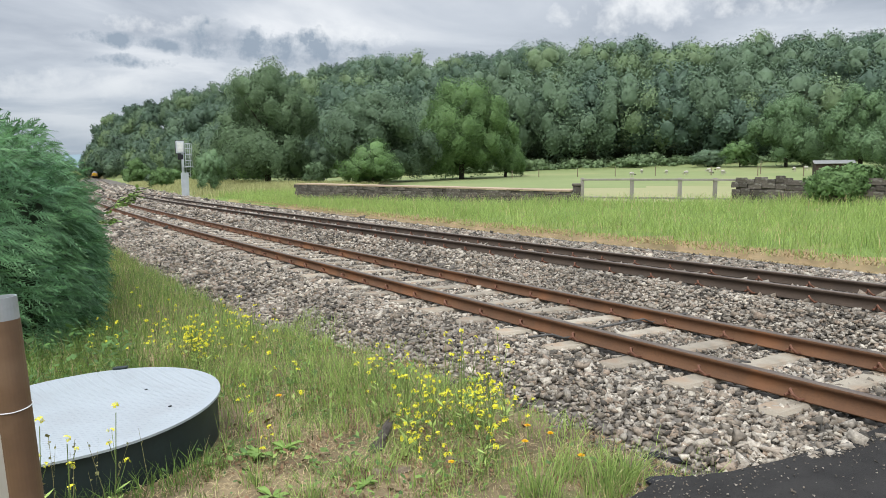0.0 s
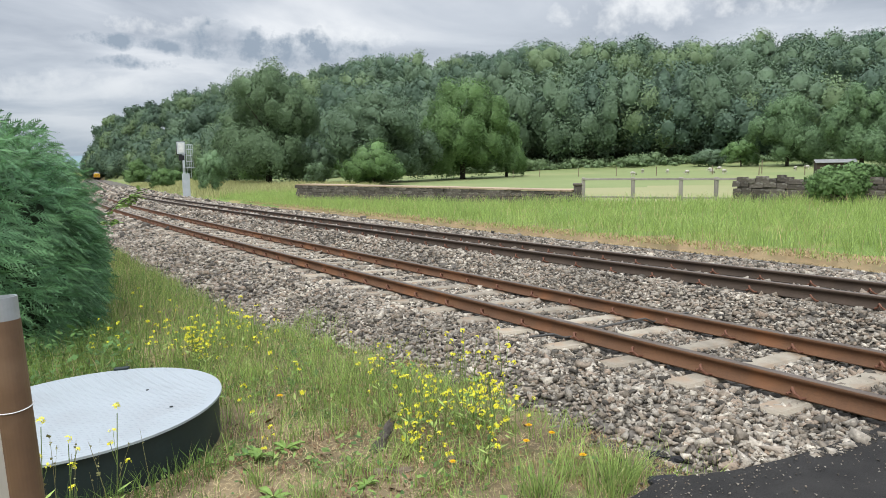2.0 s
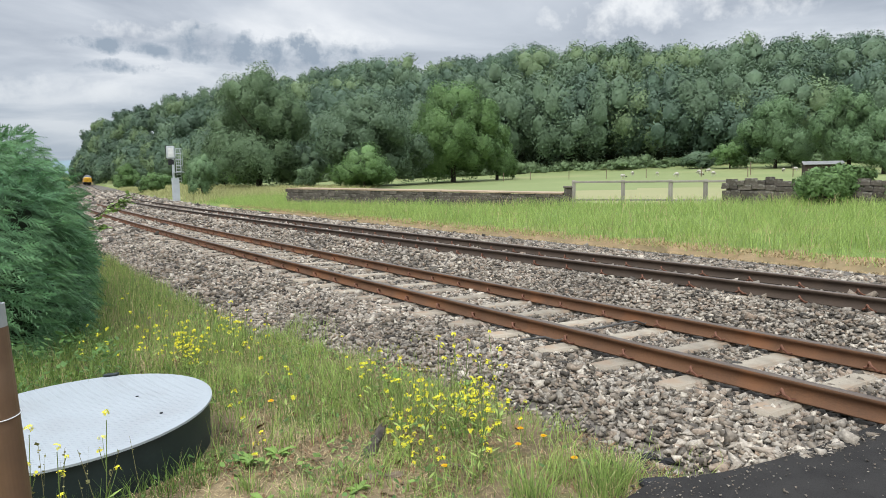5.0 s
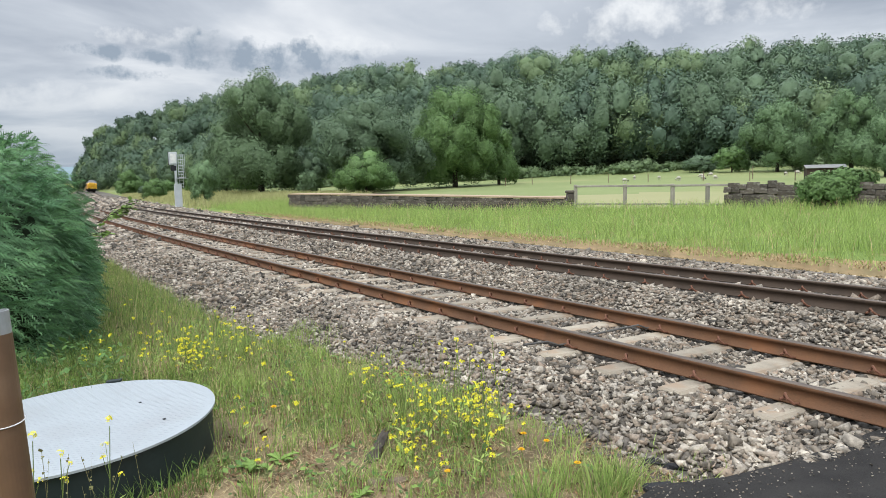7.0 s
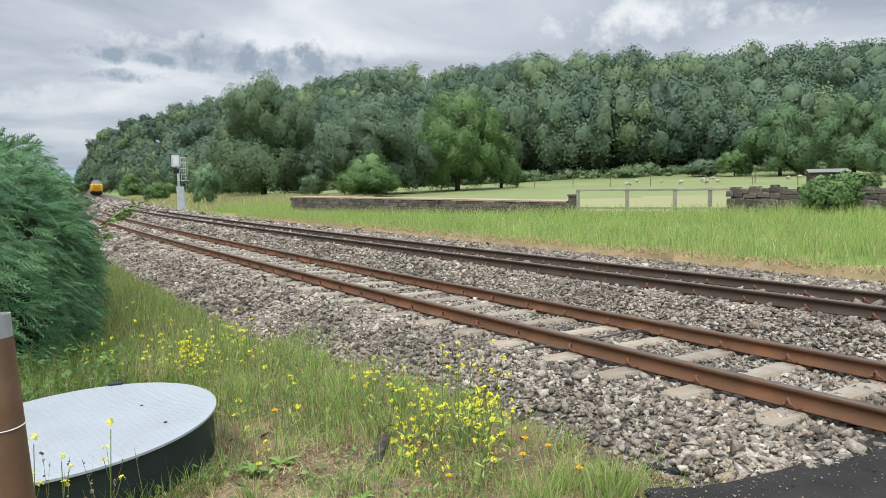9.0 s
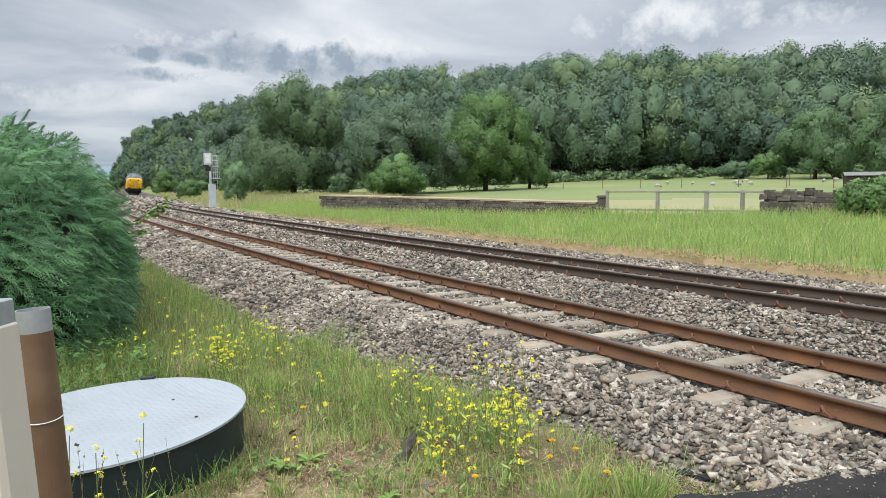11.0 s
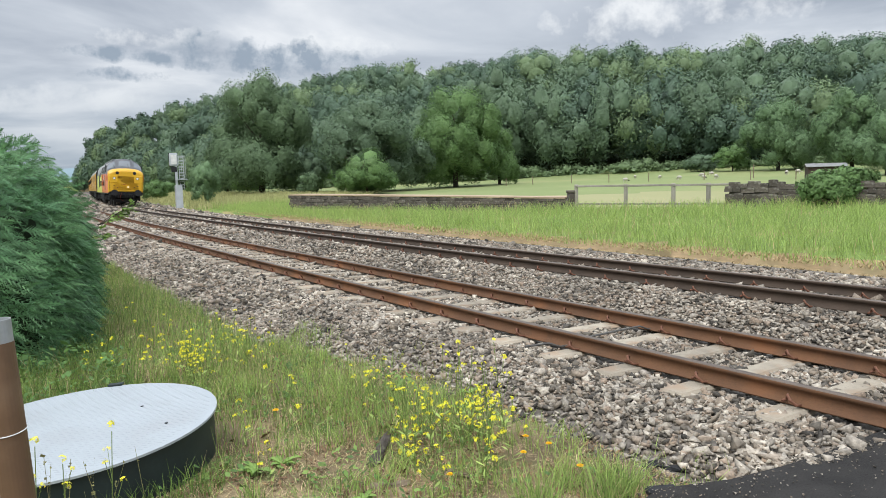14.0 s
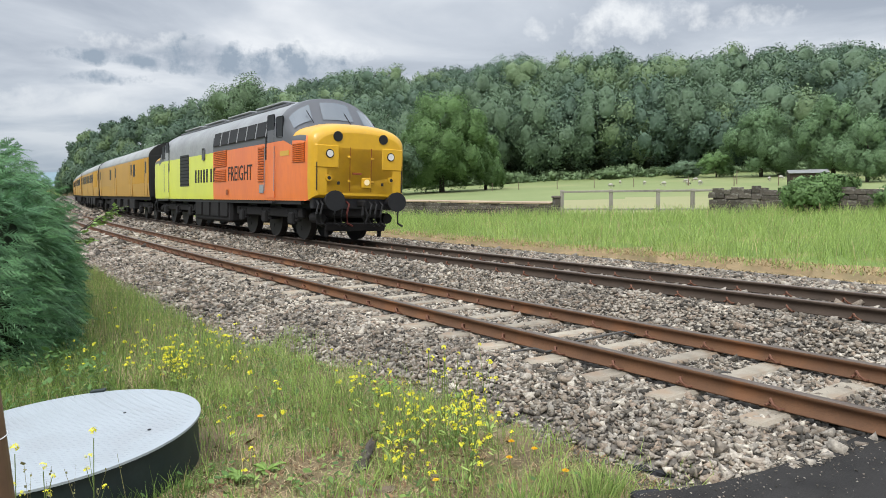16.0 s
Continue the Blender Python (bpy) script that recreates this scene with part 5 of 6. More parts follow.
def build_bank():
    # tall grass between the far track and the platform wall
    rng, s, o, x, y = scatter(81, 140000, -14, 66, 9.7, 30)
    wall = np.interp(x, [-60, -11.2, -11, 0.2, 6.7, 18.3, 60], [75, 75, 51.7, 41, 36.9, 29.8, 20])
    k = (y < wall - 0.25)
    c = clump(x[k], y[k], 0.5, 4)
    x, y, o = x[k], y[k], o[k]
    k = rng.random(len(x)) < 0.35 + 0.8 * c
    x, y, o, c = x[k], y[k], o[k], c[k]
    h = rng.uniform(0.2, 0.66, len(x)) * (0.5 + 0.9 * c) * np.clip((o - 9.6 - 0.9 * (c - 0.5)) / 1.5, 0.2, 1)
    blades("bank_grass", x, y, ground_z(x, y) - 0.03, h, 0.0095, 0.65, M_TALL, 82, "tall bright green grass on the bank")
    rng, s, o, x, y = scatter(83, 7000, -14, 60, 11, 30)
    wall = np.interp(x, [-11, 0.2, 6.7, 18.3, 60], [51.7, 41, 36.9, 29.8, 20])
    k = (y < wall - 0.2) & (rng.random(len(x)) < np.where(y > wall - 3.5, 1.0, 0.3))
    x, y = x[k], y[k]
    blades("seeding_grass", x, y, ground_z(x, y), rng.uniform(0.35, 0.75, len(x)), 0.007, 0.4, M_STRAW, 84, "pale seeding grass stems on the bank")
    # dry mossy edge of the ballast
    rng, s, o, x, y = scatter(85, 40000, -14, 50, 9.2, 11.0)
    c = clump(x, y, 0.8, 6)
    k = rng.random(len(x)) < c
    x, y, o = x[k], y[k], o[k]
    z = np.maximum(ground_z(x, y), bed_z(o))
    blades("dry_edge", x, y, z, rng.uniform(0.02, 0.08, len(x)), 0.014, 1.8, M_EDGE, 86, "orange-brown dry moss and grass edging the ballast")
    # rough grass further along the line
    rng, s, o, x, y = scatter(87, 22000, 60, 190, 9.2, 26)
    blades("lineside_grass", x, y, ground_z(x, y) - 0.03, rng.uniform(0.35, 0.8, len(x)), 0.03, 0.4, M_TALLDRY, 88, "rough lineside grass in the distance")
    # hay field stubble and pale grass beyond the wall
    rng = np.random.default_rng(89)
    x, y = rng.uniform(-30, 60, 52000), rng.uniform(35, 100, 52000)
    wall = np.interp(x, [-11, 0.2, 6.7, 18.3, 60], [51.7, 41, 36.9, 29.8, 20])
    s, o = line_so(x, y)
    k = (y > wall + 1.2) & (o > 16) & (rng.random(len(x)) < np.where(x < -8, 1.0, 0.0))
    x, y = x[k], y[k]
    blades("field_grass", x, y, ground_z(x, y) - 0.02, rng.uniform(0.05, 0.14, len(x)) * np.where(x < -8, 4.5, 1.0), 0.03, 0.9, M_TALLDRY, 91, "pale yellow-green field grass")


M_EDGE = shader("dry_moss", (0.42, 0.315, 0.165), 0.9, dark=(0.30, 0.235, 0.12), scale=0.8, fine=8, island=0.3)
M_TALLDRY = shader("pale_rough_grass", (0.42, 0.40, 0.19), 0.8, dark=(0.30, 0.32, 0.13), scale=0.15, fine=2, island=0.3, translucent=0.2)
build_bank()


def bracken():
    """Low growth along the foot of the wood."""
    rng = np.random.default_rng(33)
    Vs, Fs, base = [], [], 0
    P = FOOT[1:5]
    for a, b in zip(P[:-1], P[1:]):
        ln = np.hypot(*(b - a))
        for u in np.arange(0, ln, 1.6):
            q = a + (b - a) * u / ln + rng.normal(0, 0.8, 2) - np.array((0, 2.0))
            r = rng.uniform(1.2, 2.9)
            z = float(ground_z([q[0]], [q[1]])[0])
            V, F, N = crown(rng, (q[0], q[1], z + r * 0.35), (r * 1.25, r * 1.1, r * rng.uniform(0.4, 0.9)), 330, 0.24, 8)
            Vs.append(V)
            Fs.append(F + base)
            base += len(V)
    ob = mk("bracken", np.concatenate(Vs), np.concatenate(Fs), M_LEAF_C)
    tagged(ob, "low bracken and scrub along the wood's foot", "undergrowth", kind="stuff")


bracken()


def flower_bm(rng, r, orange=False):
    """A loose head of small four-petalled flowers."""
    bm = bmesh.new()
    for k in range(7):
        c = Vector((rng.uniform(-1, 1), rng.uniform(-1, 1), rng.uniform(-0.7, 0.7))) * r * 0.75
        nrm = (c + Vector((0, 0, r * 0.6))).normalized()
        u = nrm.orthogonal().normalized()
        v = nrm.cross(u)
        for q in range(4):
            a = q * math.pi / 2 + rng.uniform(0, 0.4)
            d = u * math.cos(a) + v * math.sin(a)
            e = u * -math.sin(a) + v * math.cos(a)
            w = r * 0.42
            p = [c, c + d * w * 0.7 + e * w * 0.45 + nrm * w * 0.2, c + d * w * 1.15 + nrm * w * 0.1, c + d * w * 0.7 - e * w * 0.45 + nrm * w * 0.2]
            bm.faces.new([bm.verts.new(x) for x in p])
    return bm


FLOWERS = []
for k_ in range(5):
    b_ = flower_bm(random.Random(200 + k_), 0.021)
    me_ = bpy.data.meshes.new("flower_head")
    b_.to_mesh(me_)
    b_.free()
    me_.materials.append(M_FLOWER)
    FLOWERS.append(me_)


def mustard(x, y, h, heads, seed, spread=0.16):
    rng = random.Random(seed)
    z = float(ground_z([x], [y])[0]) - 0.02
    t = empty("mustard_plant", Matrix.Translation((x, y, z)), "wild mustard with thin stems and yellow flowers", "wild flower", "wild mustard plants")
    lean = Vector((rng.uniform(-0.12, 0.12), rng.uniform(-0.12, 0.12), 0))
    top = Vector((lean.x * h, lean.y * h, h))
    stem = part("stem", tube([Vector((0, 0, 0)), top * 0.5 + Vector((rng.uniform(-0.02, 0.02), rng.uniform(-0.02, 0.02), 0)), top], 0.0026, 5), M_STEM, t)
    for i in range(heads):
        f = rng.uniform(0.35, 0.9) if i else 1.0
        a = rng.uniform(0, 6.28)
        p0 = top * max(f - 0.2, 0.15)
        e = top * f + Vector((math.cos(a), math.sin(a), 0)) * spread * rng.uniform(0.3, 1.0) * (0 if not i else 1) + Vector((0, 0, rng.uniform(0, 0.05)))
        if i:
            part("branch", tube([p0, (p0 + e) / 2 + Vector((0, 0, -0.01)), e], 0.0017, 4), M_STEM, t)
        q = new("flower_head", FLOWERS[rng.randrange(5)])
        q.parent = t
        q.location = e
        s = rng.uniform(0.7, 1.35)
        q.scale = (s, s, s)
        q.rotation_euler = (0, 0, rng.uniform(0, 6))
    # a few narrow leaves
    V, F = [], []
    for i in range(6):
        a, zz = rng.uniform(0, 6.28), rng.uniform(0.02, 0.4) * h
        d = Vector((math.cos(a), math.sin(a), 0.4)) * rng.uniform(0.05, 0.11)
        sd = Vector((-math.sin(a), math.cos(a), 0)) * 0.012
        b = Vector((lean.x * zz, lean.y * zz, zz))
        k = len(V)
        V += [tuple(b), tuple(b + d * 0.5 + sd), tuple(b + d), tuple(b + d * 0.5 - sd)]
        F.append((k, k + 1, k + 2, k + 3))
    mk("leaves", V, F, M_GRASS, t)


_r = random.Random(12)
for i_ in range(24):
    mustard(0.06 + _r.gauss(0, 0.27), 4.95 + _r.gauss(0, 0.4), _r.uniform(0.22, 0.85), _r.randint(5, 10), 300 + i_, 0.15)
for i_ in range(20):
    mustard(-2.55 + _r.gauss(0, 0.36), 7.3 + _r.gauss(0, 0.4), _r.uniform(0.35, 0.62), _r.randint(5, 8), 330 + i_, 0.14)
for i_, (mx, my, mh) in enumerate(((-2.35, 3.78, 0.62), (-2.15, 3.72, 0.55), (-1.95, 3.85, 0.66), (-2.6, 3.75, 0.5), (-1.3, 5.6, 0.45), (-1.7, 6.2, 0.5), (-0.9, 6.5, 0.5), (-1.55, 5.2, 0.4), (-3.9, 8.5, 0.6), (-3.4, 8.2, 0.5), (-1.9, 7.6, 0.5), (-0.6, 5.6, 0.45), (0.35, 5.6, 0.5), (0.28, 4.9, 0.5), (-1.2, 4.5, 0.3), (-3.3, 6.9, 0.5))):
    mustard(mx, my, mh, 4, 360 + i_, 0.1)


def dandelion(x, y, h, seed):
    z = float(ground_z([x], [y])[0]) - 0.01
    t = empty("dandelion", Matrix.Translation((x, y, z)), "single orange-yellow dandelion on a thin stalk", "wild flower", "dandelions")
    part("stalk", tube([Vector((0, 0, 0)), Vector((0.01, 0.01, h * 0.5)), Vector((0, 0.02, h))], 0.003, 5), M_STEM, t)
    bm = bmesh.new()
    rng = random.Random(seed)
    for ring, (n, r, up) in enumerate(((16, 0.028, 0.002), (12, 0.02, 0.007), (8, 0.012, 0.010))):
        for i in range(n):
            a = 6.2832 * i / n + ring * 0.3
            d, e = Vector((math.cos(a), math.sin(a), 0)), Vector((-math.sin(a), math.cos(a), 0))
            c = Vector((0, 0.02, h))
            bm.faces.new([bm.verts.new(p) for p in (c, c + d * r * 0.7 + e * 0.004 + Vector((0, 0, up)), c + d * r + Vector((0, 0, up)), c + d * r * 0.7 - e * 0.004 + Vector((0, 0, up)))])
    part("bloom", bm, M_DANDELION, t)


M_DANDELION = shader("dandelion_petal", (0.85, 0.55, 0.01), 0.6, dark=(0.8, 0.42, 0.01), scale=40, translucent=0.2)
for i_, (dx, dy, dh) in enumerate(((0.56, 4.95, 0.14), (0.52, 4.75, 0.10), (0.85, 4.4, 0.14), (-1.32, 5.2, 0.3), (0.0, 4.5, 0.06), (0.72, 4.9, 0.1))):
    dandelion(dx, dy, dh, i_)


def broad_weed(x, y, r, n, seed):
    rng = random.Random(seed)
    z = float(ground_z([x], [y])[0])
    t = empty("broad_leaved_weed", Matrix.Translation((x, y, z)), "broad-leaved green weed in the verge", "weed", "broad-leaved weeds")
    for i in range(n):
        V, F = [], []
        a, u = rng.uniform(0, 6.28), rng.uniform(0.2, 1.0)
        L, w = r * rng.uniform(0.6, 1.1), r * rng.uniform(0.13, 0.22)
        d, e = Vector((math.cos(a), math.sin(a), 0)), Vector((-math.sin(a), math.cos(a), 0))
        for f, ww, hh in ((0.05, 0.15, 0.0), (0.35, 0.8, 0.22 * u), (0.7, 1.0, 0.38 * u), (1.0, 0.1, 0.30 * u)):
            V += [tuple(d * L * f - e * w * ww + Vector((0, 0, L * hh + 0.02))), tuple(d * L * f + Vector((0, 0, L * hh + 0.01))), tuple(d * L * f + e * w * ww + Vector((0, 0, L * hh + 0.02)))]
        for q in range(3):
            for c in (0, 1):
                F.append((q * 3 + c, q * 3 + c + 1, q * 3 + c + 4, q * 3 + c + 3))
        mk("leaf", V, F, M_WEED, t)


for i_, (wx, wy, wr, wn) in enumerate(((-1.35, 4.75, 0.16, 12), (-1.2, 4.85, 0.13, 9), (-0.55, 4.25, 0.1, 10), (-1.1, 4.1, 0.12, 10), (-2.15, 3.6, 0.18, 14), (-1.95, 3.55, 0.16, 12), (-2.5, 3.6, 0.2, 14), (0.15, 5.9, 0.16, 9), (-4.2, 6.9, 0.22, 14), (-4.6, 7.2, 0.25, 12), (-3.7, 7.0, 0.2, 12), (0.2, 6.4, 0.14, 8), (-1.7, 3.9, 0.12, 9), (-0.2, 4.0, 0.09, 8), (-3.3, 6.4, 0.18, 10))):
    broad_weed(wx, wy, wr, wn, 500 + i_)


# ---- bits lying in the verge ----
def log(name, x, y, length, r, turn, lean, label, mat, seed, z=None):
    bm = bmesh.new()
    rng = random.Random(seed)
    add_cyl(bm, (-length / 2, 0, 0), (length / 2, 0, 0), r, r * 0.7, 9)
    bmesh.ops.subdivide_edges(bm, edges=[e for e in bm.edges if abs(e.verts[0].co.x - e.verts[1].co.x) > length * 0.5], cuts=5)
    for v in bm.verts:
        v.co += Vector((rng.uniform(-1, 1) * r * 0.9, rng.uniform(-1, 1) * r * 0.5, rng.uniform(-1, 1) * r * 0.5))
        v.co.z *= 0.75
    ob = part(name, bm, mat)
    zz = (float(ground_z([x], [y])[0]) if z is None else z) + r * 0.55
    ob.matrix_world = Matrix.Translation((x, y, zz)) @ Matrix.Rotation(turn, 4, "Z") @ Matrix.Rotation(lean, 4, "Y")
    tagged(ob, label, "debris" if mat is M_RUBBER else "driftwood")


log("dead_branch", -0.52, 4.95, 0.42, 0.042, 1.2, -0.4, "short weathered dark branch leaning in grass", M_DARKWOOD, 1)
log("wood_piece", -0.40, 4.45, 0.24, 0.028, 0.15, 0.0, "split piece of pale dead wood", M_DEADWOOD, 2)
log("bark_chip", 0.05, 4.62, 0.2, 0.02, -0.5, 0.0, "reddish strip of dead bark", M_DEADWOOD, 3)
log("burnt_timber", 1.55, 4.6, 0.4, 0.045, -0.6, 0.0, "charred timber piece among ballast", M_RUBBER, 4, -0.36)
_o = part("rubber_block", box((0, 0, 0), (0.19, 0.085, 0.05), 0.014), M_RUBBER)
_o.matrix_world = Matrix.Translation((1.26, 4.02, -0.20)) @ Matrix.Rotation(0.12, 4, "Z")
tagged(_o, "small black rubber block at the asphalt edge", "block")


def loose_cable(s, label):
    m = line_pose(s, 0.75, -0.145)
    pts = [m @ Vector((x, 0.05 * math.sin(x * 2.2) + 0.04, 0.012 + (0.02 if abs(abs(x) - 0.75) > 0.2 else -0.035))) for x in np.linspace(-1.35, 1.3, 18)]
    tagged(part("track_cable", tube(pts, 0.012, 6), M_CABLE), label, "cable")


loose_cable(SLEEPER_0 + 3 * SLEEPER_STEP + 0.12, "grey cable crossing under the rails")


# ---- twigs that lean out of the hedge ----
def bramble(x, y, z, seed, n=5, reach=0.9):
    rng = random.Random(seed)
    t = empty("bramble", Matrix.Translation((x, y, z)), "thin bramble shoots leaning out of the hedge", "shrub")
    for i in range(n):
        a = rng.uniform(-0.6, 0.5)
        d = Vector((math.cos(a), math.sin(a) * 0.5, rng.uniform(0.15, 0.75)))
        L = reach * rng.uniform(0.6, 1.0)
        pts = [Vector((0, 0, 0)), d * L * 0.4, d * L * 0.75 + Vector((0, 0, 0.02)), d * L + Vector((0.03, 0, -0.04))]
        part("shoot", tube(pts, 0.006, 5), M_BARK, t)
        V, F = [], []
        for q in range(26):
            c = pts[1].lerp(pts[3], rng.random())
            u = Vector((rng.uniform(-1, 1), rng.uniform(-1, 1), rng.uniform(-0.6, 0.3))).normalized()
            v = u.cross(Vector((0, 0, 1))).normalized()
            l = rng.uniform(0.07, 0.13)
            k = len(V)
            V += [tuple(c), tuple(c + u * l * 0.5 + v * l * 0.36), tuple(c + u * l), tuple(c + u * l * 0.5 - v * l * 0.36)]
            F.append((k, k + 1, k + 2, k + 3))
        mk("leaves", V, F, M_WEED, t)


bramble(-7.35, 14.9, 0.9, 3, 6, 1.0)
bramble(-7.0, 13.6, 0.7, 4, 4, 0.8)
bramble(-8.2, 11.8, 2.0, 5, 4, 0.7)
bramble(-7.6, 10.6, 2.1, 6, 3, 0.6)

# ---- beyond the wall ----
_rng = np.random.default_rng(44)
_i = empty("ivy", Matrix.Translation((17.2, 30.2, 0.0)), "green ivy and brambles draped over the ruined wall", "climber")
_V, _F, _N = crown(_rng, (-0.3, 0, 0.95), (1.9, 0.75, 0.95), 7000, 0.085, 20, 0.35)
mk("foliage", _V, _F, M_LEAF_OAK, _i, normals=_N)
_V, _F, _N = crown(_rng, (3.0, -2.2, 0.8), (2.4, 0.8, 0.8), 5000, 0.085, 14, 0.35)
mk("foliage", _V, _F, M_LEAF_OAK, _i, normals=_N)


def sheep(x, y, turn, seed):
    z = float(ground_z([x], [y])[0])
    t = empty("sheep", Matrix.Translation((x, y, z)) @ Matrix.Rotation(turn, 4, "Z") @ Matrix.Scale(0.62, 4), "white woolly sheep grazing in the pasture", "sheep", "sheep in the field")
    bm = bmesh.new()
    bmesh.ops.create_icosphere(bm, subdivisions=2, radius=0.5)
    for v in bm.verts:
        v.co = Vector((v.co.x * 1.15, v.co.y * 0.62, v.co.z * 0.62 + 0.68)) + Vector((0, 0, 0.03 * noise.noise(v.co * 9)))
    part("fleece", bm, M_SHEEP, t)
    bm = bmesh.new()
    bmesh.ops.create_icosphere(bm, subdivisions=1, radius=0.14)
    for v in bm.verts:
        v.co = Vector((v.co.x * 1.5 + 0.72, v.co.y, v.co.z + 0.42))
    part("head", bm, M_SHEEP if seed % 3 else M_DARKFACE, t)
    for lx in (-0.32, 0.32):
        for ly in (-0.14, 0.14):
            part("leg", cyl((lx, ly, 0), (lx, ly, 0.5), 0.045, seg=6), M_SHEEP, t)


for i_, (sx_, sy_) in enumerate(((24.2, 93), (30.3, 98), (31, 92), (33.8, 91), (35.4, 91), (36.5, 99), (45.5, 93), (48.0, 95), (28.5, 104), (39.0, 102))):
    sheep(sx_, sy_, i_ * 1.7, i_)
for i_, (px_, py_) in enumerate(((38.9, 88), (33.5, 90), (27, 92), (36.8, 84), (22.5, 95), (18, 98), (13, 101), (9, 99), (40.2, 80))):
    _p = part("field_post", cyl((0, 0, -0.2), (0, 0, 1.15 if i_ else 1.7), 0.06, 0.05, 7), M_DEADWOOD)
    _p.location = (px_, py_, float(ground_z([px_], [py_])[0]))
    tagged(_p, "thin dark wooden post in the pasture", "post", "field posts")


def build_shed():
    x, y = 42.4, 78.0
    z = float(ground_z([x], [y])[0]) + 0.1
    t = empty("shed", Matrix.Translation((x, y, z)) @ Matrix.Rotation(-0.35, 4, "Z") @ Matrix.Diagonal((1.7, 1.5, 0.85, 1)), "small dark wooden shed with a pale roof", "shed")
    part("wall", box((0, 0, 0.5), (2.2, 1.6, 2.0), 0.02), M_SHED, t)
    for sgn in (-1, 1):
        part("roof_slope", box((0, sgn * 0.46, 1.68), (2.4, 1.08, 0.07), 0.01, Matrix.Rotation(-sgn * 0.42, 4, "X")), M_SHEDROOF, t)
    part("gable", box((0, 0, 1.58), (2.1, 0.8, 0.28), 0.02), M_SHED, t)
    part("door", box((-0.5, -0.81, 0.7), (0.7, 0.04, 1.3), 0.01), M_SHED, t)


build_shed()


def lineside_gate():
    x, y = -52.0, 128.0
    z = float(ground_z([x], [y])[0])
    t = empty("metal_gate", Matrix.Translation((x, y, z)), "grey galvanised field gate beside the line", "gate")
    for k in range(5):
        part("bar", cyl((-1.8, 0, 0.3 + 0.22 * k), (1.8, 0, 0.3 + 0.22 * k), 0.035, seg=6), M_GALV, t)
    for xx in (-1.8, 0, 1.8):
        part("upright", cyl((xx, 0, 0), (xx, 0, 1.3), 0.045, seg=6), M_GALV, t)
    part("marker_post", box((0.6, 0.3, 0.9), (0.3, 0.12, 1.8), 0.01), M_PILOT, t)


lineside_gate()


def distant_hill():
    V, F = [], []
    az = np.radians(np.linspace(-40, -12, 80))
    for i, a in enumerate(az):
        h = 78 + 22 * noise.noise((float(a) * 9, 0, 0)) + 6 * noise.noise((float(a) * 60, 2, 0))
        V += [(2600 * math.sin(a), 2600 * math.cos(a), -10), (2750 * math.sin(a), 2750 * math.cos(a), h), (3100 * math.sin(a), 3100 * math.cos(a), h * 0.8)]
        if i:
            k = 3 * i
            F += [(k - 3, k, k + 1, k - 2), (k - 2, k + 1, k + 2, k - 1)]
    tagged(mk("distant_hill", V, F, M_FARHILL, smooth=True), "hill on the horizon, haze painted blue-green", "hill", kind="structure")


# the blue-grey base colour paints distance haze onto the wooded hill
M_FARHILL = shader("hazed_wooded_hill", (0.20, 0.27, 0.30), 1.0, dark=(0.16, 0.22, 0.25), scale=0.01, fine=0.05)
distant_hill()


# ---- train ----
def prof(hw, zb, zs, zt, e=1.0, arc=8):
    pts = [(hw * 0.985, zb), (hw, zb + 0.35 * (zs - zb)), (hw, min(2.62, zs - 0.12)), (hw, zs)]
    for i in range(1, arc + 1):
        a = math.pi / 2 * i / arc
        pts.append((hw * math.cos(a) ** e, zs + (zt - zs) * math.sin(a) ** e))
    return pts + [(-x, z) for x, z in reversed(pts[:-1])]


def loft(sections, mats, choose, name, parent, label="", smooth=True):
    """Skin through (y, profile) sections, closed at both ends."""
    n = len(sections[0][1])
    V = np.array([(x, y, z) for y, P in sections for x, z in P])
    bm = bmesh.new()
    vs = [bm.verts.new(v) for v in V]
    for i in range(len(sections) - 1):
        for j in range(n):
            k = (j + 1) % n
            f = bm.faces.new((vs[i * n + j], vs[(i + 1) * n + j], vs[(i + 1) * n + k], vs[i * n + k]))
            c = f.calc_center_median()
            f.material_index = choose(c)
            f.smooth = smooth and j not in (0, n - 1) and j != n - 2
    for i in (0, len(sections) - 1):
        f = bm.faces.new([vs[i * n + j] for j in range(n)])
        f.material_index = choose(f.calc_center_median())
    bmesh.ops.recalc_face_normals(bm, faces=bm.faces)
    return part(name, bm, mats, parent, label)


def pane_on(secA, secB, j0, j1, t0, t1, off=0.012, n=6):
    """A pane that follows the skin between two sections, from index j0 to j1 and t0 to t1."""
    def at(j, t):
        i = int(min(j, len(secA[1]) - 2))
        f = j - i
        P = []
        for y, pr in (secA, secB):
            a, b = pr[i], pr[i + 1]
            P.append(Vector((a[0] + (b[0] - a[0]) * f, y, a[1] + (b[1] - a[1]) * f)))
        return P[0].lerp(P[1], t)
    bm = bmesh.new()
    g = []
    for a in range(n + 1):
        row = []
        for b in range(3):
            j, t = j0 + (j1 - j0) * a / n, t0 + (t1 - t0) * b / 2
            p = at(j, t)
            nr = (at(j + 0.05, t) - p).cross(at(j, t + 0.02) - p)
            nr.normalize()
            if nr.dot(Vector((p.x, 0, p.z - 2.2))) < 0:
                nr = -nr
            row.append(bm.verts.new(p + nr * off))
        g.append(row)
    for a in range(n):
        for b in range(2):
            bm.faces.new((g[a][b], g[a + 1][b], g[a + 1][b + 1], g[a][b + 1]))
    return bm


WHEELSETS = []


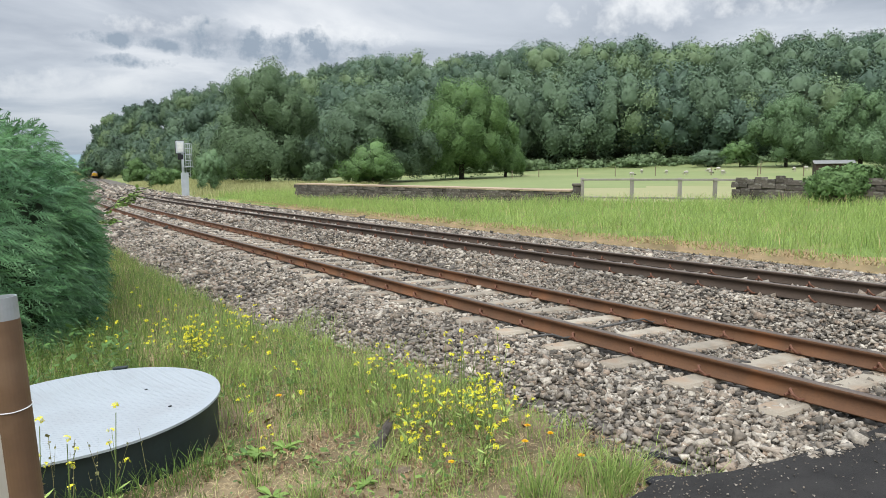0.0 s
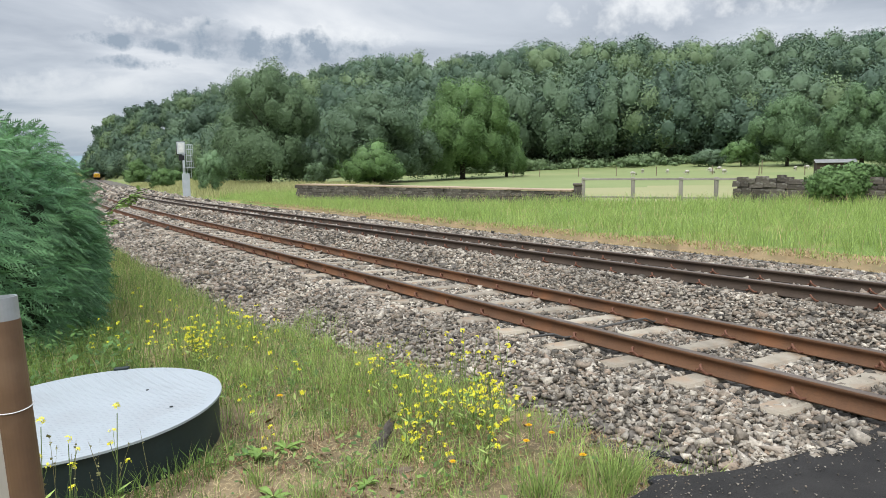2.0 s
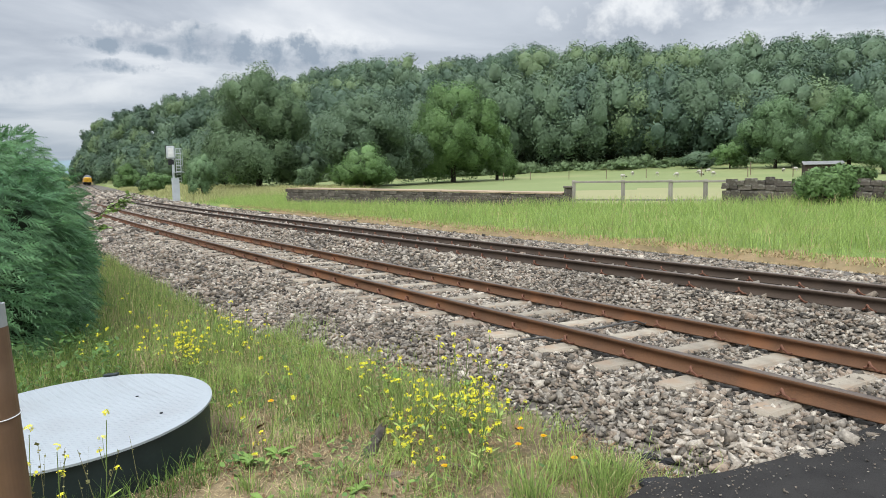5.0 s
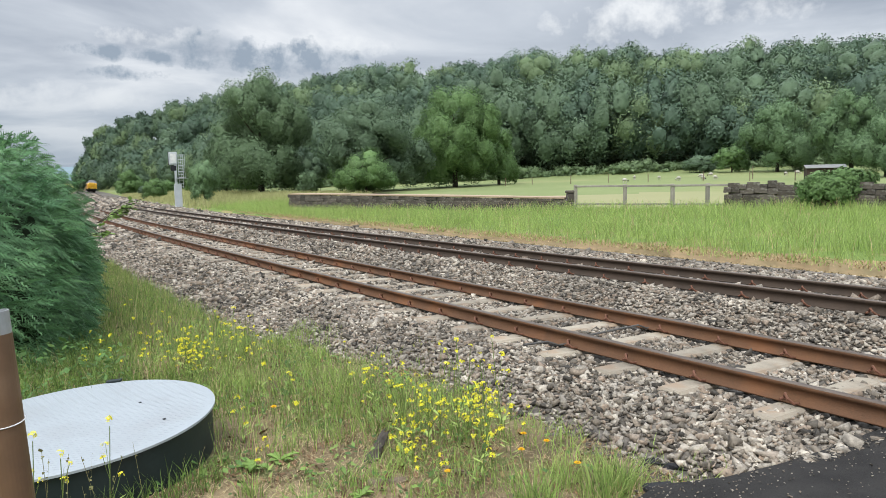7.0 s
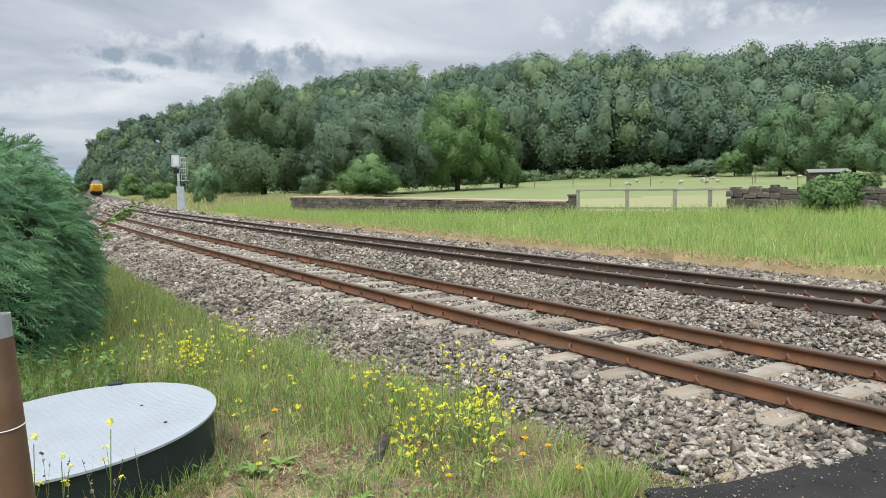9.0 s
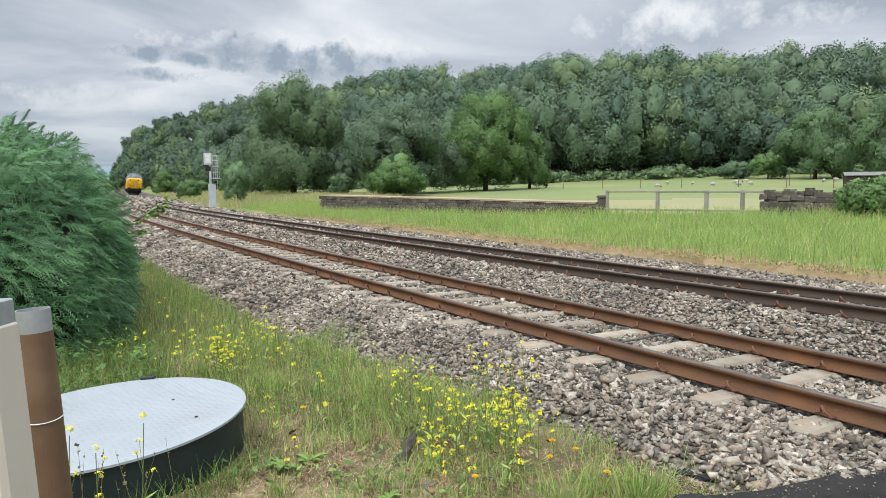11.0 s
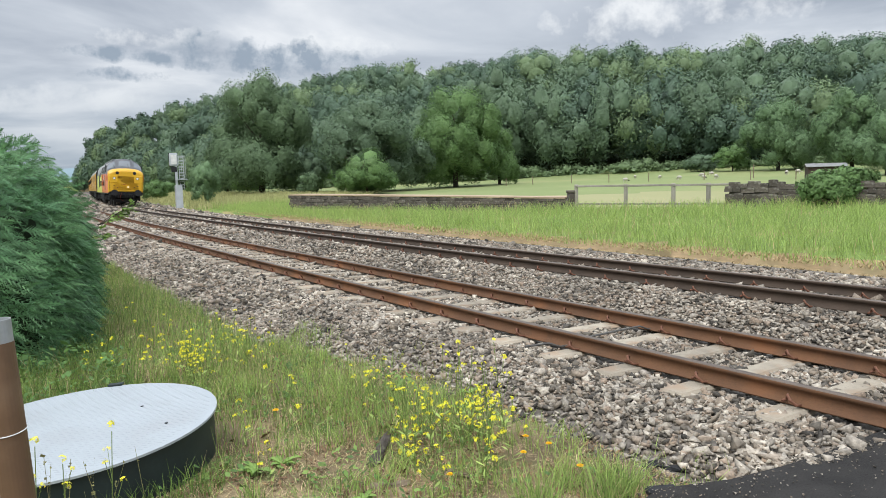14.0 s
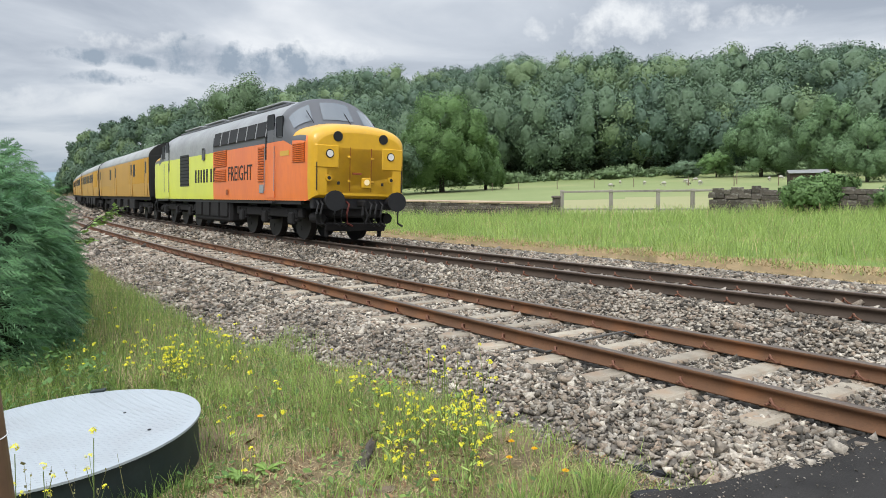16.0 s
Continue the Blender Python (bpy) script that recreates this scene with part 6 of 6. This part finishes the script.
def bogie(parent, yc, axles, r, hw):
    b = new("bogie")
    b.parent = parent
    b.location = (0, yc, 0)
    ln = (max(axles) - min(axles)) + 1.3
    for sx in (-1, 1):
        part("side_frame", box((sx * hw, 0, 0.72), (0.12, ln, 0.26), 0.03), M_UNDER, b)
        for a in axles:
            part("axlebox", box((sx * (hw + 0.06), a, r), (0.16, 0.34, 0.34), 0.04), M_UNDER, b)
            for dy in (-0.3, 0.3):
                bm = bmesh.new()
                for k in range(4):
                    add_cyl(bm, (sx * (hw + 0.02), a + dy, 0.50 + k * 0.085), (sx * (hw + 0.02), a + dy, 0.55 + k * 0.085), 0.085, 0.085, 8)
                part("spring", bm, M_UNDER, b)
    part("transom", box((0, 0, 0.66), (2 * hw, 0.7, 0.28), 0.03), M_UNDER, b)
    for a in axles:
        bm = cyl((-0.75, 0, 0), (0.75, 0, 0), 0.09, seg=10)
        for s in (-1, 1):
            add_cyl(bm, (s * 0.70, 0, 0), (s * 0.84, 0, 0), r, r * 0.985, 24)
            add_cyl(bm, (s * 0.67, 0, 0), (s * 0.70, 0, 0), r + 0.03, r + 0.03, 24)
            for q in range(3):
                c, sn = math.cos(q * 2.094), math.sin(q * 2.094)
                add_cyl(bm, (s * 0.83, c * 0.3, sn * 0.3), (s * 0.85, c * 0.3, sn * 0.3), 0.07, 0.07, 8)
        me = bpy.data.meshes.new("wheels")
        bm.to_mesh(me)
        bm.free()
        me.materials.append(M_STEEL)
        ob = new("wheelset", me)
        ob.parent = b
        ob.location = (0, a, r)
        WHEELSETS.append((ob, a, r))
    return b


def slats(name, x, y0, y1, z0, z1, n, mat, parent, sx=1):
    """A louvred grille on the side: frame and separate slats."""
    g = part(name, box((x, (y0 + y1) / 2, (z0 + z1) / 2), (0.02, y1 - y0, z1 - z0), 0.004), M_LOUVRE, parent, "orange louvred grille")
    h = (z1 - z0) / n
    for i in range(n):
        part("slat", box((x + sx * 0.018, (y0 + y1) / 2, z0 + h * (i + 0.5)), (0.03, y1 - y0 - 0.04, h * 0.5), 0.0, Matrix.Rotation(sx * 0.5, 4, "Y")), mat, g)
    return g


def side_word(word, sx, y0, y1, z, height, parent):
    """Raised dark lettering on the side, from y0 to y1, reading towards the nose or away from it."""
    cu = bpy.data.curves.new("lettering", "FONT")
    cu.body, cu.size, cu.extrude, cu.resolution_u = word, 1.0, 0.004, 2
    ob = bpy.data.objects.new("lettering", cu)
    scene.collection.objects.link(ob)
    bpy.context.view_layer.update()
    me = bpy.data.meshes.new_from_object(ob.evaluated_get(bpy.context.evaluated_depsgraph_get()))
    bpy.data.objects.remove(ob)
    co = np.zeros(len(me.vertices) * 3)
    me.vertices.foreach_get("co", co)
    co = co.reshape(-1, 3)
    lo, hi = co.min(0), co.max(0)
    f = (co[:, 0] - lo[0]) / (hi[0] - lo[0])
    yy = y0 + (y1 - y0) * (f if sx > 0 else 1 - f)
    zz = z + height * (co[:, 1] - lo[1]) / (hi[1] - lo[1])
    me.vertices.foreach_set("co", np.stack([sx * (1.366 + co[:, 2]), yy, zz], 1).ravel())
    me.materials.clear()
    me.materials.append(M_BLACK)
    w = new("lettering", me)
    w.parent = parent
    return tagged(w, "dark capital lettering")


def build_loco():
    t = empty("diesel_locomotive", Matrix(), "orange and lime diesel locomotive with a yellow nose", "locomotive")
    full = prof(1.36, 1.04, 2.95, 3.88)
    half = [(0.0, full), (3.0, full), (6.7, full), (7.12, prof(1.36, 1.04, 2.92, 3.84)), (7.70, prof(1.35, 1.04, 2.58, 3.06, 0.85)), (8.2, prof(1.35, 1.04, 2.56, 3.06, 0.8)),
            (8.55, prof(1.34, 1.04, 2.52, 3.02, 0.78)), (8.66, prof(1.33, 1.06, 2.50, 3.0, 0.77)), (8.78, prof(1.31, 1.10, 2.46, 2.95, 0.76)), (8.87, prof(1.26, 1.15, 2.40, 2.87, 0.76)), (8.92, prof(1.18, 1.2, 2.32, 2.77, 0.78))]
    rear = [(-y, p) for y, p in reversed(half[1:])]
    sect = [s for s in rear if s[0] < 0.6] + [(0.6, full)] + [s for s in half if s[0] > 0.6]
    mats = [M_ORANGE, M_LIME, M_GREY, M_YEL, M_SILVER]

    def choose(c):
        ay = abs(c.y)
        if ay > 8.62:
            return 3 if c.y > 0 else 1
        if ay > 7.68:
            if c.z > 2.6:
                return 3 if abs(c.x) < 1.3 else 2
            return 0 if c.y > 0 else 1
        if c.z < 2.62:
            return 0 if c.y > 0.6 else 1
        if ay > 6.65 or (c.z < 3.1 and c.y > 0.6):
            return 2
        return 4

    loft(sect, mats, choose, "body", t)
    part("underframe", box((0, 0, 1.06), (2.5, 16.6, 0.2), 0.02), M_UNDER, t)
    for sx in (-1, 1):
        part("solebar", box((sx * 1.27, 0, 0.99), (0.06, 16.4, 0.1), 0.01), M_BLACK, t)
    # windscreens
    for sgn in (1, -1):
        A = (sgn * 7.12, prof(1.36, 1.04, 2.92, 3.84))
        B = (sgn * 7.70, prof(1.35, 1.04, 2.58, 3.06, 0.85))
        for k, (j0, j1) in enumerate(((5.1, 8.3), (9.5, 12.5), (13.7, 16.9))):
            w = part("windscreen", pane_on(A, B, j0, j1, 0.16, 0.80, 0.014, 8), M_GLASS, t, "grey reflecting windscreen")
        for x, l in ((-0.35, 0.5), (0.75, 0.5)):
            part("wiper", cyl((x, sgn * 7.69, 3.08), (x + 0.12, sgn * 7.46, 3.42), 0.012, seg=5), M_BLACK, t)
    # nose fittings on both ends
    for sgn in (1, -1):
        for sx in (-1, 1):
            part("horn_grille", cyl((sx * 0.64, sgn * 8.80, 2.66), (sx * 0.64, sgn * 8.945, 2.655), 0.125, seg=20), M_BLACK, t, "round black horn opening")
            hb = part("marker_box", box((sx * 0.91, sgn * 8.86, 2.15), (0.66, 0.16, 0.62), 0.05), M_YEL, t, "yellow marker light box")
            part("lens_rim", cyl((sx * 0.86, sgn * 8.93, 2.22), (sx * 0.86, sgn * 8.955, 2.22), 0.108, seg=20), M_BLACK, hb)
            part("lens", cyl((sx * 0.86, sgn * 8.95, 2.22), (sx * 0.86, sgn * 8.962, 2.22), 0.085, seg=20), M_MARKER, hb, "round white marker lens")
            tl = part("tail_lamp", cyl((sx * 0.88, sgn * 8.88, 1.62), (sx * 0.88, sgn * 8.95, 1.62), 0.085, seg=16), M_YEL, t)
            part("lens", cyl((sx * 0.88, sgn * 8.95, 1.62), (sx * 0.88, sgn * 8.957, 1.62), 0.045, seg=12), M_BLACK, tl)
            part("lamp_bracket", box((sx * 0.62, sgn * 8.94, 1.50), (0.06, 0.05, 0.08), 0.01), M_BLACK, t)
            # buffers
            bf = part("buffer", cyl((sx * 0.865, sgn * 8.75, 1.06), (sx * 0.865, sgn * 9.22, 1.06), 0.13, 0.11, seg=16), M_BLACK, t)
            bm = bmesh.new()
            add_cyl(bm, (sx * 0.865, sgn * 9.22, 1.06), (sx * 0.865, sgn * 9.30, 1.06), 0.255, 0.265, 28)
            for v in bm.verts:
                v.co.z = 1.06 + (v.co.z - 1.06) * 0.94
            part("buffer_head", bm, M_BLACK, bf, "large round black buffer head")
            part("handrail", cyl((sx * 1.2, sgn * 8.93, 1.3), (sx * 1.2, sgn * 8.93, 2.0), 0.014, seg=6), M_BLACK, t)
            # nose door seams
            part("door_seam", box((sx * 0.30, sgn * 8.925, 1.85), (0.014, 0.012, 1.1), 0.0), M_LOUVRE, t)
            for z in (1.55, 2.15):
                part("hinge", box((sx * 0.33, sgn * 8.93, z), (0.09, 0.025, 0.05), 0.008), M_YEL, t)
        part("face_panel", box((0, sgn * 8.895, 1.82), (1.9, 0.05, 1.16), 0.02), M_YEL, t, "flat yellow nose panel")
        hl = part("headlight", box((-0.16, sgn * 8.93, 1.52), (0.26, 0.06, 0.26), 0.02), M_YEL, t)
        part("lens", cyl((-0.16, sgn * 8.955, 1.54), (-0.16, sgn * 8.975, 1.54), 0.075, seg=18), M_HEADLIGHT if sgn > 0 else M_GLASSD, hl, "lit round headlight")
        part("multiple_working_plate", box((0.1, sgn * 8.925, 1.75), (0.26, 0.02, 0.05), 0.004), M_LOUVRE, t)
        part("buffer_beam", box((0, sgn * 8.72, 1.02), (2.5, 0.2, 0.34), 0.02), M_BLACK, t)
        part("drag_box", box((0, sgn * 8.5, 0.78), (1.5, 0.5, 0.3), 0.04), M_UNDER, t)
        for sx in (-1, 1):
            part("guard_iron", box((sx * 0.76, sgn * 8.55, 0.38), (0.08, 0.12, 0.5), 0.02), M_UNDER, t)
            part("brake_cylinder", cyl((sx * 0.95, sgn * 8.2, 0.62), (sx * 0.95, sgn * 8.65, 0.62), 0.14, seg=12), M_UNDER, t)
        part("coupling_hook", box((0, sgn * 8.98, 1.0), (0.1, 0.4, 0.16), 0.03), M_UNDER, t)
        part("coupling_link", tube([Vector((0, sgn * 9.1, 0.98)), Vector((0.08, sgn * 9.2, 0.7)), Vector((0, sgn * 9.2, 0.5)), Vector((-0.08, sgn * 9.2, 0.7)), Vector((0, sgn * 9.1, 0.98))], 0.03), M_UNDER, t)
        part("rail_guard", box((0, sgn * 8.7, 0.40), (1.7, 0.06, 0.22), 0.02, Matrix.Rotation(-0.25 * sgn, 4, "X")), M_UNDER, t)
        for i, (x, m) in enumerate(((-0.45, M_HOSE), (-0.3, M_HOSE), (0.34, M_RED), (0.5, M_HOSE), (1.05, M_HOSE), (1.16, M_HOSE), (-1.12, M_HOSE), (-0.62, M_HOSE), (0.68, M_HOSE))):
            a = Vector((x, sgn * 8.82, 1.05))
            pts = [a, a + Vector((0.02, sgn * 0.2, -0.08)), a + Vector((0.1, sgn * 0.24, -0.32)), a + Vector((0.06, sgn * 0.2, -0.55)), a + Vector((-0.12, sgn * 0.12, -0.62))]
            part("brake_hose", tube(pts, 0.026, 6), m, t, "hanging brake hose")
    # sides
    for sx in (-1, 1):
        X = sx * 1.362
        tilt = Matrix.Rotation(-sx * 0.16, 4, "Y")
        for i in range(6):
            y0 = 0.75 + i * 0.86
            w = part("engine_room_window", box((sx * 1.352, y0 + 0.36, 3.02), (0.02, 0.74, 0.44), 0.02, tilt), M_BLACK, t, "dark engine room window with rounded corners")
            part("window_strap", box((sx * 1.358, y0 + 0.79, 3.02), (0.02, 0.06, 0.46), 0.006, tilt), M_SILVER, w)
        part("small_window", box((sx * 1.362, -0.5, 2.62), (0.014, 0.3, 0.42), 0.05), M_GREY, t, "small oval side window")
        slats("side_grille", X, 0.75, 2.15, 2.1, 2.64, 9, M_ORANGE, t, sx)
        slats("side_grille", X, 0.85, 2.1, 1.62, 2.02, 7, M_ORANGE, t, sx)
        slats("side_grille", X, 5.18, 5.66, 1.55, 2.55, 14, M_ORANGE, t, sx)
        slats("nose_grille", sx * 1.348, 7.75, 8.52, 2.0, 2.5, 10, M_ORANGE, t, sx)
        for sgn in (1, -1):
            d = part("cab_door", box((sx * 1.360, sgn * 6.16, 1.86), (0.012, 0.66, 1.5), 0.004), M_ORANGE if sgn > 0 else M_LIME, t)
            part("door_window", box((sx * 1.352, sgn * 6.16, 3.0), (0.014, 0.52, 0.76), 0.02), M_GLASSD, d)
            # flat black strip that paints the dark of the door recess
            part("door_recess", box((sx * 1.364, sgn * 5.80, 2.62), (0.01, 0.12, 0.9), 0.0), M_BLACK, d)
            part("cab_side_window", box((sx * 1.354, sgn * 6.84, 3.0), (0.02, 0.46, 0.56), 0.03), M_GLASSD, t)
            for yy in (5.78, 6.54):
                part("handrail", cyl((sx * 1.40, sgn * yy, 1.3), (sx * 1.40, sgn * yy, 2.5), 0.012, seg=6), M_SILVER, t)
            part("footstep", box((sx * 1.33, sgn * 6.16, 0.98), (0.14, 0.5, 0.06), 0.01), M_BLACK, t)
        part("dark_grille", box((X, -3.25, 2.12), (0.016, 1.35, 1.2), 0.004), M_BLACK, t, "dark square radiator grille")
        for k in range(9):
            part("grille_bar", box((sx * 1.372, -3.25, 1.6 + k * 0.13), (0.012, 1.3, 0.03), 0.0), M_UNDER, t)
        part("access_panel", box((sx * 1.366, 5.45, 1.36), (0.014, 0.36, 0.24), 0.01), M_SILVER, t, "small pale data panel")
        part("filler_cap", box((sx * 1.366, 2.2, 1.28), (0.014, 0.22, 0.16), 0.01), M_LOUVRE, t, "small square filler flap")
        # the operator's name stands as plain dark blocks, the plain word beside it is lettered
        y = -1.75
        for w in (0.30, 0.34, 0.26, 0.34, 0.28, 0.0, 0.3, 0.34):
            if w:
                part("letter_block", box((sx * 1.364, y + w / 2, 1.86), (0.010, w * 0.62, 0.46), 0.0), M_BLACK, t, "dark block lettering")
            y += w + 0.06 if w else 0.18
        side_word("FREIGHT", sx, 2.35, 4.65, 1.63, 0.46, t)
        part("number_bar", box((sx * 1.364, 7.2, 2.28), (0.01, 0.62, 0.13), 0.0), M_YEL, t)
    # roof
    for y in (-4.5, -1.6, 1.4, 4.3):
        part("roof_hatch", box((0, y, 3.87), (1.5, 2.4, 0.06), 0.02), M_SILVER, t)
    for sx in (-1, 1):
        part("roof_rail", box((sx * 0.78, 0, 3.74), (0.05, 12.2, 0.07), 0.01), M_GREY, t)
    part("radiator_fan", cyl((0, -5.6, 3.86), (0, -5.6, 3.93), 0.6, seg=24), M_BLACK, t)
    part("exhaust", box((0, 0.4, 3.92), (0.5, 0.7, 0.1), 0.02), M_BLACK, t)
    # below
    part("fuel_tank", box((0, 0.1, 0.66), (2.5, 4.3, 0.72), 0.08), M_UNDER, t)
    for y in (-1.5, -0.5, 0.6, 1.6):
        for sx in (-1, 1):
            part("battery_box", box((sx * 1.24, y, 0.72), (0.12, 0.8, 0.5), 0.02), M_UNDER, t)
    for yc in (5.2, -5.2):
        bogie(t, yc, (-2.05, 0.0, 2.05), 0.57, 1.08)
    return t


def build_coach(seed):
    rng = random.Random(seed)
    t = empty("railway_coach", Matrix(), "yellow railway coach with a pale roof, grimy underframe", "railway coach", "coaches of the train")
    full = prof(1.38, 1.12, 2.95, 3.76)
    full = [(x * (1 - 0.02 * max(0, 1.9 - z)), z) for x, z in full]
    sect = [(-9.75, full), (-3.0, full), (3.0, full), (9.75, full)]
    loft(sect, [M_COACH, M_COACHROOF, M_BLACK], lambda c: 2 if abs(c.y) > 9.7 else (1 if c.z > 3.02 else 0), "body", t)
    part("underframe", box((0, 0, 1.04), (2.55, 19.3, 0.18), 0.02), M_UNDER, t)
    for sgn in (-1, 1):
        part("gangway", box((0, sgn * 9.85, 2.3), (1.3, 0.3, 2.3), 0.06), M_BLACK, t)
        part("end_panel", box((0, sgn * 9.755, 2.1), (2.6, 0.02, 1.9), 0.01), M_BLACK, t)
        for sx in (-1, 1):
            part("buffer", cyl((sx * 0.865, sgn * 9.7, 1.06), (sx * 0.865, sgn * 10.05, 1.06), 0.16, 0.2, seg=14), M_BLACK, t)
    for sx in (-1, 1):
        for i in range(9):
            y = -7.4 + i * 1.85
            if (seed == 1 and i not in (2, 7)) or (seed != 1 and rng.random() < 0.25):
                continue
            w = 0.55 if seed == 1 else 1.15
            part("window", box((sx * 1.378, y, 2.45), (0.02, w, 0.62), 0.03), M_GLASSD, t, "dark coach window")
        for y in (-9.0, -1.4, 4.6, 9.0):
            d = part("door", box((sx * 1.378, y, 2.05), (0.014, 0.72, 1.75), 0.004), M_COACH, t)
            part("door_window", box((sx * 1.386, y, 2.5), (0.014, 0.34, 0.55), 0.01), M_GLASSD, d)
            part("door_gap", box((sx * 1.386, y - 0.36, 2.05), (0.006, 0.025, 1.75), 0.0), M_BLACK, d)
        part("gutter", box((sx * 1.37, 0, 3.0), (0.03, 19.4, 0.03), 0.0), M_COACHROOF, t)
        for y in (-3.6, -1.0, 1.9, 4.2):
            part("equipment_box", box((sx * 1.05, y, 0.72), (0.5, rng.uniform(0.9, 1.9), 0.5), 0.04), M_UNDER, t)
    for yc in (7.1, -7.1):
        bogie(t, yc, (-1.3, 1.3), 0.46, 1.02)
    return t


SIZE = 1.08
TRAIN = [(build_loco(), 8.95 * SIZE, 5.2 * SIZE)]
for i_ in range(4):
    TRAIN.append((build_coach(i_ + 1), (8.95 + 9.4 + 10.3 + i_ * 20.3) * SIZE, 7.1 * SIZE))
for ob_, _, _ in TRAIN:
    ob_.scale = (SIZE, SIZE, SIZE)
NOSE_S, SPEED = 14.5, 24.0


def nose_at(t):
    """How far along the line the nose stands: the train slows a little as it nears."""
    left = 16 - t
    return NOSE_S + SPEED * left + 0.5 * min(left, 5.0) ** 2 + 5.0 * max(left - 5.0, 0.0)


def train_pose(s, half):
    """On the far track, facing the camera: axes from the two bogies, leaning with the cant."""
    o = C_OFF + B_OFF / 2
    fx, fy = on_line(s - half, o)
    bx, by = on_line(s + half, o)
    fwd = Vector((float(fx - bx), float(fy - by), 0)).normalized()
    right = Vector((fwd.y, -fwd.x, 0.0))
    right.z = -FAR_CANT
    right.normalize()
    up = right.cross(fwd)
    m = Matrix((right, fwd, up)).transposed().to_4x4()
    m.translation = ((float(fx + bx) / 2), (float(fy + by) / 2), FAR_Z + FAR_CANT * B_OFF / 2)
    return m


def motions():
    for ob, back, half in TRAIN:
        walk(ob, [(t, train_pose(nose_at(t) + back, half)) for t in np.arange(0, 16.01, 0.5)])
    # the locomotive's wheels roll towards the camera
    for ob, a, r in WHEELSETS[:6]:
        walk(ob, [(k / FPS, pose(0, a, r, -82.5 * k)) for k in range(0, 16 * FPS + 1)])


motions()
